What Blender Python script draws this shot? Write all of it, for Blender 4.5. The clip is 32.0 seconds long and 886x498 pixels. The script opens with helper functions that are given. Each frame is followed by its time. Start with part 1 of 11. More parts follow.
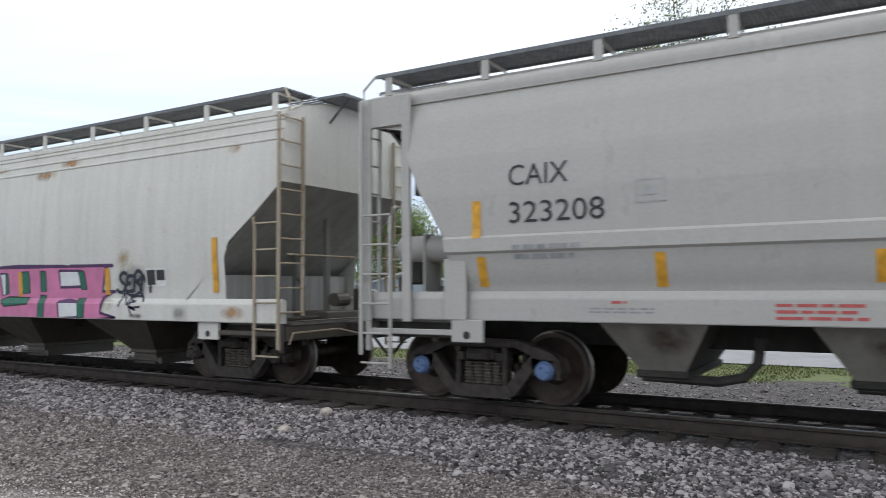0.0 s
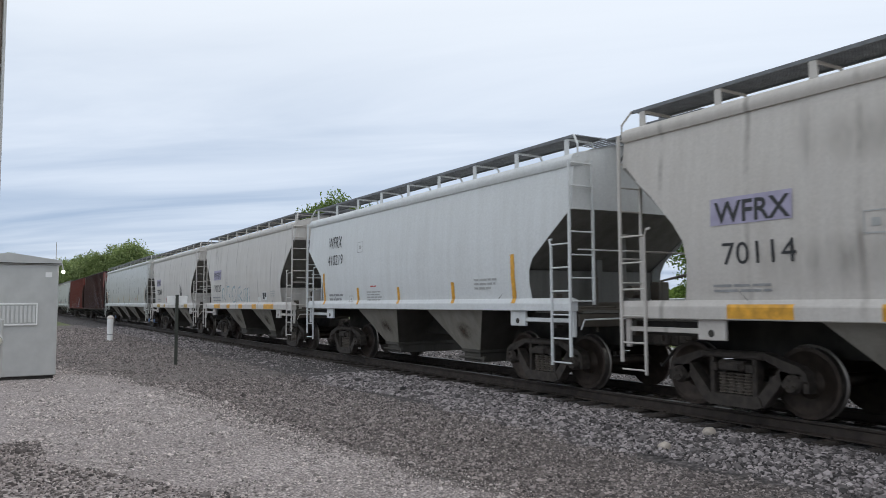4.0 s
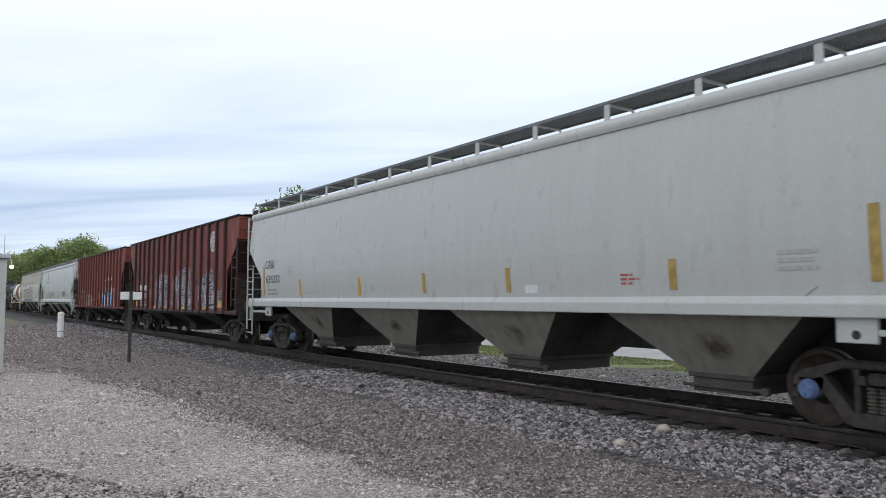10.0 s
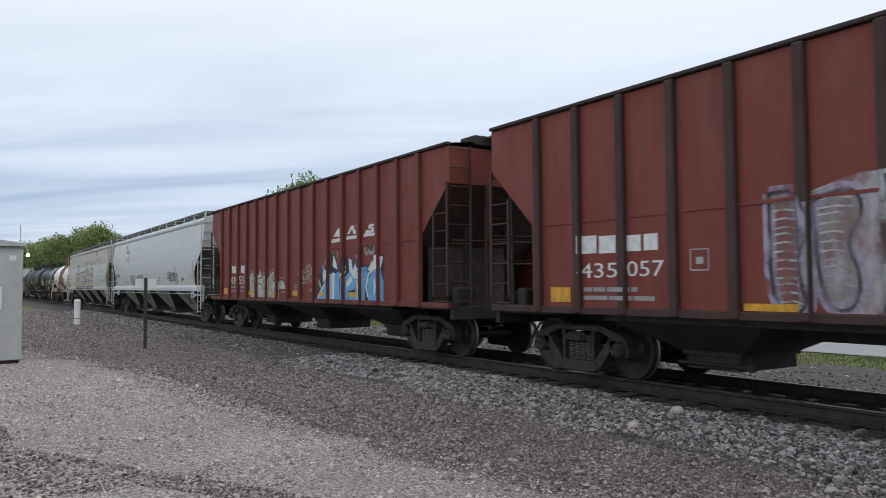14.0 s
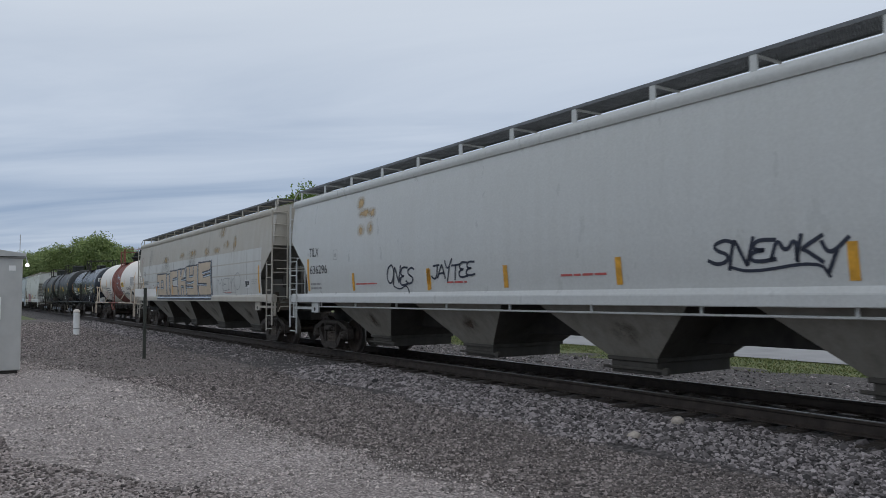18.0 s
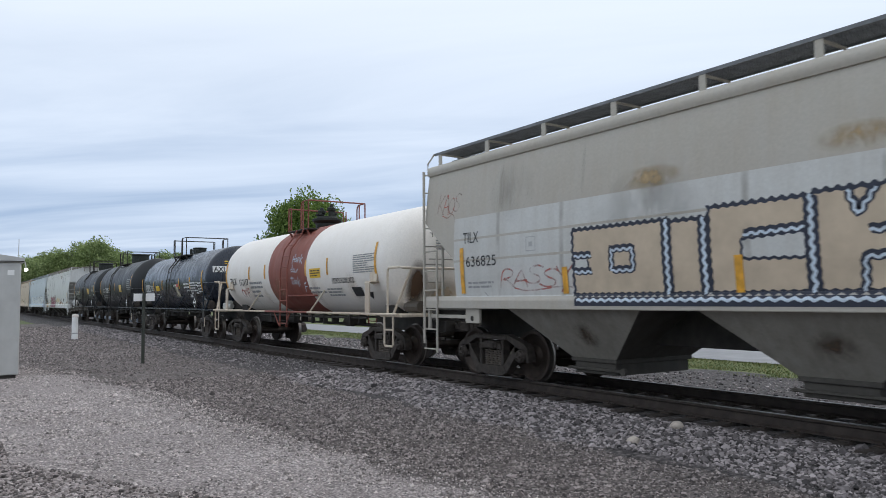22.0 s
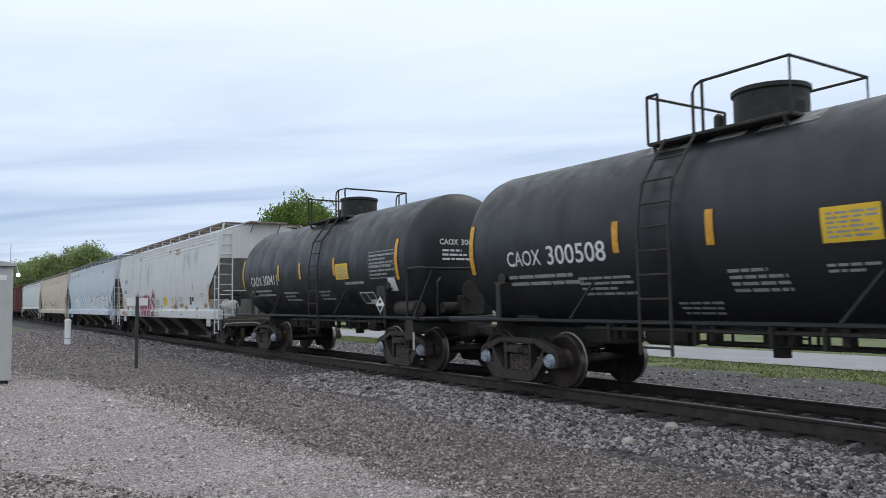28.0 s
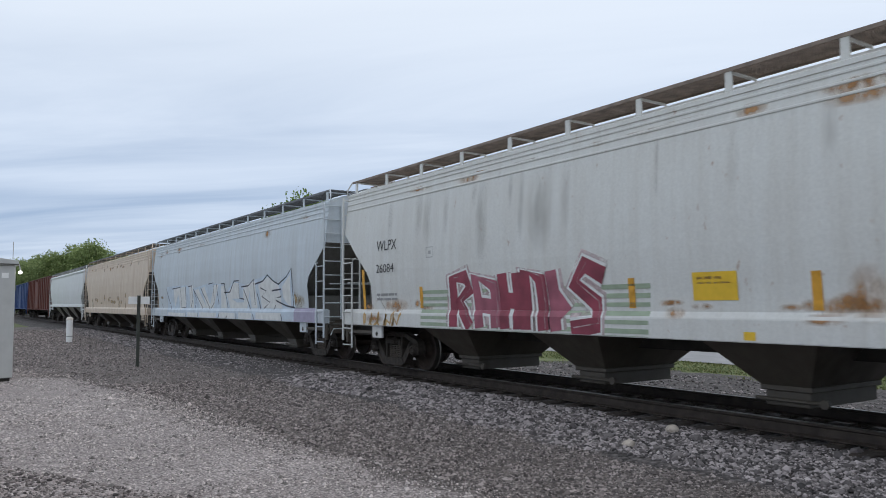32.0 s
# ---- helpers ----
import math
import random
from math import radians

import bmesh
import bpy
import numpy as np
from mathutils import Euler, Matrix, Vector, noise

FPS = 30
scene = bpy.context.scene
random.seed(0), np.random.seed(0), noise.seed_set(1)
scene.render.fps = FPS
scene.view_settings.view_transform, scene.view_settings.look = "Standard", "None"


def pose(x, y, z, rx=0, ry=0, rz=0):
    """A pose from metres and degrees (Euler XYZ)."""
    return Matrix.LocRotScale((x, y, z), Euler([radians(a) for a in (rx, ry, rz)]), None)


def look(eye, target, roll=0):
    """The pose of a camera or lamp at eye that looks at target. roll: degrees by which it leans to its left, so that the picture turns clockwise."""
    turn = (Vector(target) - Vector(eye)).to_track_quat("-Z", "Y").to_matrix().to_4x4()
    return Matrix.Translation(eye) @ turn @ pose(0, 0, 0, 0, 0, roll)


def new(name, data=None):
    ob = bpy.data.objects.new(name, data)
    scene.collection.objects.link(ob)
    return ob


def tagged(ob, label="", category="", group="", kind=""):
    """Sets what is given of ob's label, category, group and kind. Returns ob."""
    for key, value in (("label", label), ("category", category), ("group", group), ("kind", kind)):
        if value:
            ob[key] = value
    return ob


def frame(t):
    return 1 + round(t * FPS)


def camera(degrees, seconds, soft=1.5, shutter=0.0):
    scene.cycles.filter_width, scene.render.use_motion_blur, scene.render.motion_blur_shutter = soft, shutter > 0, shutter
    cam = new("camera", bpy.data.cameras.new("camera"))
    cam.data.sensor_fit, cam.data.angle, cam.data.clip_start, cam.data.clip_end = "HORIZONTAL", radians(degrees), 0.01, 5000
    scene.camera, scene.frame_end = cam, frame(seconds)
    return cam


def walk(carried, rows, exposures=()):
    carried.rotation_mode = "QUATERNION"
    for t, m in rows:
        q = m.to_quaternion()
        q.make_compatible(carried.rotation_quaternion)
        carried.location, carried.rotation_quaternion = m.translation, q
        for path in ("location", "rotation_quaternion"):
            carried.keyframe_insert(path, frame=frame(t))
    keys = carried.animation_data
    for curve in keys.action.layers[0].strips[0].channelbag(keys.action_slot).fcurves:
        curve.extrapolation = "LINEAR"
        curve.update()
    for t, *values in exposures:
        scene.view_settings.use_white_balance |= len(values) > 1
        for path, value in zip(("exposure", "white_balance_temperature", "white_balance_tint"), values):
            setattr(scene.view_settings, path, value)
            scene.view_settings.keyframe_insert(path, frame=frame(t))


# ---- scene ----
# World: x runs along the track in the train's direction, y away from the camera, z = 0 on top of the rails.
EYE = (0.0, 0.0, 1.486)
TRACK_Y = 9.612
CLIP = 32.0
# seconds, yaw, pitch, roll
PATH = [(0, 31.237, 2.932, 0.349), (0.5, 37.549, 3.090, 0.264), (1, 44.380, 3.581, 0.177), (1.5, 50.631, 3.955, -0.739), (2, 54.996, 4.055, -0.149), (2.5, 57.208, 4.309, -0.182), (3, 58.339, 4.440, 0.179), (3.5, 58.918, 4.253, 0.174), (5.5, 59.609, 3.778, 0.571), (6, 58.746, 3.465, 0.943), (6.5, 58.483, 3.275, 0.555), (7, 58.328, 3.393, 0.639), (7.5, 57.623, 3.182, 0.540), (8, 57.495, 3.179, 0.254), (8.5, 56.939, 3.235, -0.005), (9, 56.625, 3.570, 0.013), (9.5, 56.322, 3.813, -0.086), (10, 56.161, 3.923, -0.088), (10.5, 56.045, 3.924, -0.206), (11, 55.926, 3.958, -0.346), (11.5, 55.816, 3.582, -0.103), (12, 56.216, 3.197, 0.250), (12.5, 56.617, 2.901, 0.189), (13, 56.895, 2.698, 0.175), (13.5, 57.012, 2.608, 0.406), (15.5, 57.276, 3.280, 0.152), (16, 57.189, 3.312, -0.040), (16.5, 57.162, 3.393, 0.137), (17, 57.148, 3.446, 0.246), (17.5, 57.148, 3.489, 0.429), (18, 57.091, 3.478, 0.456), (18.5, 57.174, 3.473, 0.397), (19, 57.042, 3.480, 0.331), (19.5, 57.009, 3.427, 0.376), (20, 57.000, 3.381, 0.421), (20.5, 57.034, 3.495, 0.541), (21, 56.917, 3.609, 0.702), (21.5, 57.017, 3.745, 0.548), (22, 57.014, 3.828, 0.451), (22.5, 57.121, 3.964, 0.481), (23, 57.109, 4.032, 0.633), (23.5, 57.208, 4.081, 0.675), (24, 57.117, 4.103, 0.811), (24.5, 57.155, 4.202, 0.852), (25, 57.030, 4.169, 0.881), (25.5, 56.876, 4.128, 0.999), (27.5, 56.810, 3.884, 1.217), (28, 56.578, 4.003, 0.847), (28.5, 56.602, 4.071, 1.091), (29, 56.683, 4.104, 1.024), (29.5, 56.567, 4.047, 1.099), (30, 56.715, 3.905, 0.900), (30.5, 56.700, 3.863, 0.669), (31, 56.795, 3.871, 0.551), (31.5, 56.715, 4.002, 0.552), (32, 56.686, 4.074, 0.397)]
# how far the train has rolled, by the second
ROLLED = [(-2, -15.33), (0, 0.000), (2, 15.448), (4, 30.817), (6, 46.143), (8, 61.403), (10, 76.510), (12, 91.377), (14, 106.093), (16, 120.721), (18, 135.230), (20, 149.611), (22, 163.731), (24, 178.042), (26, 192.353), (28, 206.691), (30, 220.911), (32, 234.888), (34, 246.8)]


def train_way(t):
    """Metres that the train has moved at t, by a smooth curve through ROLLED."""
    i = min(max(int((t + 2) // 2), 1), len(ROLLED) - 3)
    p = [ROLLED[i + k][1] for k in (-1, 0, 1, 2)]
    u = (t - ROLLED[i][0]) / 2.0
    m0, m1 = (p[2] - p[0]) / 2, (p[3] - p[1]) / 2
    return (2 * u**3 - 3 * u**2 + 1) * p[1] + (u**3 - 2 * u**2 + u) * m0 + (3 * u**2 - 2 * u**3) * p[2] + (u**3 - u**2) * m1


cam = camera(61.0, CLIP, soft=0.8, shutter=0.15)
walk(cam, [(t, pose(*EYE, 90 + pitch, roll, yaw)) for t, yaw, pitch, roll in PATH],
     exposures=[(0, 0.50, 6500, 10), (0.25, 0.42, 6500, 10), (0.6, 0.38, 6500, 10), (1.0, 0.20, 6500, 10), (2.0, 0.1, 6500, 10), (5.5, 0.1, 6500, 10), (6.6, 0.12, 6500, 10), (7.4, 0.30, 6500, 10), (8.0, 0.34, 6500, 10), (9.0, 0.35, 6500, 10), (12.5, 0.35, 6500, 10), (14.0, 0.15, 6500, 10), (15.5, -0.08, 6280, 10), (16.2, -0.12, 6280, 10), (17.0, -0.3, 6280, 10), (19.2, -0.35, 6280, 10), (20.0, -0.15, 6280, 10), (20.6, 0.13, 6280, 10), (22.0, 0.13, 6280, 10), (23.0, -0.05, 6280, 10), (24.0, -0.03, 6280, 10), (25.0, 0.11, 6280, 10), (26.0, 0.17, 6280, 10), (28.0, 0.21, 6280, 10), (28.6, 0.18, 6280, 10), (30.0, 0.09, 6280, 10), (32.0, 0.02, 6280, 10)])

# ---- sky and light ----
SUN_UP, SUN_ROUND = radians(58), radians(20)
world = bpy.data.worlds.new("overcast_sky")
scene.world = world
world.use_nodes = True


def wire(tree, a, b):
    tree.links.new(a, b)


def build_sky():
    tree = world.node_tree
    n = tree.nodes
    n.clear()
    out = n.new("ShaderNodeOutputWorld")
    bg = n.new("ShaderNodeBackground")
    sky = n.new("ShaderNodeTexSky")
    sky.sky_type, sky.sun_disc = "NISHITA", False
    sky.sun_elevation, sky.sun_rotation = SUN_UP, SUN_ROUND
    sky.air_density, sky.dust_density = 1.0, 2.0
    gain = n.new("ShaderNodeVectorMath")
    gain.operation = "SCALE"
    gain.inputs["Scale"].default_value = 0.13
    wire(tree, sky.outputs[0], gain.inputs[0])
    co = n.new("ShaderNodeTexCoord")
    sep = n.new("ShaderNodeSeparateXYZ")
    wire(tree, co.outputs["Generated"], sep.inputs[0])
    # clouds lie on a flat layer: divide by height
    up = n.new("ShaderNodeMath")
    up.operation = "ADD"
    up.inputs[1].default_value = 0.10
    wire(tree, sep.outputs[2], up.inputs[0])
    div = n.new("ShaderNodeVectorMath")
    div.operation = "DIVIDE"
    comb = n.new("ShaderNodeCombineXYZ")
    for i in range(3):
        wire(tree, up.outputs[0], comb.inputs[i])
    wire(tree, co.outputs["Generated"], div.inputs[0])
    wire(tree, comb.outputs[0], div.inputs[1])
    stretch = n.new("ShaderNodeMapping")
    stretch.inputs["Scale"].default_value = (0.35, 1.1, 0.0)
    turn = n.new("ShaderNodeMapping")
    turn.inputs["Rotation"].default_value = (0, 0, radians(-48))
    wire(tree, div.outputs[0], turn.inputs[0])
    wire(tree, turn.outputs[0], stretch.inputs[0])
    big = n.new("ShaderNodeTexNoise")
    big.inputs["Scale"].default_value, big.inputs["Detail"].default_value = 1.1, 7
    big.inputs["Roughness"].default_value, big.inputs["Distortion"].default_value = 0.55, 0.5
    wire(tree, stretch.outputs[0], big.inputs["Vector"])
    cover = n.new("ShaderNodeValToRGB")
    cover.color_ramp.elements[0].position, cover.color_ramp.elements[0].color = 0.36, (0.365, 0.475, 0.66, 1)
    cover.color_ramp.elements[1].position, cover.color_ramp.elements[1].color = 0.68, (0.71, 0.795, 0.93, 1)
    wire(tree, big.outputs["Fac"], cover.inputs[0])
    # brighter towards the zenith, where the cloud is thin
    high = n.new("ShaderNodeMapRange")
    high.inputs["From Min"].default_value, high.inputs["From Max"].default_value = 0.10, 0.42
    wire(tree, sep.outputs[2], high.inputs["Value"])
    bright = n.new("ShaderNodeMix")
    bright.data_type = "RGBA"
    bright.inputs[7].default_value = (0.93, 0.98, 1.03, 1)
    wire(tree, high.outputs[0], bright.inputs[0])
    wire(tree, cover.outputs[0], bright.inputs[6])
    mix = n.new("ShaderNodeMix")
    mix.data_type = "RGBA"
    mix.inputs[0].default_value = 0.86
    wire(tree, gain.outputs[0], mix.inputs[6])
    wire(tree, bright.outputs[2], mix.inputs[7])
    wire(tree, mix.outputs[2], bg.inputs["Color"])
    bg.inputs["Strength"].default_value = 1.0
    wire(tree, bg.outputs[0], out.inputs[0])


build_sky()
sun_data = bpy.data.lights.new("sun", "SUN")
sun_data.energy, sun_data.angle, sun_data.color = 0.52, radians(40), (1.0, 0.96, 0.90)
sun = new("sun", sun_data)
sun.matrix_world = look((0, 0, 60), (0 - 60 / math.tan(SUN_UP) * math.sin(SUN_ROUND), 0 - 60 / math.tan(SUN_UP) * math.cos(SUN_ROUND), 0))

# ---- materials ----
def plain(name, colour, rough=0.6, metal=0.0, spread=0.12, scale=6.0, bump=0.0, emit=0.0):
    """Paint, metal or plastic: colour with soft unevenness at two sizes."""
    m = bpy.data.materials.new(name)
    m.use_nodes = True
    tree = m.node_tree
    n = tree.nodes
    bs = n["Principled BSDF"]
    bs.inputs["Roughness"].default_value, bs.inputs["Metallic"].default_value = rough, metal
    co = n.new("ShaderNodeTexCoord")
    a = n.new("ShaderNodeTexNoise")
    a.inputs["Scale"].default_value, a.inputs["Detail"].default_value = scale, 6
    wire(tree, co.outputs["Object"], a.inputs["Vector"])
    ramp = n.new("ShaderNodeValToRGB")
    lo, hi = [c * (1 - spread) for c in colour], [min(1, c * (1 + spread)) for c in colour]
    ramp.color_ramp.elements[0].position, ramp.color_ramp.elements[0].color = 0.3, (*lo, 1)
    ramp.color_ramp.elements[1].position, ramp.color_ramp.elements[1].color = 0.7, (*hi, 1)
    wire(tree, a.outputs["Fac"], ramp.inputs[0])
    wire(tree, ramp.outputs[0], bs.inputs["Base Color"])
    if bump:
        b = n.new("ShaderNodeBump")
        b.inputs["Strength"].default_value, b.inputs["Distance"].default_value = bump, 0.02
        c = n.new("ShaderNodeTexNoise")
        c.inputs["Scale"].default_value, c.inputs["Detail"].default_value = scale * 8, 4
        wire(tree, co.outputs["Object"], c.inputs["Vector"])
        wire(tree, c.outputs["Fac"], b.inputs["Height"])
        wire(tree, b.outputs[0], bs.inputs["Normal"])
    if emit:
        bs.inputs["Emission Color"].default_value, bs.inputs["Emission Strength"].default_value = (*colour, 1), emit
    return m


def car_paint(name, colour, grime=(0.30, 0.27, 0.22), dirt=0.35, rust=0.1, rough=0.5, seed=0.0, seam=0.0, dents=0.12):
    """Weathered car paint: vertical dirt streaks, blotches, rust specks."""
    m = bpy.data.materials.new(name)
    m.use_nodes = True
    tree = m.node_tree
    n = tree.nodes
    bs = n["Principled BSDF"]
    co = n.new("ShaderNodeTexCoord")

    def noise_at(scale, size, detail, shift):
        mp = n.new("ShaderNodeMapping")
        mp.inputs["Scale"].default_value = scale
        mp.inputs["Location"].default_value = (shift + seed, shift * 0.7, shift)
        wire(tree, co.outputs["Object"], mp.inputs[0])
        t = n.new("ShaderNodeTexNoise")
        t.inputs["Scale"].default_value, t.inputs["Detail"].default_value, t.inputs["Roughness"].default_value = size, detail, 0.6
        wire(tree, mp.outputs[0], t.inputs["Vector"])
        return t.outputs["Fac"]

    def ramp(fac, p0, p1, v0, v1):
        r = n.new("ShaderNodeMapRange")
        for key, v in zip(("From Min", "From Max", "To Min", "To Max"), (p0, p1, v0, v1)):
            r.inputs[key].default_value = v
        wire(tree, fac, r.inputs["Value"])
        return r.outputs[0]

    def blend(fac, a, b, kind="MIX"):
        x = n.new("ShaderNodeMix")
        x.data_type, x.blend_type = "RGBA", kind
        wire(tree, fac, x.inputs[0])
        for slot, v in ((6, a), (7, b)):
            if isinstance(v, tuple):
                x.inputs[slot].default_value = (*v, 1)
            else:
                wire(tree, v, x.inputs[slot])
        return x.outputs[2]

    streak = ramp(noise_at((3.0, 3.0, 0.18), 1.6, 6, 3.1), 0.42, 0.78, 0.0, dirt)
    blotch = ramp(noise_at((0.5, 0.5, 0.6), 1.3, 5, 9.7), 0.40, 0.75, 0.0, dirt * 0.8)
    fine = ramp(noise_at((1, 1, 1), 26.0, 4, 1.3), 0.3, 0.7, 0.93, 1.05)
    c = blend(streak, colour, grime)
    c = blend(blotch, c, tuple(0.5 * (a + b) for a, b in zip(colour, grime)))
    if seam:
        # sooty runs down the welded seams, broken and uneven
        w = n.new("ShaderNodeTexWave")
        w.wave_type, w.bands_direction, w.wave_profile = "BANDS", "X", "SIN"
        w.inputs["Scale"].default_value = math.pi / 10 / seam
        w.inputs["Distortion"].default_value, w.inputs["Detail"].default_value, w.inputs["Detail Scale"].default_value = 0.12, 3, 6.0
        wire(tree, co.outputs["Object"], w.inputs["Vector"])
        line = ramp(w.outputs["Fac"], 0.985, 1.0, 0.0, 1.0)
        gap = ramp(noise_at((0.9, 0.9, 0.7), 1.4, 4, 6.1), 0.42, 0.62, 0.0, 0.55)
        both = n.new("ShaderNodeMath")
        both.operation = "MULTIPLY"
        wire(tree, line, both.inputs[0])
        wire(tree, gap, both.inputs[1])
        c = blend(both.outputs[0], c, tuple(0.55 * v for v in grime))
    runs = ramp(noise_at((9.0, 9.0, 0.35), 1.0, 5, 12.3), 0.58, 0.84, 0.0, dirt * 0.55)
    c = blend(runs, c, tuple(0.7 * v for v in grime))
    specks = ramp(noise_at((1.2, 1.2, 0.5), 7.0, 8, 5.5), 0.70 - 0.14 * rust, 0.76 - 0.10 * rust, 0.0, min(1.0, rust * 3))
    c = blend(specks, c, (0.30, 0.13, 0.05))
    mul = n.new("ShaderNodeVectorMath")
    mul.operation = "SCALE"
    wire(tree, c, mul.inputs[0])
    wire(tree, fine, mul.inputs["Scale"])
    wire(tree, mul.outputs[0], bs.inputs["Base Color"])
    wire(tree, ramp(noise_at((1, 1, 0.4), 3.0, 4, 2.2), 0.3, 0.7, rough - 0.1, rough + 0.18), bs.inputs["Roughness"])
    b = n.new("ShaderNodeBump")
    b.inputs["Strength"].default_value, b.inputs["Distance"].default_value = dents, 0.02
    wire(tree, noise_at((1.0, 1.0, 0.5), 1.2, 2, 7.0), b.inputs["Height"])
    wire(tree, b.outputs[0], bs.inputs["Normal"])
    return m


def stony(name, tones, size, relief=0.6, wide=0.25, stain=(0.10, 0.09, 0.085)):
    """Loose stone: cells of several tones with deep joints, and large stains."""
    m = bpy.data.materials.new(name)
    m.use_nodes = True
    tree = m.node_tree
    n = tree.nodes
    bs = n["Principled BSDF"]
    bs.inputs["Roughness"].default_value = 0.9
    co = n.new("ShaderNodeTexCoord")
    v = n.new("ShaderNodeTexVoronoi")
    v.inputs["Scale"].default_value, v.inputs["Randomness"].default_value = size, 1.0
    wire(tree, co.outputs["Object"], v.inputs["Vector"])
    r = n.new("ShaderNodeValToRGB")
    sep = n.new("ShaderNodeSeparateColor")
    wire(tree, v.outputs["Color"], sep.inputs[0])
    wire(tree, sep.outputs[0], r.inputs[0])
    while len(r.color_ramp.elements) < len(tones):
        r.color_ramp.elements.new(0.5)
    for i, (e, c) in enumerate(zip(r.color_ramp.elements, tones)):
        e.position, e.color = i / (len(tones) - 1), (*c, 1)
    big = n.new("ShaderNodeTexNoise")
    big.inputs["Scale"].default_value, big.inputs["Detail"].default_value = wide, 8
    big.inputs["Roughness"].default_value = 0.65
    wire(tree, co.outputs["Object"], big.inputs["Vector"])
    mr = n.new("ShaderNodeMapRange")
    mr.inputs["From Min"].default_value, mr.inputs["From Max"].default_value = 0.42, 0.64
    mr.inputs["To Max"].default_value = 0.75
    mid = n.new("ShaderNodeTexNoise")
    mid.inputs["Scale"].default_value, mid.inputs["Detail"].default_value = wide * 7, 10
    mid.inputs["Roughness"].default_value = 0.75
    wire(tree, co.outputs["Object"], mid.inputs["Vector"])
    av = n.new("ShaderNodeMix")
    av.inputs[0].default_value = 0.5
    wire(tree, big.outputs["Fac"], av.inputs[2])
    wire(tree, mid.outputs["Fac"], av.inputs[3])
    wire(tree, av.outputs[0], mr.inputs["Value"])
    x = n.new("ShaderNodeMix")
    x.data_type = "RGBA"
    x.inputs[7].default_value = (*stain, 1)
    wire(tree, mr.outputs[0], x.inputs[0])
    wire(tree, r.outputs[0], x.inputs[6])
    dark = n.new("ShaderNodeMapRange")
    dark.inputs["From Min"].default_value, dark.inputs["From Max"].default_value = 0.25, 0.75
    dark.inputs["To Min"].default_value, dark.inputs["To Max"].default_value = 1.1, 0.45
    wire(tree, v.outputs["Distance"], dark.inputs["Value"])
    sc = n.new("ShaderNodeVectorMath")
    sc.operation = "SCALE"
    wire(tree, x.outputs[2], sc.inputs[0])
    wire(tree, dark.outputs[0], sc.inputs["Scale"])
    wire(tree, sc.outputs[0], bs.inputs["Base Color"])
    b = n.new("ShaderNodeBump")
    b.inputs["Strength"].default_value, b.inputs["Distance"].default_value = relief, 0.6 / size
    b.invert = True
    wire(tree, v.outputs["Distance"], b.inputs["Height"])
    wire(tree, b.outputs[0], bs.inputs["Normal"])
    return m


def leafy(name, dark, light, thin=False, mid=None):
    m = bpy.data.materials.new(name)
    m.use_nodes = True
    tree = m.node_tree
    n = tree.nodes
    bs = n["Principled BSDF"]
    bs.inputs["Roughness"].default_value = 0.75
    g = n.new("ShaderNodeNewGeometry")
    r = n.new("ShaderNodeValToRGB")
    r.color_ramp.elements[0].color, r.color_ramp.elements[1].color = (*dark, 1), (*light, 1)
    if mid:
        e = r.color_ramp.elements.new(mid[0])
        e.color = (*mid[1], 1)
    wire(tree, g.outputs["Random Per Island"], r.inputs[0])
    wire(tree, r.outputs[0], bs.inputs["Base Color"])
    if thin:
        tl = n.new("ShaderNodeBsdfTranslucent")
        wire(tree, r.outputs[0], tl.inputs["Color"])
        mx = n.new("ShaderNodeMixShader")
        mx.inputs[0].default_value = 0.45
        wire(tree, bs.outputs[0], mx.inputs[1])
        wire(tree, tl.outputs[0], mx.inputs[2])
        wire(tree, mx.outputs[0], n["Material Output"].inputs["Surface"])
    return m


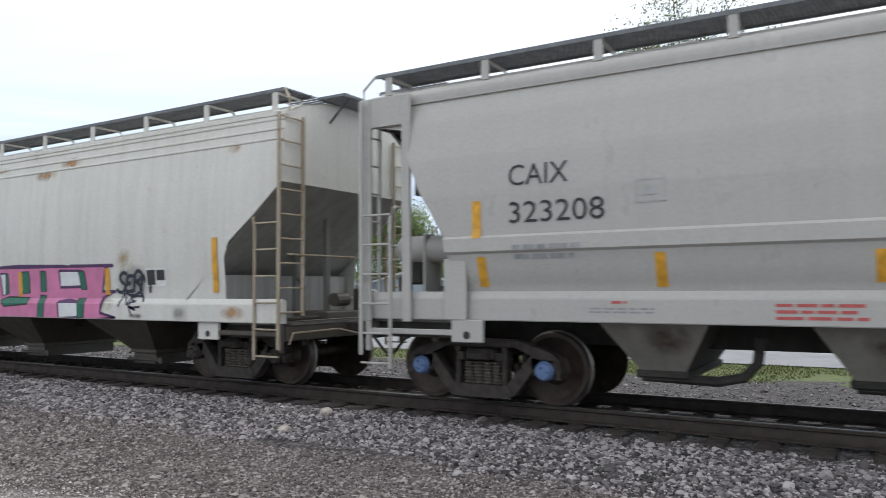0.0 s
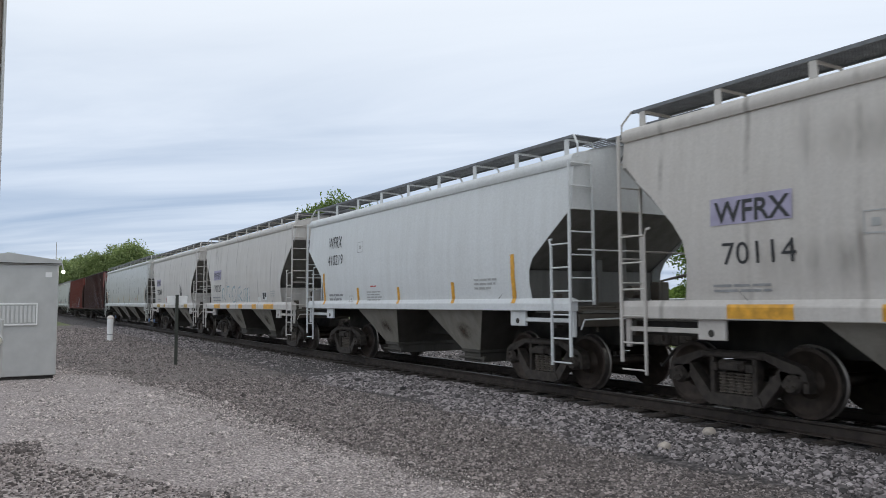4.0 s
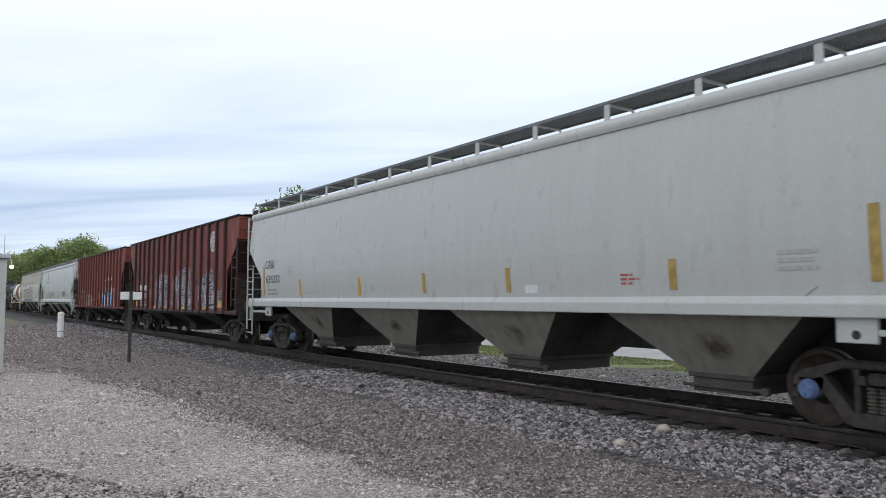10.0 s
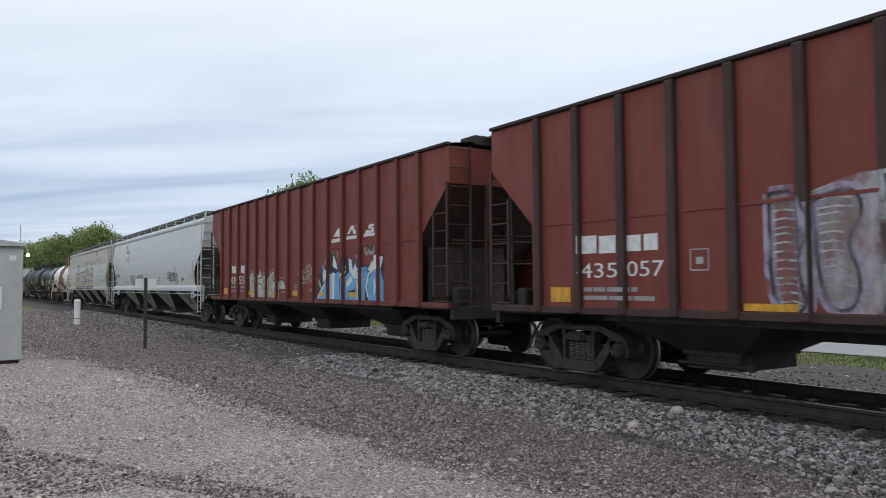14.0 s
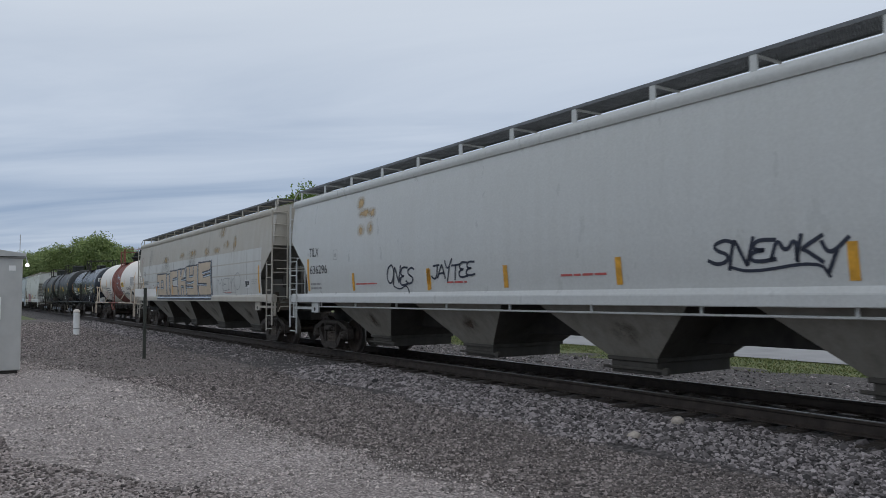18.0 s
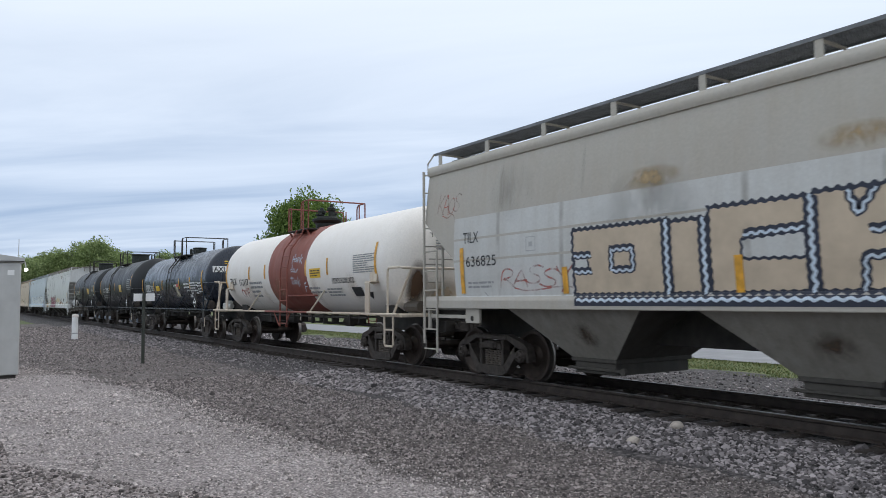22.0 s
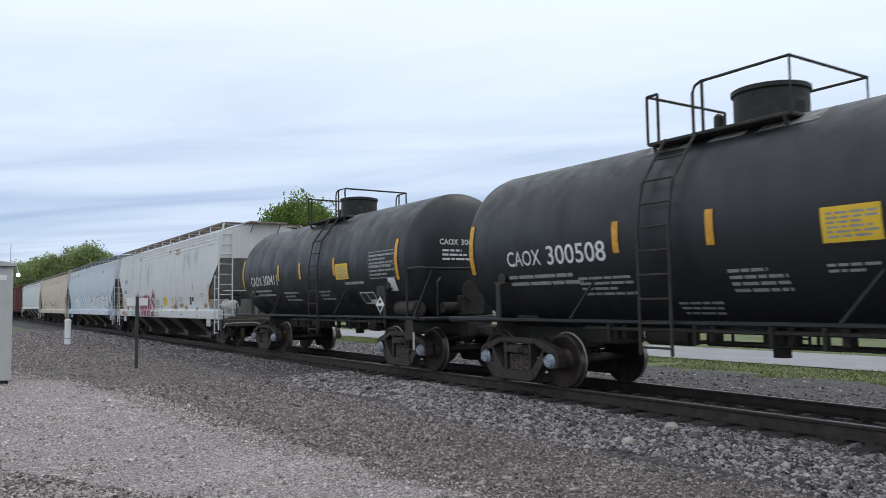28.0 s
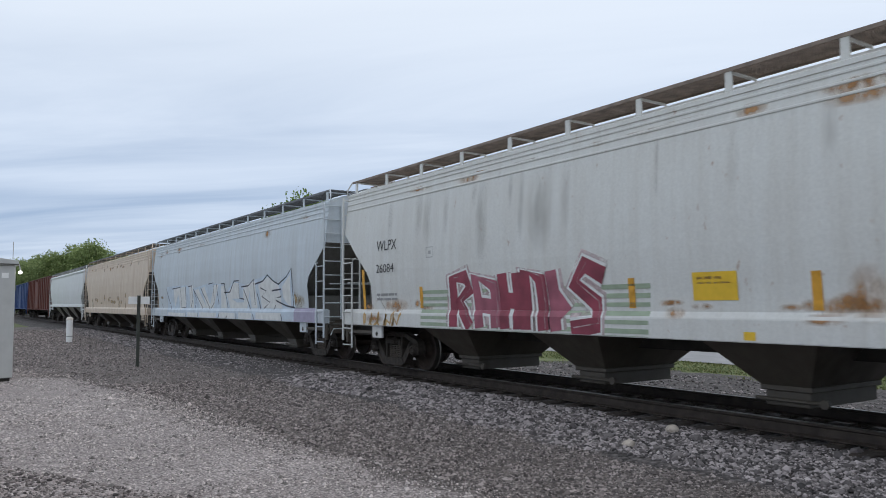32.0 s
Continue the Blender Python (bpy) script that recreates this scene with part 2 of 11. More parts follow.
def soft_stain(name, colour, cover=0.8, size=4.0, tall=0.5, fade=True, across=0, sharp=(0.36, 0.62)):
    """Dirt or thin paint that fades out towards its rim and breaks up in patches."""
    m = bpy.data.materials.new(name)
    m.use_nodes = True
    tree = m.node_tree
    n = tree.nodes
    bs = n["Principled BSDF"]
    bs.inputs["Base Color"].default_value, bs.inputs["Roughness"].default_value = (*colour, 1), 0.8
    co = n.new("ShaderNodeTexCoord")
    mp = n.new("ShaderNodeMapping")
    mp.inputs["Scale"].default_value = (1.0, 1.0, tall)
    wire(tree, co.outputs["Object"], mp.inputs[0])
    t = n.new("ShaderNodeTexNoise")
    t.inputs["Scale"].default_value, t.inputs["Detail"].default_value, t.inputs["Roughness"].default_value = size, 7, 0.65
    wire(tree, mp.outputs[0], t.inputs["Vector"])
    r = n.new("ShaderNodeMapRange")
    r.inputs["From Min"].default_value, r.inputs["From Max"].default_value, r.inputs["To Max"].default_value = *sharp, cover
    wire(tree, t.outputs["Fac"], r.inputs["Value"])
    alpha = r.outputs[0]
    if fade:
        sep = n.new("ShaderNodeSeparateXYZ")
        wire(tree, co.outputs["Generated"], sep.inputs[0])
        comb = n.new("ShaderNodeCombineXYZ")
        wire(tree, sep.outputs[across], comb.inputs[0])
        wire(tree, sep.outputs[2], comb.inputs[1])
        gap = n.new("ShaderNodeVectorMath")
        gap.operation = "DISTANCE"
        gap.inputs[1].default_value = (0.5, 0.5, 0.0)
        wire(tree, comb.outputs[0], gap.inputs[0])
        rim = n.new("ShaderNodeMapRange")
        rim.inputs["From Min"].default_value, rim.inputs["From Max"].default_value = 0.49, 0.10
        wire(tree, gap.outputs["Value"], rim.inputs["Value"])
        both = n.new("ShaderNodeMath")
        both.operation = "MULTIPLY"
        wire(tree, alpha, both.inputs[0])
        wire(tree, rim.outputs[0], both.inputs[1])
        alpha = both.outputs[0]
    wire(tree, alpha, bs.inputs["Alpha"])
    return m


SOOT_RUN = soft_stain("soot_run", (0.22, 0.19, 0.165), 0.20, 5.0, 0.2)
TANK_GRIME = soft_stain("tan_road_grime", (0.52, 0.39, 0.24), 0.34, 1.5, 0.8, True, 0, (0.15, 0.7))
RUST_SOFT = soft_stain("orange_rust_bloom", (0.47, 0.25, 0.10), 1.0, 4.5, 0.5)
DUST_SOFT = soft_stain("tan_dust_bloom", (0.47, 0.34, 0.18), 1.1, 4.0, 0.6)
BROWN_SOFT = soft_stain("brown_grime_bloom", (0.11, 0.075, 0.05), 0.95, 4.0, 0.7)
GREY_SOFT = soft_stain("grey_grime_bloom", (0.30, 0.28, 0.245), 0.32, 2.0, 0.3)
WHITE = car_paint("white_hopper_paint", (0.71, 0.725, 0.725), dirt=0.16, rust=0.0)
GREY = car_paint("light_grey_hopper_paint", (0.615, 0.585, 0.55), grime=(0.28, 0.24, 0.20), dirt=0.22, rust=0.03, seed=4, seam=1.42)
GREY_DIRTY = car_paint("dirty_grey_hopper_paint", (0.585, 0.55, 0.51), grime=(0.33, 0.28, 0.235), dirt=0.30, rust=0.06, seed=8, seam=1.42)
PALE = car_paint("pale_grey_hopper_paint", (0.52, 0.52, 0.495), grime=(0.32, 0.30, 0.26), dirt=0.17, rust=0.0, rough=0.32, seed=12)
CLEAN_GREY = car_paint("clean_pale_grey_hopper_paint", (0.59, 0.595, 0.58), grime=(0.40, 0.38, 0.34), dirt=0.15, rust=0.0, rough=0.34, seed=13)
ROUND_GREY = car_paint("even_grey_hopper_paint", (0.475, 0.452, 0.42), grime=(0.28, 0.26, 0.23), dirt=0.16, rust=0.0, rough=0.34, seed=14)
DUSTY = car_paint("dusty_beige_grey_paint", (0.47, 0.44, 0.385), grime=(0.36, 0.27, 0.16), dirt=0.25, rust=0.06, seed=16)
WORN = car_paint("worn_white_hopper_paint", (0.69, 0.695, 0.675), grime=(0.50, 0.47, 0.42), dirt=0.42, rust=0.22, seed=20)
AGED = car_paint("aged_cream_hopper_paint", (0.69, 0.668, 0.612), dirt=0.22, rust=0.16, seed=24)
BLUE = car_paint("pale_blue_hopper_paint", (0.60, 0.655, 0.70), dirt=0.30, rust=0.10, seed=28)
TAN = car_paint("tan_hopper_paint", (0.68, 0.575, 0.46), grime=(0.42, 0.27, 0.17), dirt=0.55, rust=0.25, seed=32)
RED = car_paint("oxide_red_hopper_paint", (0.225, 0.045, 0.030), grime=(0.08, 0.025, 0.02), dirt=0.45, rust=0.0, rough=0.6, seed=36)
BULKHEAD = plain("dusty_brown_bulkhead", (0.075, 0.058, 0.046), 0.8, 0.0, 0.35, 4, 0.2)
RED_POST = car_paint("sooty_red_post_paint", (0.068, 0.030, 0.025), grime=(0.02, 0.016, 0.014), dirt=0.7, rust=0.0, rough=0.65, seed=37)
RED_POST_CLEAN = car_paint("worn_red_post_paint", (0.17, 0.042, 0.030), grime=(0.06, 0.024, 0.02), dirt=0.5, rust=0.0, rough=0.6, seed=41)
CHORD_BLACK = car_paint("sooty_black_chord_paint", (0.030, 0.022, 0.020), grime=(0.07, 0.03, 0.024), dirt=0.4, rust=0.0, rough=0.7, seed=38)
SOOTY_RED = car_paint("sooty_brown_slope_paint", (0.085, 0.050, 0.042), grime=(0.03, 0.022, 0.019), dirt=0.5, rust=0.0, rough=0.75, seed=39)
RED_BOX = car_paint("brown_red_box_paint", (0.15, 0.04, 0.03), grime=(0.06, 0.03, 0.02), dirt=0.4, rust=0.0, rough=0.6, seed=40)
RUSTY_POST = car_paint("rusty_cream_ladder_paint", (0.43, 0.37, 0.28), grime=(0.24, 0.14, 0.07), dirt=0.8, rust=0.8, seed=72)
RAIL_CREAM = car_paint("rusty_cream_rail_paint", (0.66, 0.58, 0.47), grime=(0.33, 0.20, 0.11), dirt=0.6, rust=0.45, seed=76)
PATCH_GREY = car_paint("lighter_grey_repaint", (0.60, 0.60, 0.575), grime=(0.33, 0.28, 0.22), dirt=0.26, rust=0.0, seed=80, seam=1.65)
TANK_WHITE = car_paint("white_tank_paint", (0.88, 0.835, 0.775), grime=(0.58, 0.47, 0.32), dirt=0.13, rust=0.02, seed=44, dents=0.04)
TANK_BLACK = car_paint("black_tank_paint", (0.013, 0.015, 0.017), grime=(0.025, 0.025, 0.025), dirt=0.3, rust=0.0, rough=0.42, seed=48, dents=0.04)
TANK_GLOSS = car_paint("glossy_black_tank_paint", (0.012, 0.018, 0.030), grime=(0.022, 0.027, 0.034), dirt=0.2, rust=0.0, rough=0.24, seed=50, dents=0.03)
BAND = car_paint("oxide_red_band_paint", (0.27, 0.085, 0.06), grime=(0.14, 0.05, 0.04), dirt=0.4, rust=0.02, rough=0.6, seed=52)
ENGINE_BLUE = car_paint("deep_blue_paint", (0.03, 0.07, 0.22), dirt=0.2, rust=0.0, seed=56)
# dirty grey, darkened further to carry the slope sheets' shade
SHADE_GREY = car_paint("shaded_slope_grey_paint", (0.20, 0.193, 0.175), grime=(0.08, 0.07, 0.058), dirt=0.6, rust=0.15, seed=60)
SLOPE_PALE = car_paint("pale_slope_sheet_paint", (0.40, 0.395, 0.37), grime=(0.16, 0.13, 0.10), dirt=0.55, rust=0.25, seed=61)
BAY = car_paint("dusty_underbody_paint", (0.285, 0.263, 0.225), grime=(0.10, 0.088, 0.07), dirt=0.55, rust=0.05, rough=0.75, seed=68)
# dirt plus painted-in shade for the bay ends and gates
BAY_SHADE = car_paint("shade_dark_bay_paint", (0.085, 0.077, 0.065), grime=(0.04, 0.035, 0.03), dirt=0.6, rust=0.05, rough=0.8, seed=69)
BROWN_BAY = car_paint("brown_dusty_bay_paint", (0.09, 0.076, 0.06), grime=(0.05, 0.04, 0.03), dirt=0.5, rust=0.1, seed=64)
TRUCK_STEEL = plain("dirty_cast_steel", (0.0572, 0.047, 0.03936), 0.75, 0.2, 0.4, 9, 0.5)
WHEEL_STEEL = plain("brown_wheel_steel", (0.06, 0.045, 0.036), 0.55, 0.6, 0.35, 7, 0.3)
TREAD = plain("bright_wheel_tread", (0.24, 0.22, 0.20), 0.42, 0.9, 0.15, 14)
SPRING_STEEL = plain("dusty_spring_steel", (0.12, 0.10, 0.082), 0.7, 0.2, 0.3, 9)
UNDER = plain("underframe_black", (0.0371, 0.033, 0.0279), 0.8, 0.0, 0.35, 5, 0.3)
GRATE = plain("galvanised_grating", (0.17, 0.175, 0.18), 0.5, 0.6, 0.2, 8)
GRATE_RUST = plain("rusty_grating", (0.25, 0.20, 0.165), 0.65, 0.3, 0.3, 5)
YELLOW = plain("yellow_reflective_tape", (0.68, 0.34, 0.03), 0.45, 0.0, 0.25, 9)
BLACK_INK = plain("black_stencil_paint", (0.03, 0.03, 0.032), 0.6, 0.0, 0.3, 10)
GREY_INK = plain("faded_grey_stencil_paint", (0.30, 0.30, 0.30), 0.7, 0.0, 0.2, 10)
WHITE_INK = plain("white_stencil_paint", (0.72, 0.72, 0.70), 0.6, 0.0, 0.15, 10)
RED_INK = plain("red_stencil_paint", (0.50, 0.10, 0.09), 0.6, 0.0, 0.2, 10)
BLUE_CAP = plain("blue_bearing_cap", (0.13, 0.20, 0.36), 0.5, 0.1, 0.3, 9)
RAIL_SIDE = plain("rusty_rail_steel", (0.052, 0.040, 0.033), 0.75, 0.3, 0.35, 6, 0.4)
RAIL_TOP = plain("polished_rail_head", (0.20, 0.185, 0.175), 0.42, 0.8, 0.12, 4)
TIE_WOOD = plain("creosoted_tie_wood", (0.045, 0.036, 0.030), 0.9, 0.0, 0.4, 5, 0.6)
BALLAST = stony("crushed_stone_ballast", [(0.0294, 0.026, 0.02509), (0.0945, 0.083, 0.08203), (0.1733, 0.153, 0.1505), (0.05775, 0.051, 0.05018)], 17, 1.0)
GRAVEL = stony("grey_gravel", [(0.1966, 0.1695, 0.1636), (0.3822, 0.3359, 0.3231), (0.5788, 0.5148, 0.4938), (0.273, 0.2382, 0.2288)], 40, 0.9, 0.5, (0.2402, 0.2059, 0.1967))
GRAVEL_DARK = stony("dark_gravel", [(0.08694, 0.07452, 0.07102), (0.1932, 0.1674, 0.1598), (0.3188, 0.2806, 0.2663), (0.1352, 0.1159, 0.1101)], 30, 1.0, 0.33, (0.08694, 0.06624, 0.05594))
ROCK = leafy("ballast_rock", (0.021, 0.0185, 0.01834), (0.441, 0.392, 0.386), mid=(0.5, (0.1575, 0.139, 0.137)))
ROCK_YARD = leafy("brown_grey_gravel_rock", (0.03381, 0.0276, 0.02574), (0.4057, 0.3496, 0.3303), mid=(0.5, (0.14, 0.1187, 0.111)))
ROCK_PALE = leafy("pale_gravel_rock", (0.0945, 0.083, 0.07816), (0.651, 0.58, 0.55), mid=(0.5, (0.3045, 0.268, 0.2528)))
ROCK_DARK = leafy("oily_ballast_rock", (0.03675, 0.032, 0.02991), (0.1365, 0.12, 0.111))
STEEL_GREY = plain("unpainted_aluminium", (0.50, 0.50, 0.48), 0.45, 0.35, 0.08, 3)
POST_WHITE = plain("white_plastic", (0.80, 0.80, 0.78), 0.5, 0.0, 0.06, 5)
POST_GREEN = plain("dark_steel_post", (0.06, 0.065, 0.055), 0.7, 0.3, 0.2, 8)
ASPHALT = plain("pale_worn_asphalt", (0.27, 0.27, 0.275), 0.9, 0.0, 0.12, 1.2, 0.4)


def turf(name, tones):
    """Rough grass: patches of green and straw, with fine tufts."""
    m = plain(name, tones[1], 0.95, 0.0, 0.4, 0.8, 1.0)
    tree = m.node_tree
    n = tree.nodes
    co = [q for q in n if q.bl_idname == "ShaderNodeTexCoord"][0]
    last = None
    for size, detail in ((0.55, 6), (9.0, 8)):
        t = n.new("ShaderNodeTexNoise")
        t.inputs["Scale"].default_value, t.inputs["Detail"].default_value, t.inputs["Roughness"].default_value = size, detail, 0.7
        wire(tree, co.outputs["Object"], t.inputs["Vector"])
        if last is None:
            last = t.outputs["Fac"]
        else:
            av = n.new("ShaderNodeMix")
            av.inputs[0].default_value = 0.55
            wire(tree, last, av.inputs[2])
            wire(tree, t.outputs["Fac"], av.inputs[3])
            last = av.outputs[0]
    r = n.new("ShaderNodeValToRGB")
    r.color_ramp.elements[0].position, r.color_ramp.elements[0].color = 0.36, (*tones[0], 1)
    r.color_ramp.elements[1].position, r.color_ramp.elements[1].color = 0.66, (*tones[2], 1)
    e = r.color_ramp.elements.new(0.5)
    e.color = (*tones[1], 1)
    wire(tree, last, r.inputs[0])
    wire(tree, r.outputs[0], n["Principled BSDF"].inputs["Base Color"])
    return m


GRASS = turf("rough_grass", ((0.045, 0.062, 0.018), (0.105, 0.135, 0.042), (0.20, 0.175, 0.10)))
LEAF = leafy("spring_leaves", (0.13, 0.185, 0.07), (0.36, 0.43, 0.18), True)
LEAF_PALE = leafy("pale_spring_leaves", (0.075, 0.095, 0.035), (0.24, 0.26, 0.12), True)
LEAF_DARK = leafy("dark_maple_leaves", (0.07, 0.125, 0.028), (0.23, 0.32, 0.075), True)
BARK = plain("grey_bark", (0.10, 0.085, 0.07), 0.9, 0.0, 0.3, 6, 0.8)

# ---- building blocks ----
class Form:
    """Gathers boxes, tubes, prisms and turned shapes into one mesh."""

    def __init__(self):
        self.v, self.f, self.m = [], [], []

    def add(self, verts, faces, slot=0):
        k = len(self.v)
        self.v += [tuple(p) for p in verts]
        self.f += [tuple(i + k for i in q) for q in faces]
        self.m += [slot] * len(faces)
        return self

    def box(self, x0, x1, y0, y1, z0, z1, c=0.0, slot=0):
        if c <= 0:
            p = [(x, y, z) for x in (x0, x1) for y in (y0, y1) for z in (z0, z1)]
            return self.add(p, [(0, 1, 3, 2), (4, 6, 7, 5), (0, 4, 5, 1), (2, 3, 7, 6), (0, 2, 6, 4), (1, 5, 7, 3)], slot)
        lo, hi = (x0, y0, z0), (x1, y1, z1)
        pts, idx = [], {}
        for sx in (0, 1):
            for sy in (0, 1):
                for sz in (0, 1):
                    s = (sx, sy, sz)
                    for axis in range(3):
                        q = []
                        for a in range(3):
                            edge = hi[a] if s[a] else lo[a]
                            q.append(edge if a == axis else edge + (-c if s[a] else c))
                        idx[s, axis] = len(pts)
                        pts.append(q)
        faces = []
        for axis in range(3):
            a, b = (axis + 1) % 3, (axis + 2) % 3
            for s in (0, 1):
                ring = []
                for u, w in ((0, 0), (1, 0), (1, 1), (0, 1)):
                    key = [0, 0, 0]
                    key[axis], key[a], key[b] = s, u, w
                    ring.append(idx[tuple(key), axis])
                faces.append(tuple(ring if s else ring[::-1]))
        for axis in range(3):
            a, b = (axis + 1) % 3, (axis + 2) % 3
            for u in (0, 1):
                for w in (0, 1):
                    k0, k1 = [0, 0, 0], [0, 0, 0]
                    k0[a] = k1[a] = u
                    k0[b] = k1[b] = w
                    k1[axis] = 1
                    q = (idx[tuple(k0), a], idx[tuple(k1), a], idx[tuple(k1), b], idx[tuple(k0), b])
                    faces.append(q if (u == w) else q[::-1])
        for sx in (0, 1):
            for sy in (0, 1):
                for sz in (0, 1):
                    q = tuple(idx[(sx, sy, sz), a] for a in range(3))
                    faces.append(q if (sx + sy + sz) % 2 else q[::-1])
        return self.add(pts, faces, slot)

    def prism(self, poly, y0, y1, slot=0):
        """A flat outline in x and z, given depth along y. The outline is convex."""
        k = len(poly)
        p = [(x, y0, z) for x, z in poly] + [(x, y1, z) for x, z in poly]
        f = [tuple(range(k)), tuple(range(2 * k - 1, k - 1, -1))]
        f += [(i, k + i, k + (i + 1) % k, (i + 1) % k) for i in range(k)]
        return self.add(p, f, slot)

    def tube(self, path, r, n=6, slot=0):
        path = [Vector(p) for p in path]
        pts, faces = [], []
        for i, p in enumerate(path):
            d = (path[min(i + 1, len(path) - 1)] - path[max(i - 1, 0)]).normalized()
            side = d.cross(Vector((0, 0, 1)))
            if side.length < 0.1:
                side = d.cross(Vector((0, 1, 0)))
            side.normalize()
            top = side.cross(d)
            for j in range(n):
                a = 2 * math.pi * (j + 0.5) / n
                pts.append(p + side * (r * math.cos(a)) + top * (r * math.sin(a)))
        for i in range(len(path) - 1):
            for j in range(n):
                faces.append((i * n + j, i * n + (j + 1) % n, (i + 1) * n + (j + 1) % n, (i + 1) * n + j))
        faces.append(tuple(range(n - 1, -1, -1)))
        faces.append(tuple(range((len(path) - 1) * n, len(path) * n)))
        return self.add(pts, faces, slot)

    def turned(self, profile, axis, centre, n=24, slots=None, closed=True):
        """A profile of (along, radius) turned round an axis: 0 x, 1 y, 2 z."""
        pts, faces, ms = [], [], []
        a, b = (axis + 1) % 3, (axis + 2) % 3
        for s, r in profile:
            for j in range(n):
                t = 2 * math.pi * j / n
                p = [0, 0, 0]
                p[axis], p[a], p[b] = centre[axis] + s, centre[a] + r * math.cos(t), centre[b] + r * math.sin(t)
                pts.append(p)
        for i in range(len(profile) - 1):
            for j in range(n):
                faces.append((i * n + j, i * n + (j + 1) % n, (i + 1) * n + (j + 1) % n, (i + 1) * n + j))
                ms.append(slots[i] if slots else 0)
        if closed:
            faces += [tuple(range(n - 1, -1, -1)), tuple(range((len(profile) - 1) * n, len(profile) * n))]
            ms += [slots[0] if slots else 0, slots[-1] if slots else 0]
        k = len(self.v)
        self.v += [tuple(p) for p in pts]
        self.f += [tuple(i + k for i in q) for q in faces]
        self.m += ms
        return self

    def mesh(self, name, mats, smooth=False):
        me = bpy.data.meshes.new(name)
        me.from_pydata(self.v, [], self.f)
        for m in mats:
            me.materials.append(m)
        me.polygons.foreach_set("material_index", self.m)
        if smooth:
            me.polygons.foreach_set("use_smooth", [True] * len(self.f))
            me.set_sharp_from_angle(angle=radians(35))
        me.update()
        return me


def thing(name, label, category, group="", at=None, kind=""):
    ob = tagged(new(name), label, category, group, kind)
    ob.empty_display_size = 0.5
    if at:
        ob.matrix_world = at
    return ob


def part(name, shape, mats, parent, label="", at=None, smooth=False):
    """One mesh object under a thing or under a part. shape: a Form, or a finished mesh."""
    mats = mats if isinstance(mats, (list, tuple)) else [mats]
    data = shape.mesh(name, mats, smooth) if isinstance(shape, Form) else shape
    ob = new(name, data)
    ob.parent = parent
    if at is not None:
        ob.matrix_basis = at
    if label:
        ob["label"] = label
    return ob


def solo(name, shape, mats, label, category, group="", kind="", at=None, smooth=False):
    """A thing that is one mesh."""
    mats = mats if isinstance(mats, (list, tuple)) else [mats]
    data = shape.mesh(name, mats, smooth) if isinstance(shape, Form) else shape
    ob = tagged(new(name, data), label, category, group, kind)
    if at is not None:
        ob.matrix_basis = at
    return ob


def along(poly, z):
    """Value at height z of a polyline of (z, value), top first."""
    for (z0, v0), (z1, v1) in zip(poly, poly[1:]):
        if z0 >= z >= z1:
            return v0 + (v1 - v0) * (z0 - z) / (z0 - z1)
    return poly[0][1] if z > poly[0][0] else poly[-1][1]


# ---- rail car running gear ----
WHEEL_R = 0.457
AXLE = 0.89


def wheelset_mesh(cap):
    f = Form()
    f.turned([(-1.06, 0.07), (-0.9, 0.08), (-0.6, 0.085), (0.6, 0.085), (0.9, 0.08), (1.06, 0.07)], 1, (0, 0, 0), 12)
    for s in (-1, 1):
        prof = [(0.665, 0.10), (0.68, 0.34), (0.668, 0.40), (0.668, 0.482), (0.690, 0.484), (0.703, 0.459), (0.80, 0.452), (0.802, 0.40), (0.77, 0.36), (0.745, 0.20), (0.80, 0.13), (0.82, 0.10)]
        slots = [0, 0, 0, 0, 1, 1, 0, 0, 0, 0, 0]
        f.turned([(s * a, r) for a, r in prof], 1, (0, 0, 0), 32, slots)
        f.turned([(s * a, r) for a, r in ((0.90, 0.115), (1.10, 0.125), (1.13, 0.10), (1.15, 0.095))], 1, (0, 0, 0), 14, [2, 2, 2])
        for k in range(3):
            a = 2 * math.pi * k / 3
            f.turned([(s * 1.155, 0.018), (s * 1.185, 0.018)], 1, (0.055 * math.cos(a), 0, 0.055 * math.sin(a)), 6, [2])
    return f.mesh("wheelset", [WHEEL_STEEL, TREAD, cap], True)


PALE_CAP = plain("pale_bearing_cap", (0.33, 0.37, 0.42), 0.5, 0.2, 0.3, 9)
WHEELSETS = {False: wheelset_mesh(TRUCK_STEEL), True: wheelset_mesh(BLUE_CAP), "pale": wheelset_mesh(PALE_CAP)}


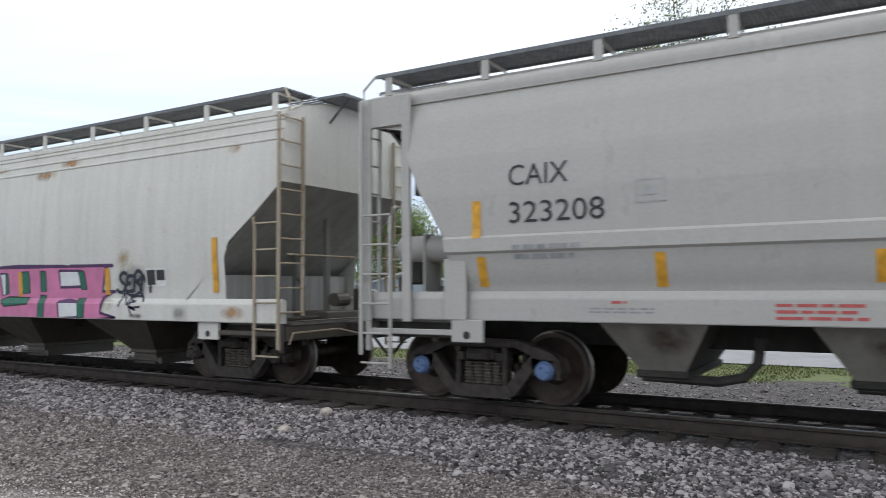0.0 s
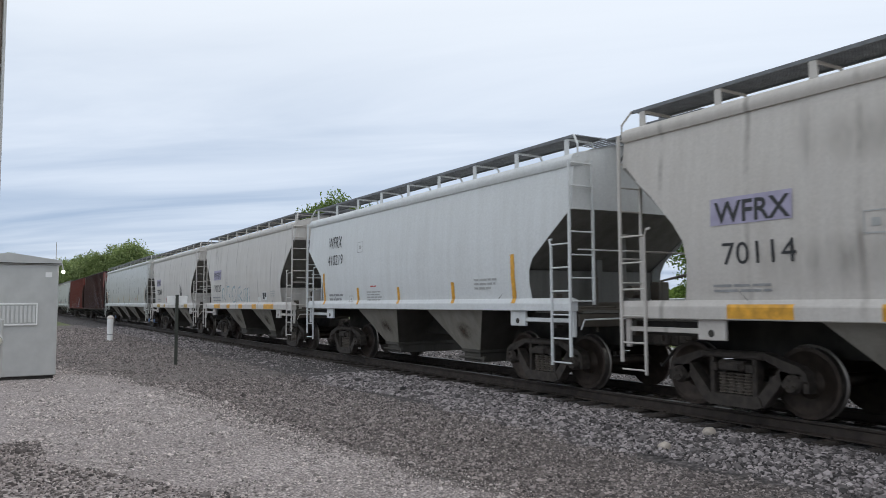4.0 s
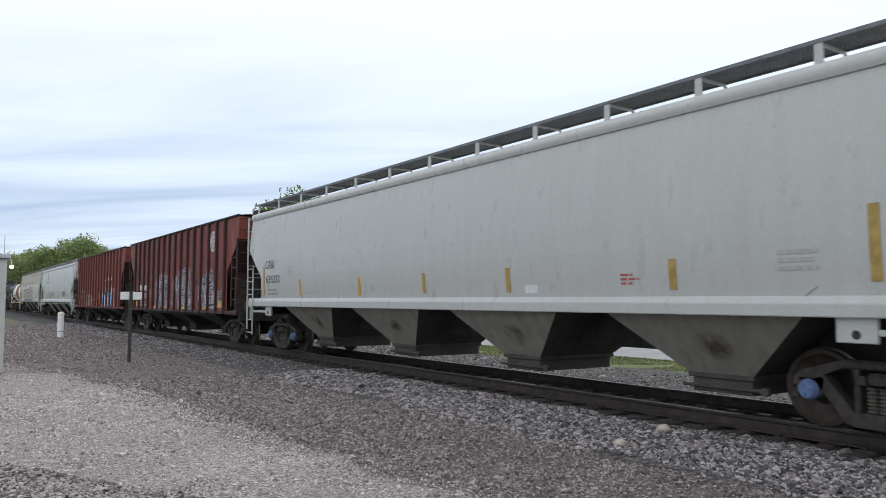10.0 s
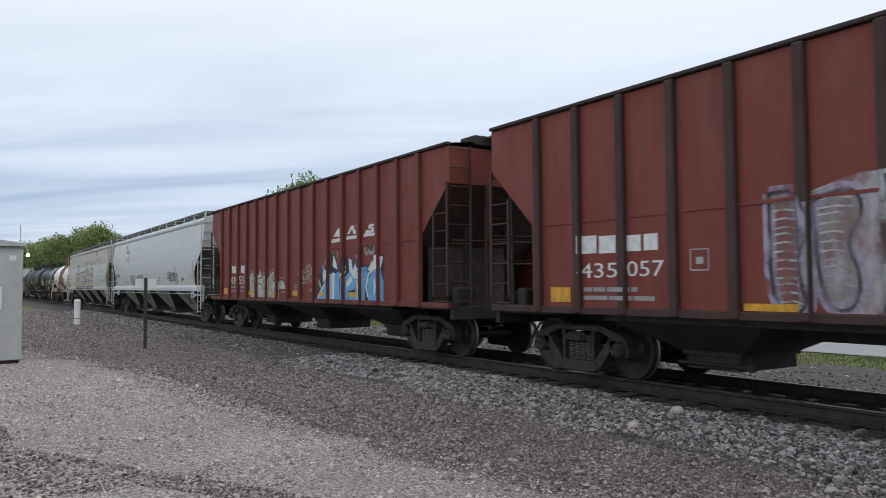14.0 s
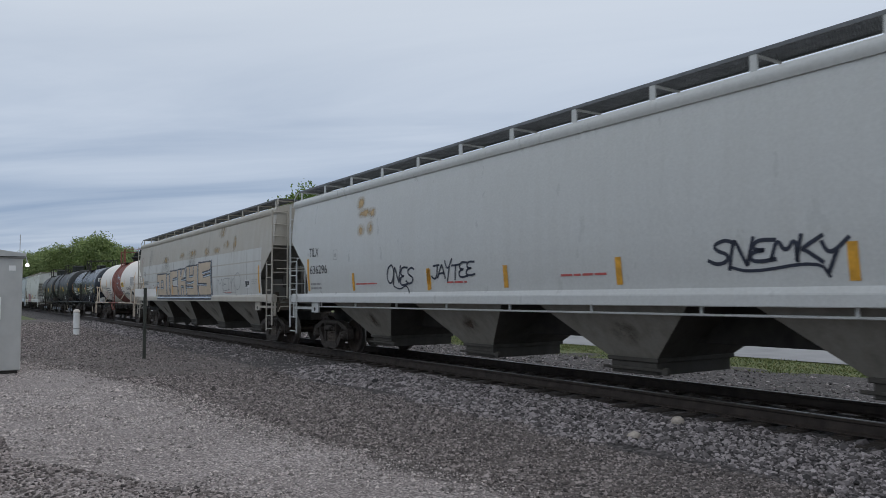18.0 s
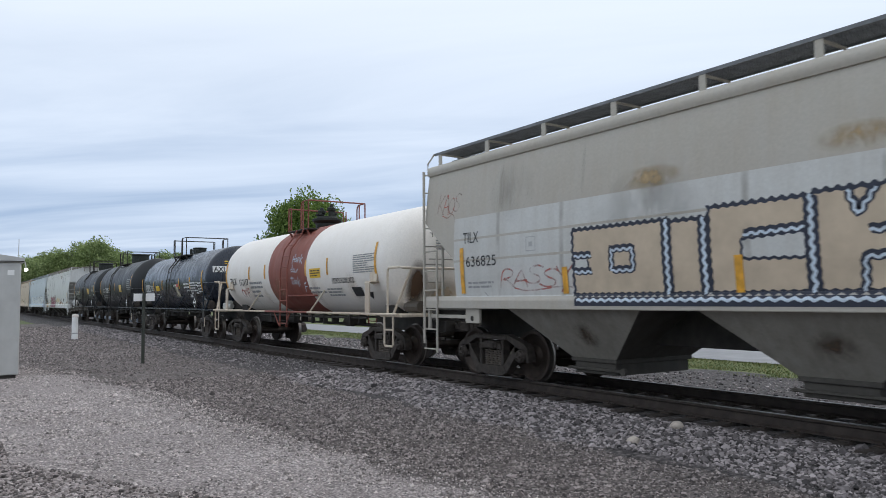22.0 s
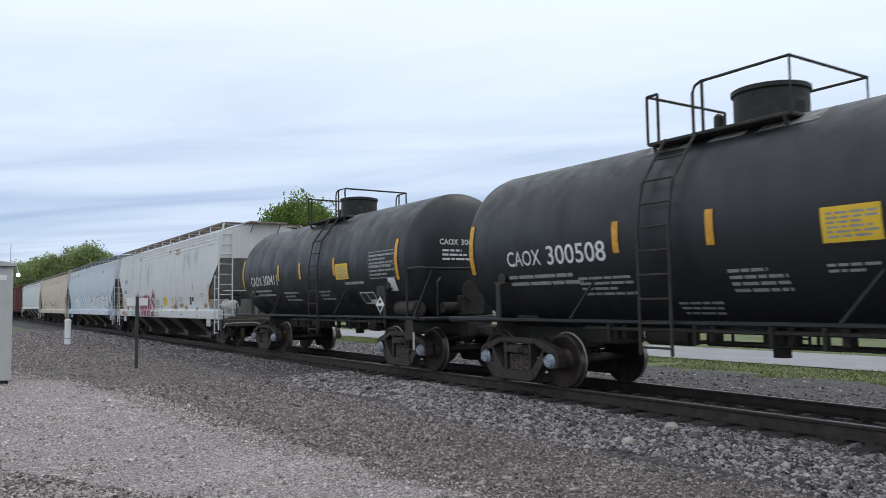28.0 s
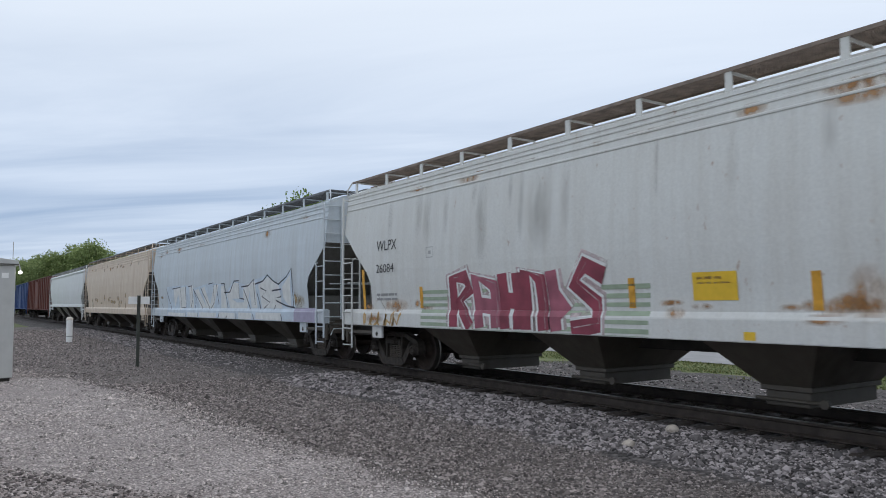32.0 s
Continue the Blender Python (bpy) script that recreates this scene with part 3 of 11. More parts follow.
def side_frame_mesh():
    """Cast side frame: long top chord, rounded ends over the bearings, small triangular windows and a spring opening."""
    f = Form()
    y0, y1 = -0.085, 0.085
    f.box(-0.50, 0.50, y0 - 0.02, y1 + 0.02, 0.725, 0.825, 0.025)
    f.prism([(-0.46, 0.13), (-0.40, 0.25), (0.40, 0.25), (0.46, 0.13), (0.36, 0.09), (-0.36, 0.09)], y0 - 0.02, y1 + 0.02)
    for s in (-1, 1):
        def put(q, a, b):
            f.prism([(s * x, z) for x, z in (q[::-1] if s < 0 else q)], a, b)

        put([(-1.09, 0.47), (-1.07, 0.60), (-0.98, 0.675), (-0.49, 0.825), (-0.49, 0.73), (-0.70, 0.645), (-0.76, 0.58)], y0, y1)
        put([(-0.84, 0.58), (-0.70, 0.63), (-0.37, 0.25), (-0.46, 0.12)], y0, y1)
        put([(-0.85, 0.40), (-0.82, 0.60), (-0.70, 0.60), (-0.74, 0.40)], y0, y1)
        put([(-1.10, 0.36), (-1.10, 0.50), (-1.03, 0.50), (-1.03, 0.36)], y0, y1)
        f.box(s * 0.335 - 0.035, s * 0.335 + 0.035, y0, y1, 0.22, 0.74, 0.012)
        f.box(s * 0.89 - 0.13, s * 0.89 + 0.13, y0, y1, 0.55, 0.60, 0.012)
        f.box(s * 0.28 - 0.06, s * 0.28 + 0.06, y0 - 0.03, y0, 0.55, 0.66, 0.01)
    return f.mesh("side_frame", [TRUCK_STEEL])


def spring_mesh():
    prof = []
    for k in range(7):
        prof += [(k * 0.042, 0.046), (k * 0.042 + 0.010, 0.066), (k * 0.042 + 0.027, 0.066), (k * 0.042 + 0.034, 0.046)]
    return Form().turned(prof, 2, (0, 0, 0.25), 10).mesh("spring", [SPRING_STEEL])


def bolster_mesh():
    f = Form()
    f.box(-0.20, 0.20, -1.14, 1.14, 0.56, 0.70, 0.03)
    f.box(-0.16, 0.16, -1.17, -1.10, 0.57, 0.66, 0.01)
    f.box(-0.16, 0.16, 1.10, 1.17, 0.57, 0.66, 0.01)
    f.turned([(0, 0.2), (0.1, 0.2)], 2, (0, 0, 0.70), 14)
    return f.mesh("bolster", [TRUCK_STEEL])


def brake_beam_mesh():
    f = Form()
    f.tube([(0, -0.78, 0.36), (0, 0.78, 0.36)], 0.04)
    f.tube([(0, -0.74, 0.36), (0.12, 0, 0.36), (0, 0.74, 0.36)], 0.03)
    for s in (-1, 1):
        f.box(-0.03, 0.05, s * 0.75 - 0.05, s * 0.75 + 0.05, 0.25, 0.50, 0.01)
    return f.mesh("brake_beam", [TRUCK_STEEL])


FRAME_MESH, SPRING_MESH, BOLSTER_MESH, BEAM_MESH = side_frame_mesh(), spring_mesh(), bolster_mesh(), brake_beam_mesh()
ROLLING = []


def truck(car, x, blue=False):
    """A two-axle truck of a rail car; its wheelsets roll."""
    t = part("truck", BOLSTER_MESH, None, car, "cast steel freight truck", pose(x, 0, 0))
    for s in (-1, 1):
        part("side_frame", FRAME_MESH, None, t, "", pose(0, s * 1.0, 0))
        for dx in (-0.20, -0.066, 0.066, 0.20):
            part("spring", SPRING_MESH, None, t, "", pose(dx, s * 1.0, 0))
        part("brake_beam", BEAM_MESH, None, t, "", pose(s * 0.36, 0, 0, 0, 0, 0 if s > 0 else 180))
        w = part("wheelset", WHEELSETS[blue], None, t, "wheelset with painted bearing caps" if blue else "", pose(s * AXLE, 0, WHEEL_R))
        ROLLING.append((w, s * AXLE))
    return t


def coupler_mesh():
    f = Form()
    f.box(0.0, 0.34, -0.08, 0.08, 0.80, 0.95, 0.02)
    f.box(0.30, 0.52, -0.14, 0.10, 0.76, 0.99, 0.03)
    f.box(0.48, 0.66, -0.16, -0.05, 0.77, 0.98, 0.03)
    f.box(0.46, 0.58, 0.04, 0.13, 0.78, 0.97, 0.02)
    return f.mesh("coupler", [TRUCK_STEEL])


def hose_mesh():
    f = Form()
    f.tube([(0.0, 0.30, 0.82), (0.20, 0.31, 0.74), (0.38, 0.30, 0.55), (0.55, 0.22, 0.45), (0.66, 0.14, 0.47)], 0.025, 6)
    return f.mesh("air_hose", [UNDER])


COUPLER_MESH, HOSE_MESH = coupler_mesh(), hose_mesh()


def draft_gear(car, hl):
    for s in (-1, 1):
        turn = 0 if s > 0 else 180
        part("coupler", COUPLER_MESH, None, car, "rusty knuckle coupler", pose(s * hl, 0, 0, 0, 0, turn))
        part("air_hose", HOSE_MESH, None, car, "", pose(s * hl, 0, 0, 0, 0, turn))




def ladder(car, name, x, y, z0, z1, span, across, paint, tall=None, bend=False, lone=False):
    """A ladder whose stiles stand at x (and x - span along the side, or y and y + span across the end)."""
    f = Form()
    tops = (tall or z1, z1)
    for k, top in zip((0, 1), tops):
        if lone and k == 0:
            continue
        px, py = (x, y + k * span) if across else (x + k * span, y)
        if bend and k == 1:
            f.tube([(px, py, z0), (px, py, top - 0.10), (px + 0.05 * (1 if span > 0 else -1), py, top + 0.02), (px + 0.06 * (1 if span > 0 else -1), py + (0.06 if py < 0 else -0.06), top + 0.04)], 0.024, 4)
        else:
            f.box(px - 0.025, px + 0.025, py - 0.02, py + 0.02, z0 + (0.16 if tall and not across else 0), top, 0.006)
    lad = part(name, f, paint, car)
    n = max(1, int(round((z1 - z0 - 0.12) / 0.36)))
    for i in range(n + 1):
        z = z0 + 0.06 + i * (z1 - z0 - 0.12) / n
        key = (paint.name, round(abs(span), 3), across)
        if key not in RUNGS:
            e = abs(span) / 2
            RUNGS[key] = Form().tube([(0, -e, 0), (0, e, 0)] if across else [(-e, 0, 0), (e, 0, 0)], 0.014, 6).mesh("rung", [paint])
        part("rung", RUNGS[key], None, lad, "", pose(x + (0 if across else span / 2), y + (span / 2 if across else 0), z))
    return lad


RUNGS = {}

# ---- covered hopper cars ----
CUT_SMOOTH = [(9.0, 0.0), (3.02, 0.0), (2.95, 0.10), (2.60, 0.56), (2.25, 1.02), (2.05, 1.13), (1.80, 1.15), (1.52, 1.10)]
CUT_SHORT = [(9.0, 0.0), (3.48, 0.0), (3.40, 0.10), (3.00, 0.58), (2.55, 1.00), (2.30, 1.17), (2.00, 1.23), (1.52, 1.16)]
CUT_RIBBED = [(9.0, 0.0), (3.04, 0.0), (2.97, 0.08), (2.58, 0.54), (2.19, 1.06), (1.97, 1.16), (1.30, 1.15)]
CUT_WORN = [(9.0, 0.0), (3.14, 0.0), (3.05, 0.13), (2.60, 0.65), (2.19, 1.18), (1.90, 1.36), (1.30, 1.36)]
CUT_ROUND = [(9.0, 0.0), (3.66, 0.0), (3.60, 0.30), (3.54, 0.60), (3.25, 0.66), (2.70, 0.90), (2.42, 1.07), (2.14, 1.24), (1.80, 1.31), (1.0, 1.31)]
ROUND_BAY, ROUND_SHIFT = (2.2, 0.635, 0.25, 0.88), 0.15
BULGE = [(9.0, 1.40), (4.10, 1.48), (3.90, 1.512), (3.60, 1.553), (3.10, 1.60), (2.60, 1.625), (2.20, 1.625), (1.90, 1.61), (1.60, 1.58), (1.20, 1.565)]
ROUND = [(9.0, 1.30), (4.00, 1.40), (3.60, 1.52), (3.10, 1.60), (2.60, 1.62), (2.11, 1.60), (2.08, 1.63), (1.92, 1.63), (1.89, 1.59), (1.65, 1.53), (1.42, 1.44), (1.0, 1.46)]


def side_sheet(hl, z_low, z_eave, cut, wide, quilt, side, cols):
    """One side of the body: a thin curved sheet, cut back at both ends."""
    f = Form()
    zs = sorted({round(z_low + (z_eave - z_low) * i / 15, 3) for i in range(16)} | {z for z, _ in cut if z_low < z < z_eave} | {z for z, _ in wide if z_low < z < z_eave})
    pts, n = [], cols + 1
    for skin in (0.0, 0.012):
        for z in zs:
            d = along(cut, z)
            for i in range(n):
                x = -hl + d + (2 * hl - 2 * d) * i / cols
                y = along(wide, z) - skin
                if quilt and 0 < i < cols:
                    y -= 0.008 * (0.5 + 0.5 * math.cos(2 * math.pi * (x + hl) / quilt)) ** 6
                pts.append((x, side * y, z))
    rows, faces = len(zs), []
    k = rows * n
    for r in range(rows - 1):
        for i in range(cols):
            a, b, c, d = r * n + i, r * n + i + 1, (r + 1) * n + i + 1, (r + 1) * n + i
            q = (a, b, c, d) if side < 0 else (d, c, b, a)
            faces += [q, tuple(j + k for j in q[::-1])]
        for i in (0, cols):
            a, d = r * n + i, (r + 1) * n + i
            faces.append((a, d, d + k, a + k))
    return f.add(pts, faces)


def grating(x0, x1, y0, y1, z):
    """An open steel walkway: thin long bars on cross bars."""
    f = Form()
    k = 17
    for i in range(k):
        y = y0 + (y1 - y0) * i / (k - 1)
        edge = i in (0, k - 1)
        w = 0.012 if edge else 0.0065
        f.box(x0, x1, y - w, y + w, z - (0.05 if edge else 0.024), z)
    n = int((x1 - x0) / 0.14)
    for i in range(n + 1):
        x = x0 + (x1 - x0) * i / n
        f.box(x - 0.005, x + 0.005, y0, y1, z - 0.022, z - 0.012)
    return f


def roof_platform(s, hl, eave, deck, reach=0.40):
    """A small grated platform that juts past the end wall on two braces."""
    f = Form()
    xa, xb = sorted((s * (hl - 0.12), s * (hl + reach)))
    for i in range(7):
        x = xa + (xb - xa) * i / 6
        w = 0.014 if i in (0, 6) else 0.006
        f.box(x - w, x + w, -0.66, 0.66, deck - (0.045 if i in (0, 6) else 0.02), deck)
    for i in range(28):
        y = -0.66 + 1.32 * i / 27
        w = 0.014 if i in (0, 27) else 0.008
        f.box(xa, xb, y - w, y + w, deck - (0.045 if i in (0, 27) else 0.026), deck - 0.004)
    for y in (-0.5, 0.5):
        f.tube([(s * (hl - 0.02), y, eave + 0.02), (s * (hl + reach - 0.04), y, deck - 0.04)], 0.02, 5)
    return f


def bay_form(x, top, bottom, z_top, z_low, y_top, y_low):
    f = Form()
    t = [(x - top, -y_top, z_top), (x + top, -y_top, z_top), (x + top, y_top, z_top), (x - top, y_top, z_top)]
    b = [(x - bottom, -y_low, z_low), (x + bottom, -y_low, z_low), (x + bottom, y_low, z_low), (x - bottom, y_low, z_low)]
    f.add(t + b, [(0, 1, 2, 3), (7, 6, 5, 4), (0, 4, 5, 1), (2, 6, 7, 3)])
    # end faces take slot 1, so their shade can be painted
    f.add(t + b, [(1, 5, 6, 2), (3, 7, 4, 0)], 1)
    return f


def gate_form(x, half, y, z):
    f = Form()
    f.box(x - half - 0.03, x + half + 0.03, -y - 0.10, y + 0.10, z - 0.05, z + 0.02, 0.01)
    f.box(x - half + 0.02, x + half - 0.02, -y - 0.06, y + 0.06, z - 0.24, z - 0.05, 0.01)
    f.tube([(x - half - 0.10, -y - 0.10, z - 0.16), (x + half + 0.22, -y - 0.10, z - 0.16)], 0.025)
    f.turned([(-0.03, 0.06), (0.03, 0.06)], 1, (x + half + 0.2, -y - 0.12, z - 0.16), 8)
    return f


def hopper(name, front, rear, label, paint, trim=None, cut=CUT_SMOOTH, wide=BULGE, bays=4, sill=(1.34, 1.51), eave=3.95,
           quilt=0.0, ribs=(), blue=False, brackets=13, bay_paint=None, grate=None, low=0.50, gear_end=0, fill=1.0, post=None, gear_z=0.50, deck=None, slope_w=1.6, pipe=False, reservoir=True, slope=None):
    """A covered hopper car between the world places front and rear, as they are when the clip starts."""
    trim = trim or paint
    post = post or trim
    deck = deck or eave + 0.37
    hl = abs(front - rear) / 2
    car = thing(name, label, "covered hopper", "cars of the train", pose((front + rear) / 2, TRACK_Y, 0))
    z0, z1 = sill
    cols = max(12, int(2 * hl / 0.45))
    for s in (-1, 1):
        part("side_sheet", side_sheet(hl, z1 - 0.02, eave, cut, wide, quilt, s, cols), paint, car, "", None, True)
        w0, w1 = along(wide, eave - 0.11), along(wide, eave)
        lip = [(w0 - 0.03, eave - 0.125), (w0 + 0.03, eave - 0.115), (w1 + 0.065, eave - 0.07), (w1 + 0.072, eave - 0.015), (w1 + 0.045, eave + 0.05), (w1 - 0.01, eave + 0.085), (w1 - 0.10, eave + 0.115), (w1 - 0.3, eave + 0.145), (w1 - 0.3, eave)]
        if ribs:
            lip = [(w1 - 0.05, eave - 0.03), (w1 + 0.02, eave - 0.02), (w1 + 0.015, eave + 0.04), (w1 - 0.05, eave + 0.07), (w1 - 0.15, eave + 0.05)]
        k = len(lip)
        part("eave_rail", Form().add([(x, s * y, z) for x in (-hl, hl) for y, z in lip], [(i, (i + 1) % k, k + (i + 1) % k, k + i)[::-s] for i in range(k)] + [tuple(range(k))[::s], tuple(range(k, 2 * k))[::-s]]), trim, car, "", None, True)
        w = along(wide, z1)
        ledge = [(w - 0.08, z0), (w + 0.042, z0), (w + 0.05, z0 + 0.012), (w + 0.05, z1 - 0.05), (w + 0.045, z1 - 0.03), (w + 0.006, z1 + 0.045), (w - 0.08, z1 + 0.02)]
        k = len(ledge)
        part("side_sill", Form().add([(x, s * y, z) for x in (-hl, hl) for y, z in ledge], [(i, (i + 1) % k, k + (i + 1) % k, k + i)[::-s] for i in range(k)] + [tuple(range(k))[::s], tuple(range(k, 2 * k))[::-s]]), trim, car)
        for z in ribs:
            wz = along(wide, z)
            part("side_rib", Form().box(-hl, hl, s * wz - 0.016, s * wz + 0.016, z - 0.02, z + 0.02, 0.009), paint, car)
    e = along(wide, eave)
    roof = Form()
    prof = [(-e + 0.02, eave + 0.02), (-1.15, eave + 0.19), (-0.6, eave + 0.31), (0.0, eave + 0.35), (0.6, eave + 0.31), (1.15, eave + 0.19), (e - 0.02, eave + 0.02)]
    pts, faces = [], []
    m = 16
    for y, z in prof:
        pts += [(-hl + 2 * hl * i / m, y, z) for i in range(m + 1)]
    for r in range(len(prof) - 1):
        faces += [(r * (m + 1) + i, r * (m + 1) + i + 1, (r + 1) * (m + 1) + i + 1, (r + 1) * (m + 1) + i) for i in range(m)]
    part("roof", roof.add(pts, faces), paint, car, "", None, True)
    part("hatch", Form().box(-hl + 0.9, hl - 0.9, -0.28, 0.28, eave + 0.33, eave + 0.45, 0.04), paint, car, "long trough hatch")
    zc = [z for z, d in cut if d == 0.0][-1]
    for s in (-1, 1):
        end = Form()
        ring = [(along(wide, zc) - 0.01, zc), (along(wide, (zc + eave) / 2) - 0.01, (zc + eave) / 2), (e - 0.02, eave)] + [(-y, z) for y, z in prof[:4]]
        ring = ring + [(-y, z) for y, z in ring[::-1] if y > 0.001]
        xx = s * (hl - 0.02)
        end.add([(xx, y, z) for y, z in ring] + [(xx - s * 0.03, y, z) for y, z in ring],
                [tuple(range(len(ring)))[::s], tuple(range(len(ring), 2 * len(ring)))[::-s]] + [(i, (i + 1) % len(ring), len(ring) + (i + 1) % len(ring), len(ring) + i) for i in range(len(ring))])
        part("end_wall", end, paint, car)
        if quilt:
            part("end_port", Form().turned([(-0.03, 0.02), (-0.03, 0.27), (0.03, 0.27), (0.03, 0.02)], 0, (s * (hl - 0.02), 0.78, zc + 0.42), 24), SHADE_GREY, car, "round dark port in the end wall")
        # slope sheet from the end wall's foot down to the first bay
        wi = min(slope_w, along(wide, 2.0) - 0.03)
        # the default grey has the overhang's shade painted in
        a, b = s * (hl - 0.02), s * (hl - 2.35)
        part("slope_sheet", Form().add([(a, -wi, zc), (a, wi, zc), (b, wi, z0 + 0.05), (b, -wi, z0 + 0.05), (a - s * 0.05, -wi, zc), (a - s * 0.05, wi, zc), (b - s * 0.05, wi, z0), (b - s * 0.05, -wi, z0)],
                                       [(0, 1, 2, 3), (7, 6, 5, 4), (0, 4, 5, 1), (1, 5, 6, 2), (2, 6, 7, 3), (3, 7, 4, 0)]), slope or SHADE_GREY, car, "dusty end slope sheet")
        if slope_w < 1.2:
            part("end_sheet", Form().box(min(s * (hl - 0.66), s * (hl - 0.70)), max(s * (hl - 0.66), s * (hl - 0.70)), -1.36, 1.36, 2.7, zc + 0.2, 0.005), paint, car)
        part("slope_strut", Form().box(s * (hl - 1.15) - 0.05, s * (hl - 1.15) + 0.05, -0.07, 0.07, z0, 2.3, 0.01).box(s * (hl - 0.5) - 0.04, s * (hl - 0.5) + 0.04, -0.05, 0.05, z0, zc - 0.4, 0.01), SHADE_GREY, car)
        part("end_bulkhead", Form().box(s * (hl - 1.34) - 0.02, s * (hl - 1.34) + 0.02, -wi + 0.02, wi - 0.02, z0 + 0.02, z0 + 0.72, 0.0), paint if quilt or wide is ROUND else slope or SHADE_GREY, car)
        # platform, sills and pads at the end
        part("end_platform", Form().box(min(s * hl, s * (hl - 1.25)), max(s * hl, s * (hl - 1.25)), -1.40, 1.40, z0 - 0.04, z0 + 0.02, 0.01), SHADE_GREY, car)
        part("end_sill", Form().box(s * (hl - 0.06) - 0.05, s * (hl - 0.06) + 0.05, -1.46, 1.46, z0 - 0.26, z0 - 0.04, 0.015).box(s * (hl - 0.02) - 0.02, s * (hl - 0.02) + 0.02, -1.50, 1.50, z0 - 0.03, z0 + 0.035, 0.008), [BROWN_BAY], car)
        for q in (-1, 1):
            part("jacking_pad", Form().box(s * (hl - 1.55) - 0.22, s * (hl - 1.55) + 0.22, q * 1.53 - 0.03, q * 1.53 + 0.03, z0 - 0.27, z0 + 0.01, 0.01), trim, car)
            part("bolster_web", Form().box(min(s * (hl - 0.1), s * (hl - 1.36)), max(s * (hl - 0.1), s * (hl - 1.36)), q * 1.32 - 0.015, q * 1.32 + 0.015, z0 - 0.24, z0 - 0.01, 0.0), UNDER, car)
            part("step_channel", Form().box(min(s * (hl - 0.03), s * (hl - 1.33)), max(s * (hl - 0.03), s * (hl - 1.33)), q * 1.52 - 0.03, q * 1.52 + 0.03, z0 - 0.19, z0 - 0.12, 0.008)
                 .box(s * (hl - 0.05) - 0.04, s * (hl - 0.05) + 0.04, q * 1.54 - 0.03, q * 1.54 + 0.03, z0 - 0.42, z0, 0.01), BROWN_BAY if ribs else trim, car)
            if wide is ROUND:
                part("side_plate", Form().box(s * (hl - 1.39) - 0.16, s * (hl - 1.39) + 0.16, q * 1.55 - 0.02, q * 1.55 + 0.02, z0, z0 + 0.76, 0.012), post, car, "upright plate beside the end platform")
            part("pad_hole", Form().turned([(-0.034, 0.05), (0.034, 0.05)], 1, (s * (hl - 1.55), q * 1.53, z0 - 0.18), 12), UNDER, car)
            ladder(car, "side_ladder", s * (hl - 0.01), q * (along(wide, 2.0) + 0.03), 0.45, 2.50, -s * 0.47, False, post, tall=eave - 0.02, bend=True)
            ladder(car, "end_ladder", s * (hl + 0.03), q * (along(wide, 2.0) + 0.02), z0 + 0.1, eave - 0.02, -q * 0.46, True, post, lone=True)
            part("walkway", grating(-hl + 0.1, hl - 0.1, min(q * 0.86, q * 1.43), max(q * 0.86, q * 1.43), deck), grate or GRATE, car) if s > 0 else None
        part("end_walkway", grating(min(s * (hl - 0.75), s * (hl - 0.1)), max(s * (hl - 0.75), s * (hl - 0.1)), -0.84, 0.84, deck + 0.005), grate or GRATE, car, "cross walkway at the car's end")
        part("roof_platform", roof_platform(s, hl, eave, deck + 0.01), grate or GRATE, car, "grated platform jutting past the end wall")
        for q in (-1, 1):
            part("hand_rail", Form().tube([(s * (hl + 0.06), q * 1.5, eave + 0.02), (s * (hl + 0.06), q * 1.5, deck - 0.2), (s * (hl - 0.1), q * 1.44, deck - 0.01)], 0.018), post, car)
        part("end_grab_rail", Form().tube([(s * (hl + 0.03), -1.5, z0 + 1.0), (s * (hl + 0.05), -1.4, z0 + 1.0), (s * (hl + 0.05), 1.4, z0 + 1.0), (s * (hl + 0.03), 1.5, z0 + 1.0)], 0.013, 6), post, car)
        part("cut_lever", Form().tube([(s * (hl + 0.05), -1.48, z0 - 0.30), (s * (hl + 0.05), -1.40, z0 - 0.14), (s * (hl + 0.12), -0.45, z0 - 0.12), (s * (hl + 0.30), -0.15, z0 - 0.20)], 0.014, 5), post, car, "bent uncoupling lever")
        part("end_rigging", Form().box(s * (hl - 0.5) - 0.35, s * (hl - 0.5) + 0.35, -0.42, 0.42, z0, z0 + 0.14, 0.02).tube([(s * (hl - 0.3), -1.2, z0 + 0.05), (s * (hl - 0.3), 1.2, z0 + 0.05)], 0.03, 6).tube([(s * (hl - 0.15), -0.95, z0 - 0.35), (s * (hl - 0.15), -0.95, z0 + 0.55), (s * (hl - 0.5), -0.7, z0 + 0.65)], 0.025, 6)
             .box(s * (hl - 0.25) - 0.10, s * (hl - 0.25) + 0.10, 0.5, 0.78, z0, z0 + 0.5, 0.02).turned([(-0.16, 0.11), (0.16, 0.11)], 1, (s * (hl - 0.3), 0.1, z0 + 0.32), 12).box(s * (hl - 0.9) - 0.05, s * (hl - 0.9) + 0.05, -1.25, -1.1, z0 - 0.3, z0 + 0.3, 0.01), BROWN_BAY, car, "grimy brake rods and brackets")
        truck(car, s * (hl - 1.48), blue)
    key = (trim.name, round(eave, 2), round(deck, 2))
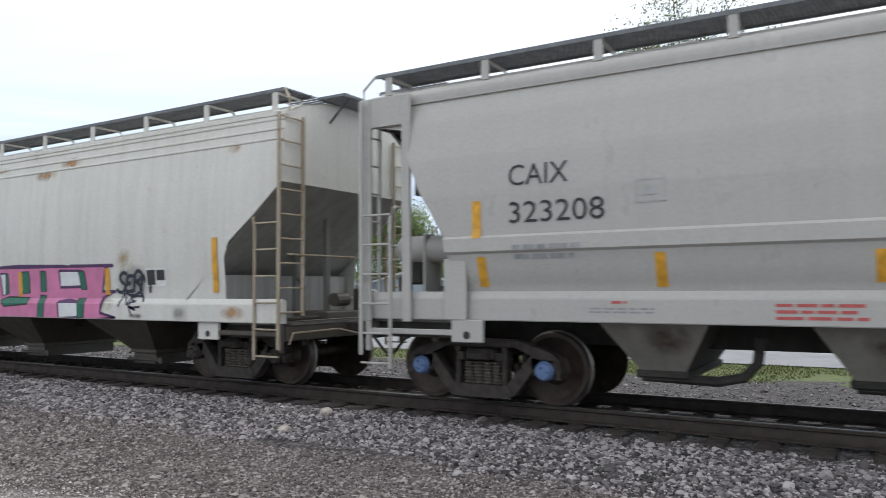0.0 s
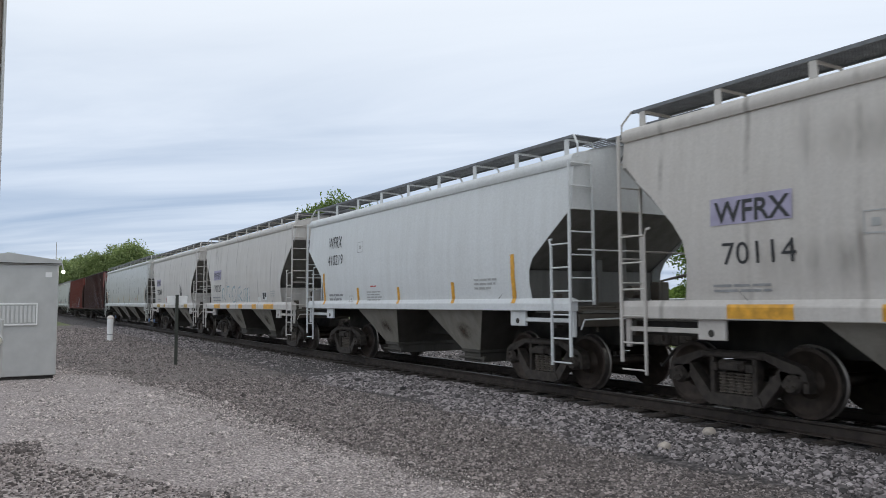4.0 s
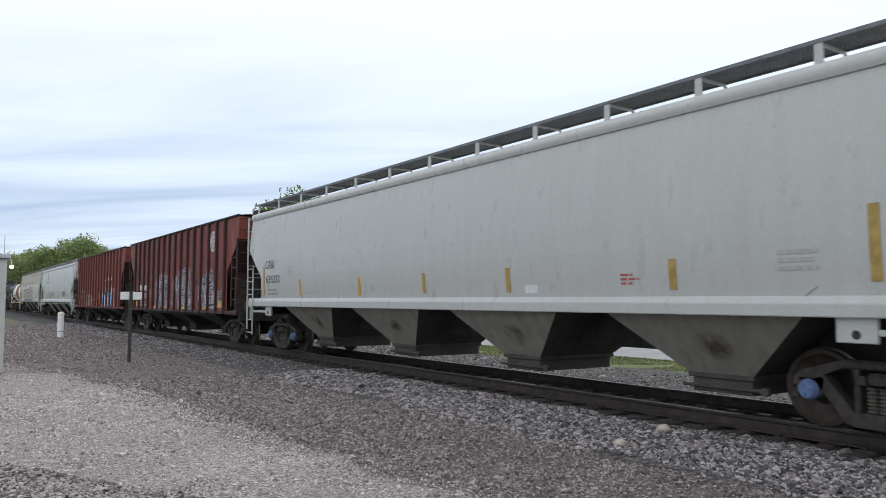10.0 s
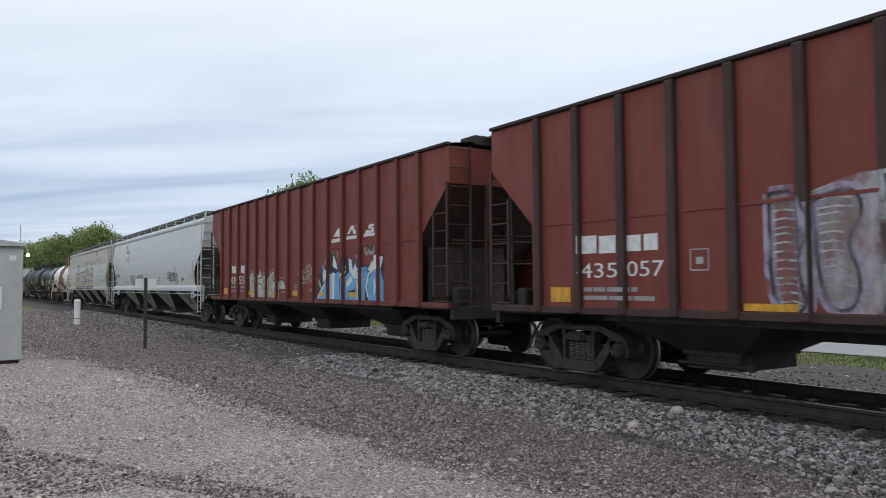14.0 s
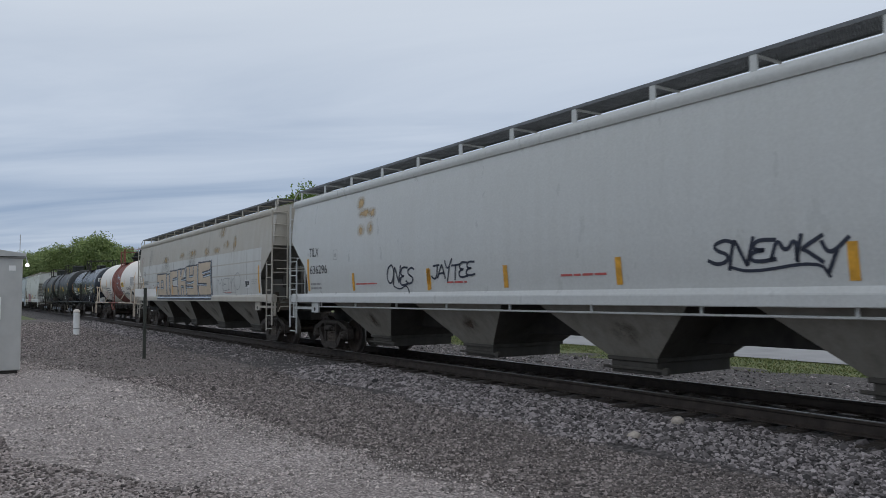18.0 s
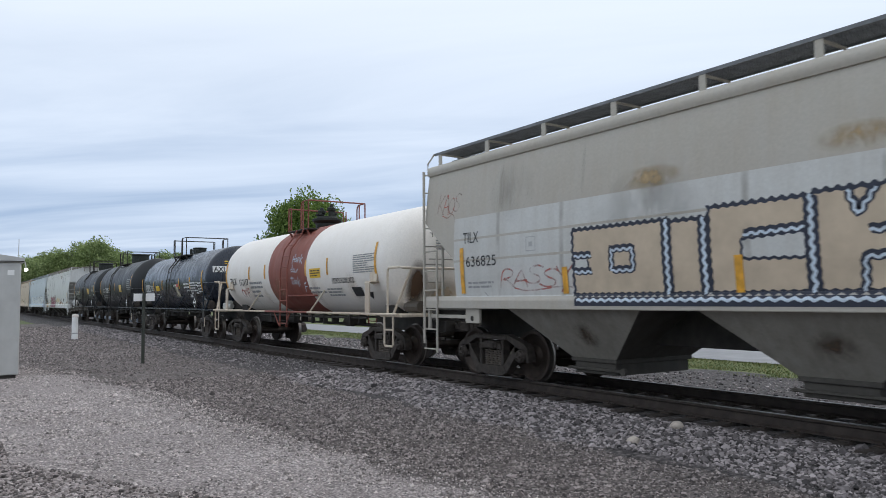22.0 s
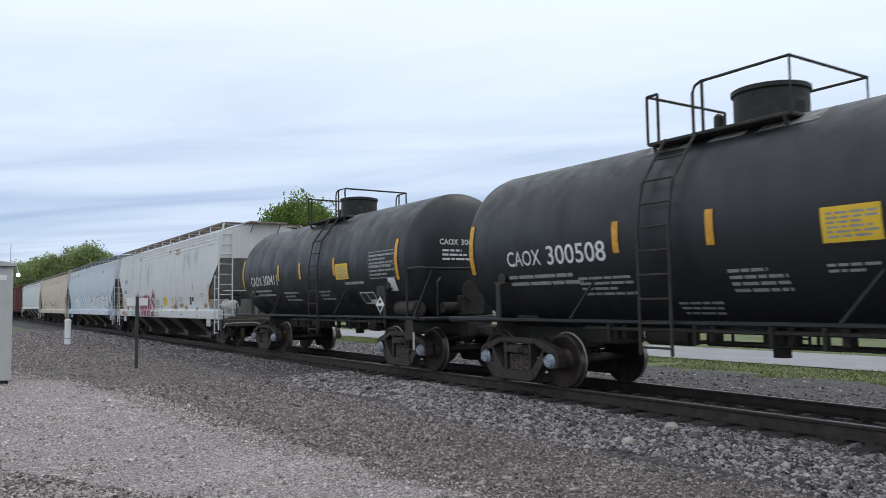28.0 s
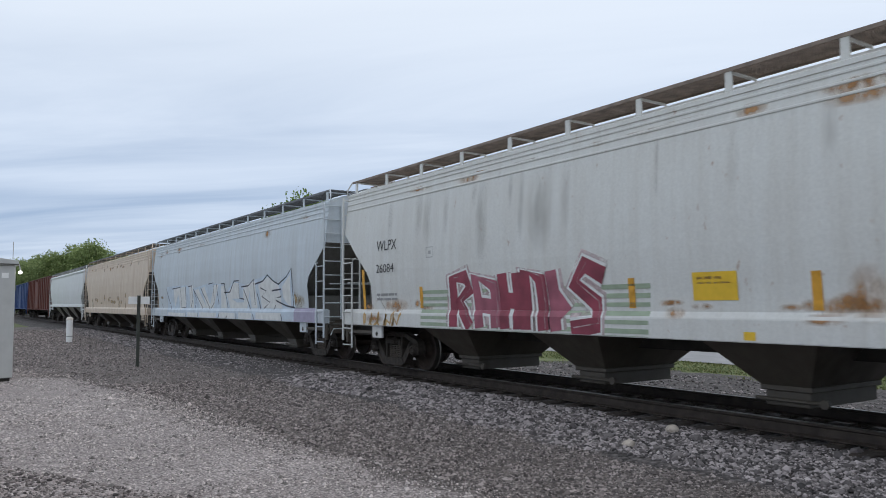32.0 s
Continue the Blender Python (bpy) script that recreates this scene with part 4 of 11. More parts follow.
    if key not in BRACKETS:
        g = Form().add([(-0.055, -1.435, eave + 0.07), (0.055, -1.435, eave + 0.07), (0.05, -1.435, deck - 0.02), (-0.05, -1.435, deck - 0.02),
                        (-0.055, -1.415, eave + 0.07), (0.055, -1.415, eave + 0.07), (0.05, -1.415, deck - 0.02), (-0.05, -1.415, deck - 0.02)],
                       [(0, 1, 2, 3), (7, 6, 5, 4), (0, 4, 5, 1), (1, 5, 6, 2), (2, 6, 7, 3), (3, 7, 4, 0)])
        g.tube([(0, -1.42, deck - 0.05), (0, -0.86, deck - 0.06)], 0.022, 4).tube([(0, -0.88, deck - 0.05), (0, -0.80, eave + 0.24)], 0.02, 4)
        BRACKETS[key] = g.mesh("walkway_bracket", [trim])
    for i in range(brackets):
        x = -hl + 0.3 + (2 * hl - 0.6) * i / (brackets - 1)
        part("walkway_bracket", BRACKETS[key], None, car, "", pose(x, 0, 0))
        part("walkway_bracket", BRACKETS[key], None, car, "", pose(x, 0, 0, 0, 0, 180))
    # underframe
    part("centre_sill", Form().box(-hl + 0.1, hl - 0.1, -0.33, 0.33, 0.74, z0 - 0.02, 0.01), UNDER, car)
    span = 2 * hl - 4.7
    for i in range(bays):
        step = span / bays if fill < 1 else (4.03 * hl / 9.865 if bays > 2 else 3.63)
        x = (i + 0.5 - bays / 2) * step + (0.0 if fill < 1 else 0.18)
        half, foot, yb = (step / 2 * fill, 0.32, 0.80) if fill < 1 else ((1.565, 0.48, 0.88) if bays > 2 else (1.13, 0.33, 1.0))
        if wide is ROUND:
            step, half, foot, yb = ROUND_BAY
            x = (i - bays / 2 + 0.5) * step + ROUND_SHIFT
        part("hopper_bay", bay_form(x, half, foot, z0 + 0.04, low, along(wide, z1) - 0.10, yb), [bay_paint or BAY, bay_paint or BAY_SHADE], car, "dusty discharge bay")
        ya = along(wide, z1) - 0.10
        za, zb = z0 + 0.04, low
        spot = [(x - 0.2, zb + 0.18), (x + 0.45, zb + 0.18), (x + 0.45, zb + 0.62), (x - 0.2, zb + 0.62)]
        if not bay_paint:
            part("grime_patch", Form().add([(a, -(yb + (ya - yb) * (b - zb) / (za - zb)) - 0.006, b) for a, b in spot], [(0, 1, 2, 3)]), BROWN_SOFT, car, "sooty blotch on the bay")
        if wide is ROUND:
            part("outlet_pipe", Form().box(x - foot - 0.06, x + foot + 0.06, -yb - 0.04, yb + 0.04, low - 0.07, low + 0.02, 0.02)
                 .tube([(x - foot, -yb + 0.05, low - 0.06), (x + foot + 0.35, -yb + 0.05, low - 0.08), (x + foot + 0.62, -yb + 0.05, low - 0.02), (x + foot + 0.76, -yb + 0.05, low + 0.14), (x + foot + 0.80, -yb + 0.05, low + 0.42)], 0.06, 8), UNDER, car, "black bent unloading pipe")
            continue
        part("outlet_gate", gate_form(x, foot, yb - 0.08, low), bay_paint or BAY_SHADE, car)
    if pipe:
        run = Form().tube([(-hl + 1.7, -1.52, z0 - 0.11), (hl - 1.75, -1.52, z0 - 0.11)], 0.018, 6)
        for i in range(9):
            x = -hl + 1.9 + (2 * hl - 3.8) * i / 8
            run.box(x - 0.02, x + 0.02, -1.535, -1.505, z0 - 0.12, z0 + 0.02)
        part("sill_pipe", run, trim, car, "thin white pipe hung below the sill")
    # brake gear on the end platform
    if gear_end:
        s = gear_end
        if reservoir:
            part("brake_reservoir", Form().turned([(-0.52, 0.05), (-0.50, 0.13), (-0.44, 0.185), (0.42, 0.185), (0.48, 0.15), (0.50, 0.05)], 0, (s * (hl - 0.72), -1.02, z0 + gear_z), 20)
                 .box(s * (hl - 0.72) - 0.02, s * (hl - 0.72) + 0.02, -1.22, -0.82, z0, z0 + gear_z + 0.2, 0.005), post, car, "rounded brake air tank", None, True)
        else:
            part("control_valve", Form().box(s * (hl - 0.22) - 0.10, s * (hl - 0.22) + 0.10, -0.62, -0.30, z0 + 0.62, z0 + 0.92, 0.03).turned([(-0.20, 0.09), (-0.14, 0.13), (0.14, 0.13), (0.20, 0.09)], 1, (s * (hl - 0.18), -0.42, z0 + 0.68), 14)
                 .turned([(0, 0.07), (0.22, 0.07), (0.26, 0.04)], 2, (s * (hl - 0.22), -0.36, z0 + 0.90), 10).tube([(s * (hl - 0.2), -0.60, z0), (s * (hl - 0.2), -0.60, z0 + 1.45)], 0.03, 6).tube([(s * (hl - 0.2), -0.34, z0), (s * (hl - 0.2), -0.36, z0 + 0.65)], 0.025, 6)
                 .tube([(s * (hl - 0.25), -0.45, z0 + 0.1), (s * (hl - 0.5), 0.3, z0 + 0.15), (s * (hl - 0.5), 0.9, z0 + 0.5)], 0.02, 6), SHADE_GREY, car, "dusty brake control valve and pipes")
        part("brake_valve", Form().box(s * (hl - 0.45) - 0.16, s * (hl - 0.45) + 0.16, -1.1, -0.75, z0 + 0.45, z0 + 0.8, 0.03)
             .turned([(-0.1, 0.12), (0.1, 0.12)], 1, (s * (hl - 0.45), -0.85, z0 + 0.9), 12).tube([(s * (hl - 0.4), -1.05, z0), (s * (hl - 0.4), -1.05, z0 + 1.2)], 0.02), UNDER, car)
        part("hand_brake_wheel", Form().turned([(-0.02, 0.27), (0.0, 0.29), (0.02, 0.27), (0.0, 0.25), (-0.02, 0.27)], 0, (s * (hl + 0.12), 0.6, 2.2), 20, closed=False)
             .tube([(s * (hl + 0.12), 0.33, 2.2), (s * (hl + 0.12), 0.87, 2.2)], 0.015).tube([(s * (hl + 0.12), 0.6, 1.93), (s * (hl + 0.12), 0.6, 2.47)], 0.015), post, car)
    draft_gear(car, hl)
    return car


BRACKETS = {}

# ---- ribbed red hopper cars ----
def red_hopper(name, front, rear, label, paint, ribs=16, boxcar=False, pitch=0.0, posts=None):
    posts = posts or (paint if boxcar else RED_POST)
    hl = abs(front - rear) / 2
    car = thing(name, label, "box car" if boxcar else "covered hopper", "cars of the train", pose((front + rear) / 2, TRACK_Y, 0))
    top, bot, w = 4.22, 1.08, 1.56
    cut = [(9.0, 0.0), (3.50, 0.0), (2.45, 1.12), (1.0, 1.12)] if not boxcar else [(9.0, 0.0), (1.0, 0.0)]
    flat = [(9.0, w), (0.5, w)]
    for s in (-1, 1):
        part("side_sheet", side_sheet(hl, bot, top, cut, flat, 0, s, 12), paint, car)
        part("top_chord", Form().box(-hl, hl, s * w - 0.06, s * w + 0.06, top + 0.01, top + 0.07, 0.012), CHORD_BLACK if not boxcar else paint, car)
        part("side_sill", Form().box(-hl, hl, s * w - 0.05, s * w + 0.05, bot - 0.06, bot + 0.05, 0.01), posts, car)
        part("seam", Form().box(-hl + 1.15, hl - 1.15, s * w - 0.016, s * w + 0.016, 2.42, 2.46), paint, car)
        for i in range(ribs):
            x = -hl + 1.30 + (pitch or (2 * hl - 2.6) / (ribs - 1)) * i
            key = (paint.name, posts.name)
            if key not in RIBS:
                RIBS[key] = Form().box(-0.07, 0.07, -0.06, 0.06, bot - 0.05, top, 0.02).mesh("side_post", [posts])
            part("side_post", RIBS[key], None, car, "", pose(x, s * (w + 0.03), 0))
    roof = Form().add([(-hl, -w, top + 0.05), (hl, -w, top + 0.05), (hl, 0, top + 0.22), (-hl, 0, top + 0.22), (hl, w, top + 0.05), (-hl, w, top + 0.05)], [(0, 1, 2, 3), (3, 2, 4, 5)])
    part("roof", roof, paint, car)
    part("hatch", Form().box(-hl + 0.6, hl - 0.6, -0.35, 0.35, top + 0.2, top + 0.3, 0.03), paint, car)
    zc = 3.5 if not boxcar else 1.0
    for s in (-1, 1):
        a = s * (hl - 0.03)
        part("end_wall", Form().box(min(a, a - s * 0.06), max(a, a - s * 0.06), -w, w, zc - 0.02, top, 0.0), paint, car)
        if not boxcar:
            b = s * (hl - 2.5)
            wi = w - 0.03
            part("slope_sheet", Form().add([(a, -wi, zc), (a, wi, zc), (b, wi, 1.1), (b, -wi, 1.1), (a - s * 0.05, -wi, zc), (a - s * 0.05, wi, zc), (b - s * 0.05, wi, 1.05), (b - s * 0.05, -wi, 1.05)],
                                           [(0, 1, 2, 3), (7, 6, 5, 4), (0, 4, 5, 1), (1, 5, 6, 2), (2, 6, 7, 3), (3, 7, 4, 0)]), SOOTY_RED, car, "sooty end slope sheet")
            part("end_bulkhead", Form().box(s * (hl - 1.30) - 0.02, s * (hl - 1.30) + 0.02, -1.25, 0.85, 1.05, 2.30, 0.006), BULKHEAD, car, "dusty brown bulkhead below the slope")
            for y in (-0.6, 0.5):
                part("slope_strut", Form().box(s * (hl - 0.9) - 0.06, s * (hl - 0.9) + 0.06, y, y + 0.1, 1.05, 2.7, 0.01), UNDER, car)
        iron = paint if boxcar else RED_POST
        part("end_platform", Form().box(min(s * hl, s * (hl - 1.6)), max(s * hl, s * (hl - 1.6)), -1.45, 1.45, 0.98, 1.05, 0.01), UNDER, car)
        part("end_sill", Form().box(s * (hl - 0.05) - 0.05, s * (hl - 0.05) + 0.05, -1.5, 1.5, 0.80, 1.06, 0.012), UNDER, car)
        if not boxcar:
            part("roof_platform", roof_platform(s, hl, top - 0.1, top + 0.24, 0.45), CHORD_BLACK, car, "sooty platform jutting past the end wall")
            part("end_cap", Form().box(min(s * (hl - 0.5), s * (hl + 0.03)), max(s * (hl - 0.5), s * (hl + 0.03)), -0.95, 0.95, top + 0.06, top + 0.26, 0.02), CHORD_BLACK, car)
            cage = Form()
            for y in (-0.62, 0.0, 0.62):
                cage.box(s * (hl - 0.04) - 0.04, s * (hl - 0.04) + 0.04, y - 0.04, y + 0.04, 1.05, 3.52, 0.006)
            for z in (1.9, 2.35):
                cage.tube([(s * (hl + 0.02), -1.5, z), (s * (hl + 0.02), 1.5, z)], 0.016, 6)
            part("end_cage", cage, RED_POST, car, "sooty upright end posts with grab rails")
            part("air_reservoir", Form().turned([(-0.35, 0.06), (-0.33, 0.16), (0.33, 0.16), (0.35, 0.06)], 0, (s * (hl - 0.8), -0.75, 1.30), 14), UNDER, car, "", None, True)
            part("brake_valve", Form().box(s * (hl - 0.35) - 0.12, s * (hl - 0.35) + 0.12, -1.2, -0.9, 1.05, 1.42, 0.03), UNDER, car)
            part("brake_gear", Form().box(s * (hl - 0.3) - 0.2, s * (hl - 0.3) + 0.2, 0.2, 0.7, 1.05, 1.35, 0.03), UNDER, car)
        for q in (-1, 1):
            ladder(car, "side_ladder", s * (hl - 0.02), q * (w + 0.04), 1.10 if not boxcar else 0.55, 2.95, -s * 0.50, False, iron, tall=3.5)
            if boxcar:
                part("foot_stirrup", Form().tube([(s * (hl - 0.02), q * (w + 0.03), 1.0), (s * (hl - 0.02), q * (w + 0.03), 0.52), (s * (hl - 0.50), q * (w + 0.03), 0.52), (s * (hl - 0.50), q * (w + 0.03), 1.0)], 0.022, 5), iron, car)
            ladder(car, "end_ladder", s * (hl + 0.04), q * (w - 0.0), 1.1, top, -q * 0.48, True, iron, lone=True)
        truck(car, s * (hl - 1.65))
    part("centre_sill", Form().box(-hl + 0.1, hl - 0.1, -0.33, 0.33, 0.72, 1.06, 0.01), UNDER, car)
    if not boxcar:
        for q in (-1, 1):
            part("bay_skirt", Form().box(-hl + 2.6, hl - 2.6, q * 1.40 - 0.02, q * 1.40 + 0.02, 0.93, 1.03, 0.005), UNDER, car, "black skirt above the bays")
        for i in range(3):
            x = 4.30 * (i - 1)
            part("hopper_bay", bay_form(x, 1.30, 0.48, 0.95, 0.48, 1.38, 0.62), [UNDER, UNDER], car, "black discharge bay")
            part("outlet_gate", gate_form(x, 0.46, 0.60, 0.50), UNDER, car)
    else:
        part("door", Form().box(-1.4, 1.4, -w - 0.10, -w - 0.04, 1.15, 4.0, 0.02), paint, car, "plug door with rods")
    draft_gear(car, hl)
    return car


RIBS = {}
VALVE_IRON = plain("dark_valve_iron", (0.025, 0.028, 0.024), 0.6, 0.3, 0.3, 8)


# ---- tank cars ----
def tank_car(name, front, rear, label, paint, tank=None, r=1.42, zc=2.46, rail_paint=None, band=0.0, blue=False, top=(-1.2, 1.1), steps=0.0, house=0.0, small=False, dish=0.5, round_off=2.0):
    """front, rear: the places of the striker plates. tank: half length of the shell."""
    hl = abs(front - rear) / 2
    tl = tank or hl - 0.55
    rail_paint = rail_paint or paint
    car = thing(name, label, "tank car", "cars of the train", pose((front + rear) / 2, TRACK_Y, 0))
    head = r * dish
    bow = [(head * (1 - max(0.0, math.cos(math.pi / 2 * i / 12)) ** (2 / round_off)), max(0.02, r * math.sin(math.pi / 2 * i / 12) ** (2 / round_off))) for i in range(13)]
    prof = [(-tl + x, q) for x, q in bow]
    b0, b1 = -band - 0.10, band - 0.10
    mids = [-tl * 0.55, b0, b0 + 0.001, b1, b1 + 0.001, tl * 0.6] if band else [-tl * 0.5, 0.0, tl * 0.5]
    prof += [(x, r) for x in mids]
    prof += [(tl - x, q) for x, q in bow[::-1]]
    slots = [1 if band and b0 - 0.01 <= prof[i][0] and prof[i + 1][0] <= b1 + 0.01 else 0 for i in range(len(prof) - 1)]
    part("tank_shell", Form().turned(prof, 0, (0, 0, zc), 64, slots), [paint, BAND] if band else [paint], car, "", None, True)
    # manway, platform and rails on top
    zt = zc + r
    dark = VALVE_IRON
    xl, xr = top
    rail_z = zt + (0.64 if small else 0.70 if band else 0.58)
    deck = BAND if band else UNDER
    part("top_platform", Form().box(xl, xr, -0.95, 0.95, zt - 0.17, zt - 0.12, 0.01), UNDER, car, "steel top platform")
    for q in (-1, 1):
        for x in (xl + 0.1, xr - 0.1):
            part("platform_bracket", Form().tube([(x, q * 0.93, zt - 0.15), (x, q * 0.80, zt - 0.42)], 0.03, 5), deck, car)
    if band:
        m = Form().turned([(-0.08, 0.34), (0.10, 0.35), (0.13, 0.40), (0.18, 0.45), (0.24, 0.45), (0.26, 0.33), (0.32, 0.31)], 2, (house, 0, zt), 32)
        part("manway", m, dark, car, "bolted round manway plate")
        for x, y, hgt in ((-0.17, -0.10, 0.36), (0.19, 0.06, 0.44), (0.02, 0.2, 0.28), (-0.02, -0.22, 0.18)):
            part("relief_valve", Form().turned([(0, 0.09), (hgt * 0.5, 0.09), (hgt * 0.55, 0.13), (hgt * 0.75, 0.13), (hgt * 0.8, 0.06), (hgt, 0.05)], 2, (house + x, y, zt + 0.25), 12).tube([(house + x - 0.15, y, zt + 0.25 + hgt * 0.66), (house + x + 0.15, y - 0.05, zt + 0.25 + hgt * 0.66)], 0.022, 6), dark, car)
    else:
        k = 0.6 if small else 1.0
        m = Form().turned([(0, 0.50 * k), (0.44 * k, 0.50 * k), (0.46 * k, 0.53 * k), (0.52 * k, 0.53 * k), (0.55 * k, 0.40 * k)], 2, (house, 0, zt - 0.05), 28)
        part("manway", m, dark, car, "round black valve housing", None, True)
        part("vent_valve", Form().turned([(0, 0.07), (0.26, 0.07), (0.30, 0.04)], 2, (house - 0.72, -0.2, zt - 0.04), 10), dark, car)
        part("vent_valve", Form().turned([(0, 0.06), (0.20, 0.06), (0.24, 0.04)], 2, (house + 0.62, -0.3, zt - 0.06), 10), dark, car)
    for q in (-1, 1):
        y = q * 0.93
        low = rail_z - 0.12 if band else rail_z
        for x in (xl, xl + 0.2):
            part("railing_post", Form().tube([(x, y, zt - 0.14), (x, y, low)], 0.022), deck, car)
        g = max(xl + 0.5, steps + 0.22 if steps > xl + 0.3 else xl + 0.95)
        g = min(g, xr - 0.55)
        part("platform_railing", Form().tube([(g, y, zt - 0.14), (g, y, rail_z - 0.14), (g + 0.05, y, rail_z - 0.04), (g + 0.14, y, rail_z), (xr, y, rail_z), (xr, y, zt - 0.14)], 0.022), deck, car, "bent pipe safety railing")
        part("railing_post", Form().tube([(g + 0.16, y, zt - 0.14), (g + 0.16, y, rail_z)], 0.022), deck, car)
    for x, z in ((xl, low), (xr, rail_z)):
        part("cross_rail", Form().tube([(x, -0.93, z), (x, 0.93, z)], 0.022), deck, car)
    part("cross_rail", Form().tube([(xl + 0.2, -0.93, low), (xl, -0.93, low)], 0.022), deck, car)
    # ladders over the shell
    for q in (-1, 1):
        f = Form()
        bow = [(r + 0.13, 0.72), (r + 0.13, zc), (r * 0.93 + 0.10, zc + r * 0.45), (r * 0.72 + 0.07, zc + r * 0.76), (0.95, zt - 0.13)]
        for x in (steps - 0.27, steps + 0.27):
            f.tube([(x, q * a, z) for a, z in bow], 0.024, 6)
        lad = part("ladder", f, deck, car)
        for i in range(10):
            z = 0.82 + i * 0.33
            if z > zt - 0.15:
                break
            y = [a0 + (a1 - a0) * (z - z0) / (z1 - z0) for (a0, z0), (a1, z1) in zip(bow, bow[1:]) if z0 <= z <= z1][0]
            key = ("tank", bool(band))
            if key not in RUNGS:
                RUNGS[key] = Form().tube([(-0.27, 0, 0), (0.27, 0, 0)], 0.016, 6).mesh("rung", [deck])
            part("rung", RUNGS[key], None, lad, "", pose(steps, q * y, z))
    # underframe
    for s in (-1, 1):
        part("stub_sill", Form().box(min(s * hl, s * (hl - 3.3)), max(s * hl, s * (hl - 3.3)), -0.32, 0.32, 0.74, 1.14, 0.02), UNDER, car)
        f = Form()
        b = s * (hl - 1.58)
        f.add([(b - 0.32, -0.80, 1.12), (b + 0.32, -0.80, 1.12), (b + 0.32, 0.80, 1.12), (b - 0.32, 0.80, 1.12), (b - 0.25, -0.85, zc - 0.95), (b + 0.25, -0.85, zc - 0.95), (b + 0.25, 0.85, zc - 0.95), (b - 0.25, 0.85, zc - 0.95)],
              [(3, 2, 1, 0), (4, 5, 6, 7), (0, 1, 5, 4), (1, 2, 6, 5), (2, 3, 7, 6), (3, 0, 4, 7)])
        part("tank_saddle", f, UNDER, car)
        part("end_platform", Form().box(min(s * hl, s * (hl - 1.0)), max(s * hl, s * (hl - 1.0)), -1.45, 1.45, 1.10, 1.17, 0.01), rail_paint, car)
        g = Form()
        for q in (-1, 1) if band or s > 0 else ():
            g.tube([(s * (hl - 0.62), q * 1.46, 1.15), (s * (hl - 0.62), q * 1.46, 2.12), (s * (hl - 0.55), q * 1.46, 2.2), (s * (hl - 0.05), q * 1.46, 2.2), (s * hl, q * 1.4, 2.18), (s * hl, q * 0.4, 2.18), (s * hl, 0, 2.18)], 0.028)
            g.tube([(s * (hl + 0.0), q * 1.2, 2.18), (s * (hl - 0.35), q * 1.46, 1.17)], 0.03)
        if g.f:
            part("end_railing", g, rail_paint, car, "bent pipe end railing")
        for q in (-1, 1):
            if not band and s > 0 and q < 0:
                part("step_plate", Form().box(hl - 0.66, hl - 0.34, -1.50, -1.47, 0.70, 1.12, 0.006).tube([(hl - 0.64, -1.48, 0.72), (hl - 0.64, -1.48, 0.50), (hl - 0.36, -1.48, 0.50), (hl - 0.36, -1.48, 0.72)], 0.018, 5), UNDER, car, "hanging step plate")
                # thin pale strip added along the step plate's edge
                part("pale_strip", Form().box(hl - 0.33, hl - 0.29, -1.51, -1.48, 0.50, 0.86, 0.004), RAIL_CREAM, car, "pale upright strip beside the step plate")
            if band:
                part("foot_stirrup", Form().tube([(s * (hl - 0.30), q * 1.5, 1.15), (s * (hl - 0.30), q * 1.5, 0.50), (s * (hl - 0.34), q * 1.5, 0.46), (s * (hl - 0.66), q * 1.5, 0.46), (s * (hl - 0.70), q * 1.5, 0.50), (s * (hl - 0.70), q * 1.5, 1.15)], 0.026, 6)
                     .tube([(s * (hl - 0.30), q * 1.5, 0.82), (s * (hl - 0.70), q * 1.5, 0.82)], 0.02, 6), rail_paint, car)
            ys = math.sqrt(r * r - 0.35 ** 2)
            part("saddle_plate", Form().box(b - (0.11 if band else 0.06), b + (0.11 if band else 0.06), q * 1.47 - 0.02, q * 1.47 + 0.02, 1.15, zc - (0.50 if band else 0.66), 0.01)
                 .box(b - 0.15, b + 0.15, min(q * 1.46, q * (ys - 0.08)), max(q * 1.46, q * (ys - 0.08)), zc - (0.51 if band else 0.67), zc - (0.47 if band else 0.63), 0.01)
                 .turned([(-0.012, 0.19 if band else 0.10), (0.012, 0.19 if band else 0.10)], 1, (b, q * (ys + 0.012 - (0.0 if band else 0.06)), zc - (0.36 if band else 0.56)), 20), rail_paint if band else UNDER, car, "saddle post with a round pad")
        truck(car, s * (hl - 1.58), blue)
    for q in (-1, 1):
        for a, b in ((-hl + 0.1, -1.35), (1.95, hl - 0.1)) if band else ((-hl + 0.1, hl - 0.1),):
            part("running_rail", Form().tube([(a, q * 1.52, 1.16), (b, q * 1.52, 1.16)], 0.03, 6), rail_paint, car)
        if band:
            part("middle_rail", Form().tube([(-1.35, q * 1.52, 1.16), (1.95, q * 1.52, 1.16)], 0.03, 6).box(-0.45, 1.70, min(q * (r - 0.28), q * (r - 0.13)), max(q * (r - 0.28), q * (r - 0.13)), 1.60, 1.65, 0.008)
                 .tube([(-0.6, q * 1.52, 1.16), (-0.2, q * 1.50, 0.74)], 0.02, 6).tube([(0.7, q * 1.52, 1.16), (0.3, q * 1.50, 0.74)], 0.02, 6), BAND, car, "oxide-red rail and foot ledge below the band")
        for x in (-0.42 * hl, 0.30 * hl):
            part("rail_brace", Form().tube([(x, q * 1.52, 1.16), (x + 0.45, q * (r - 0.06), 1.75)], 0.026, 6), rail_paint, car)
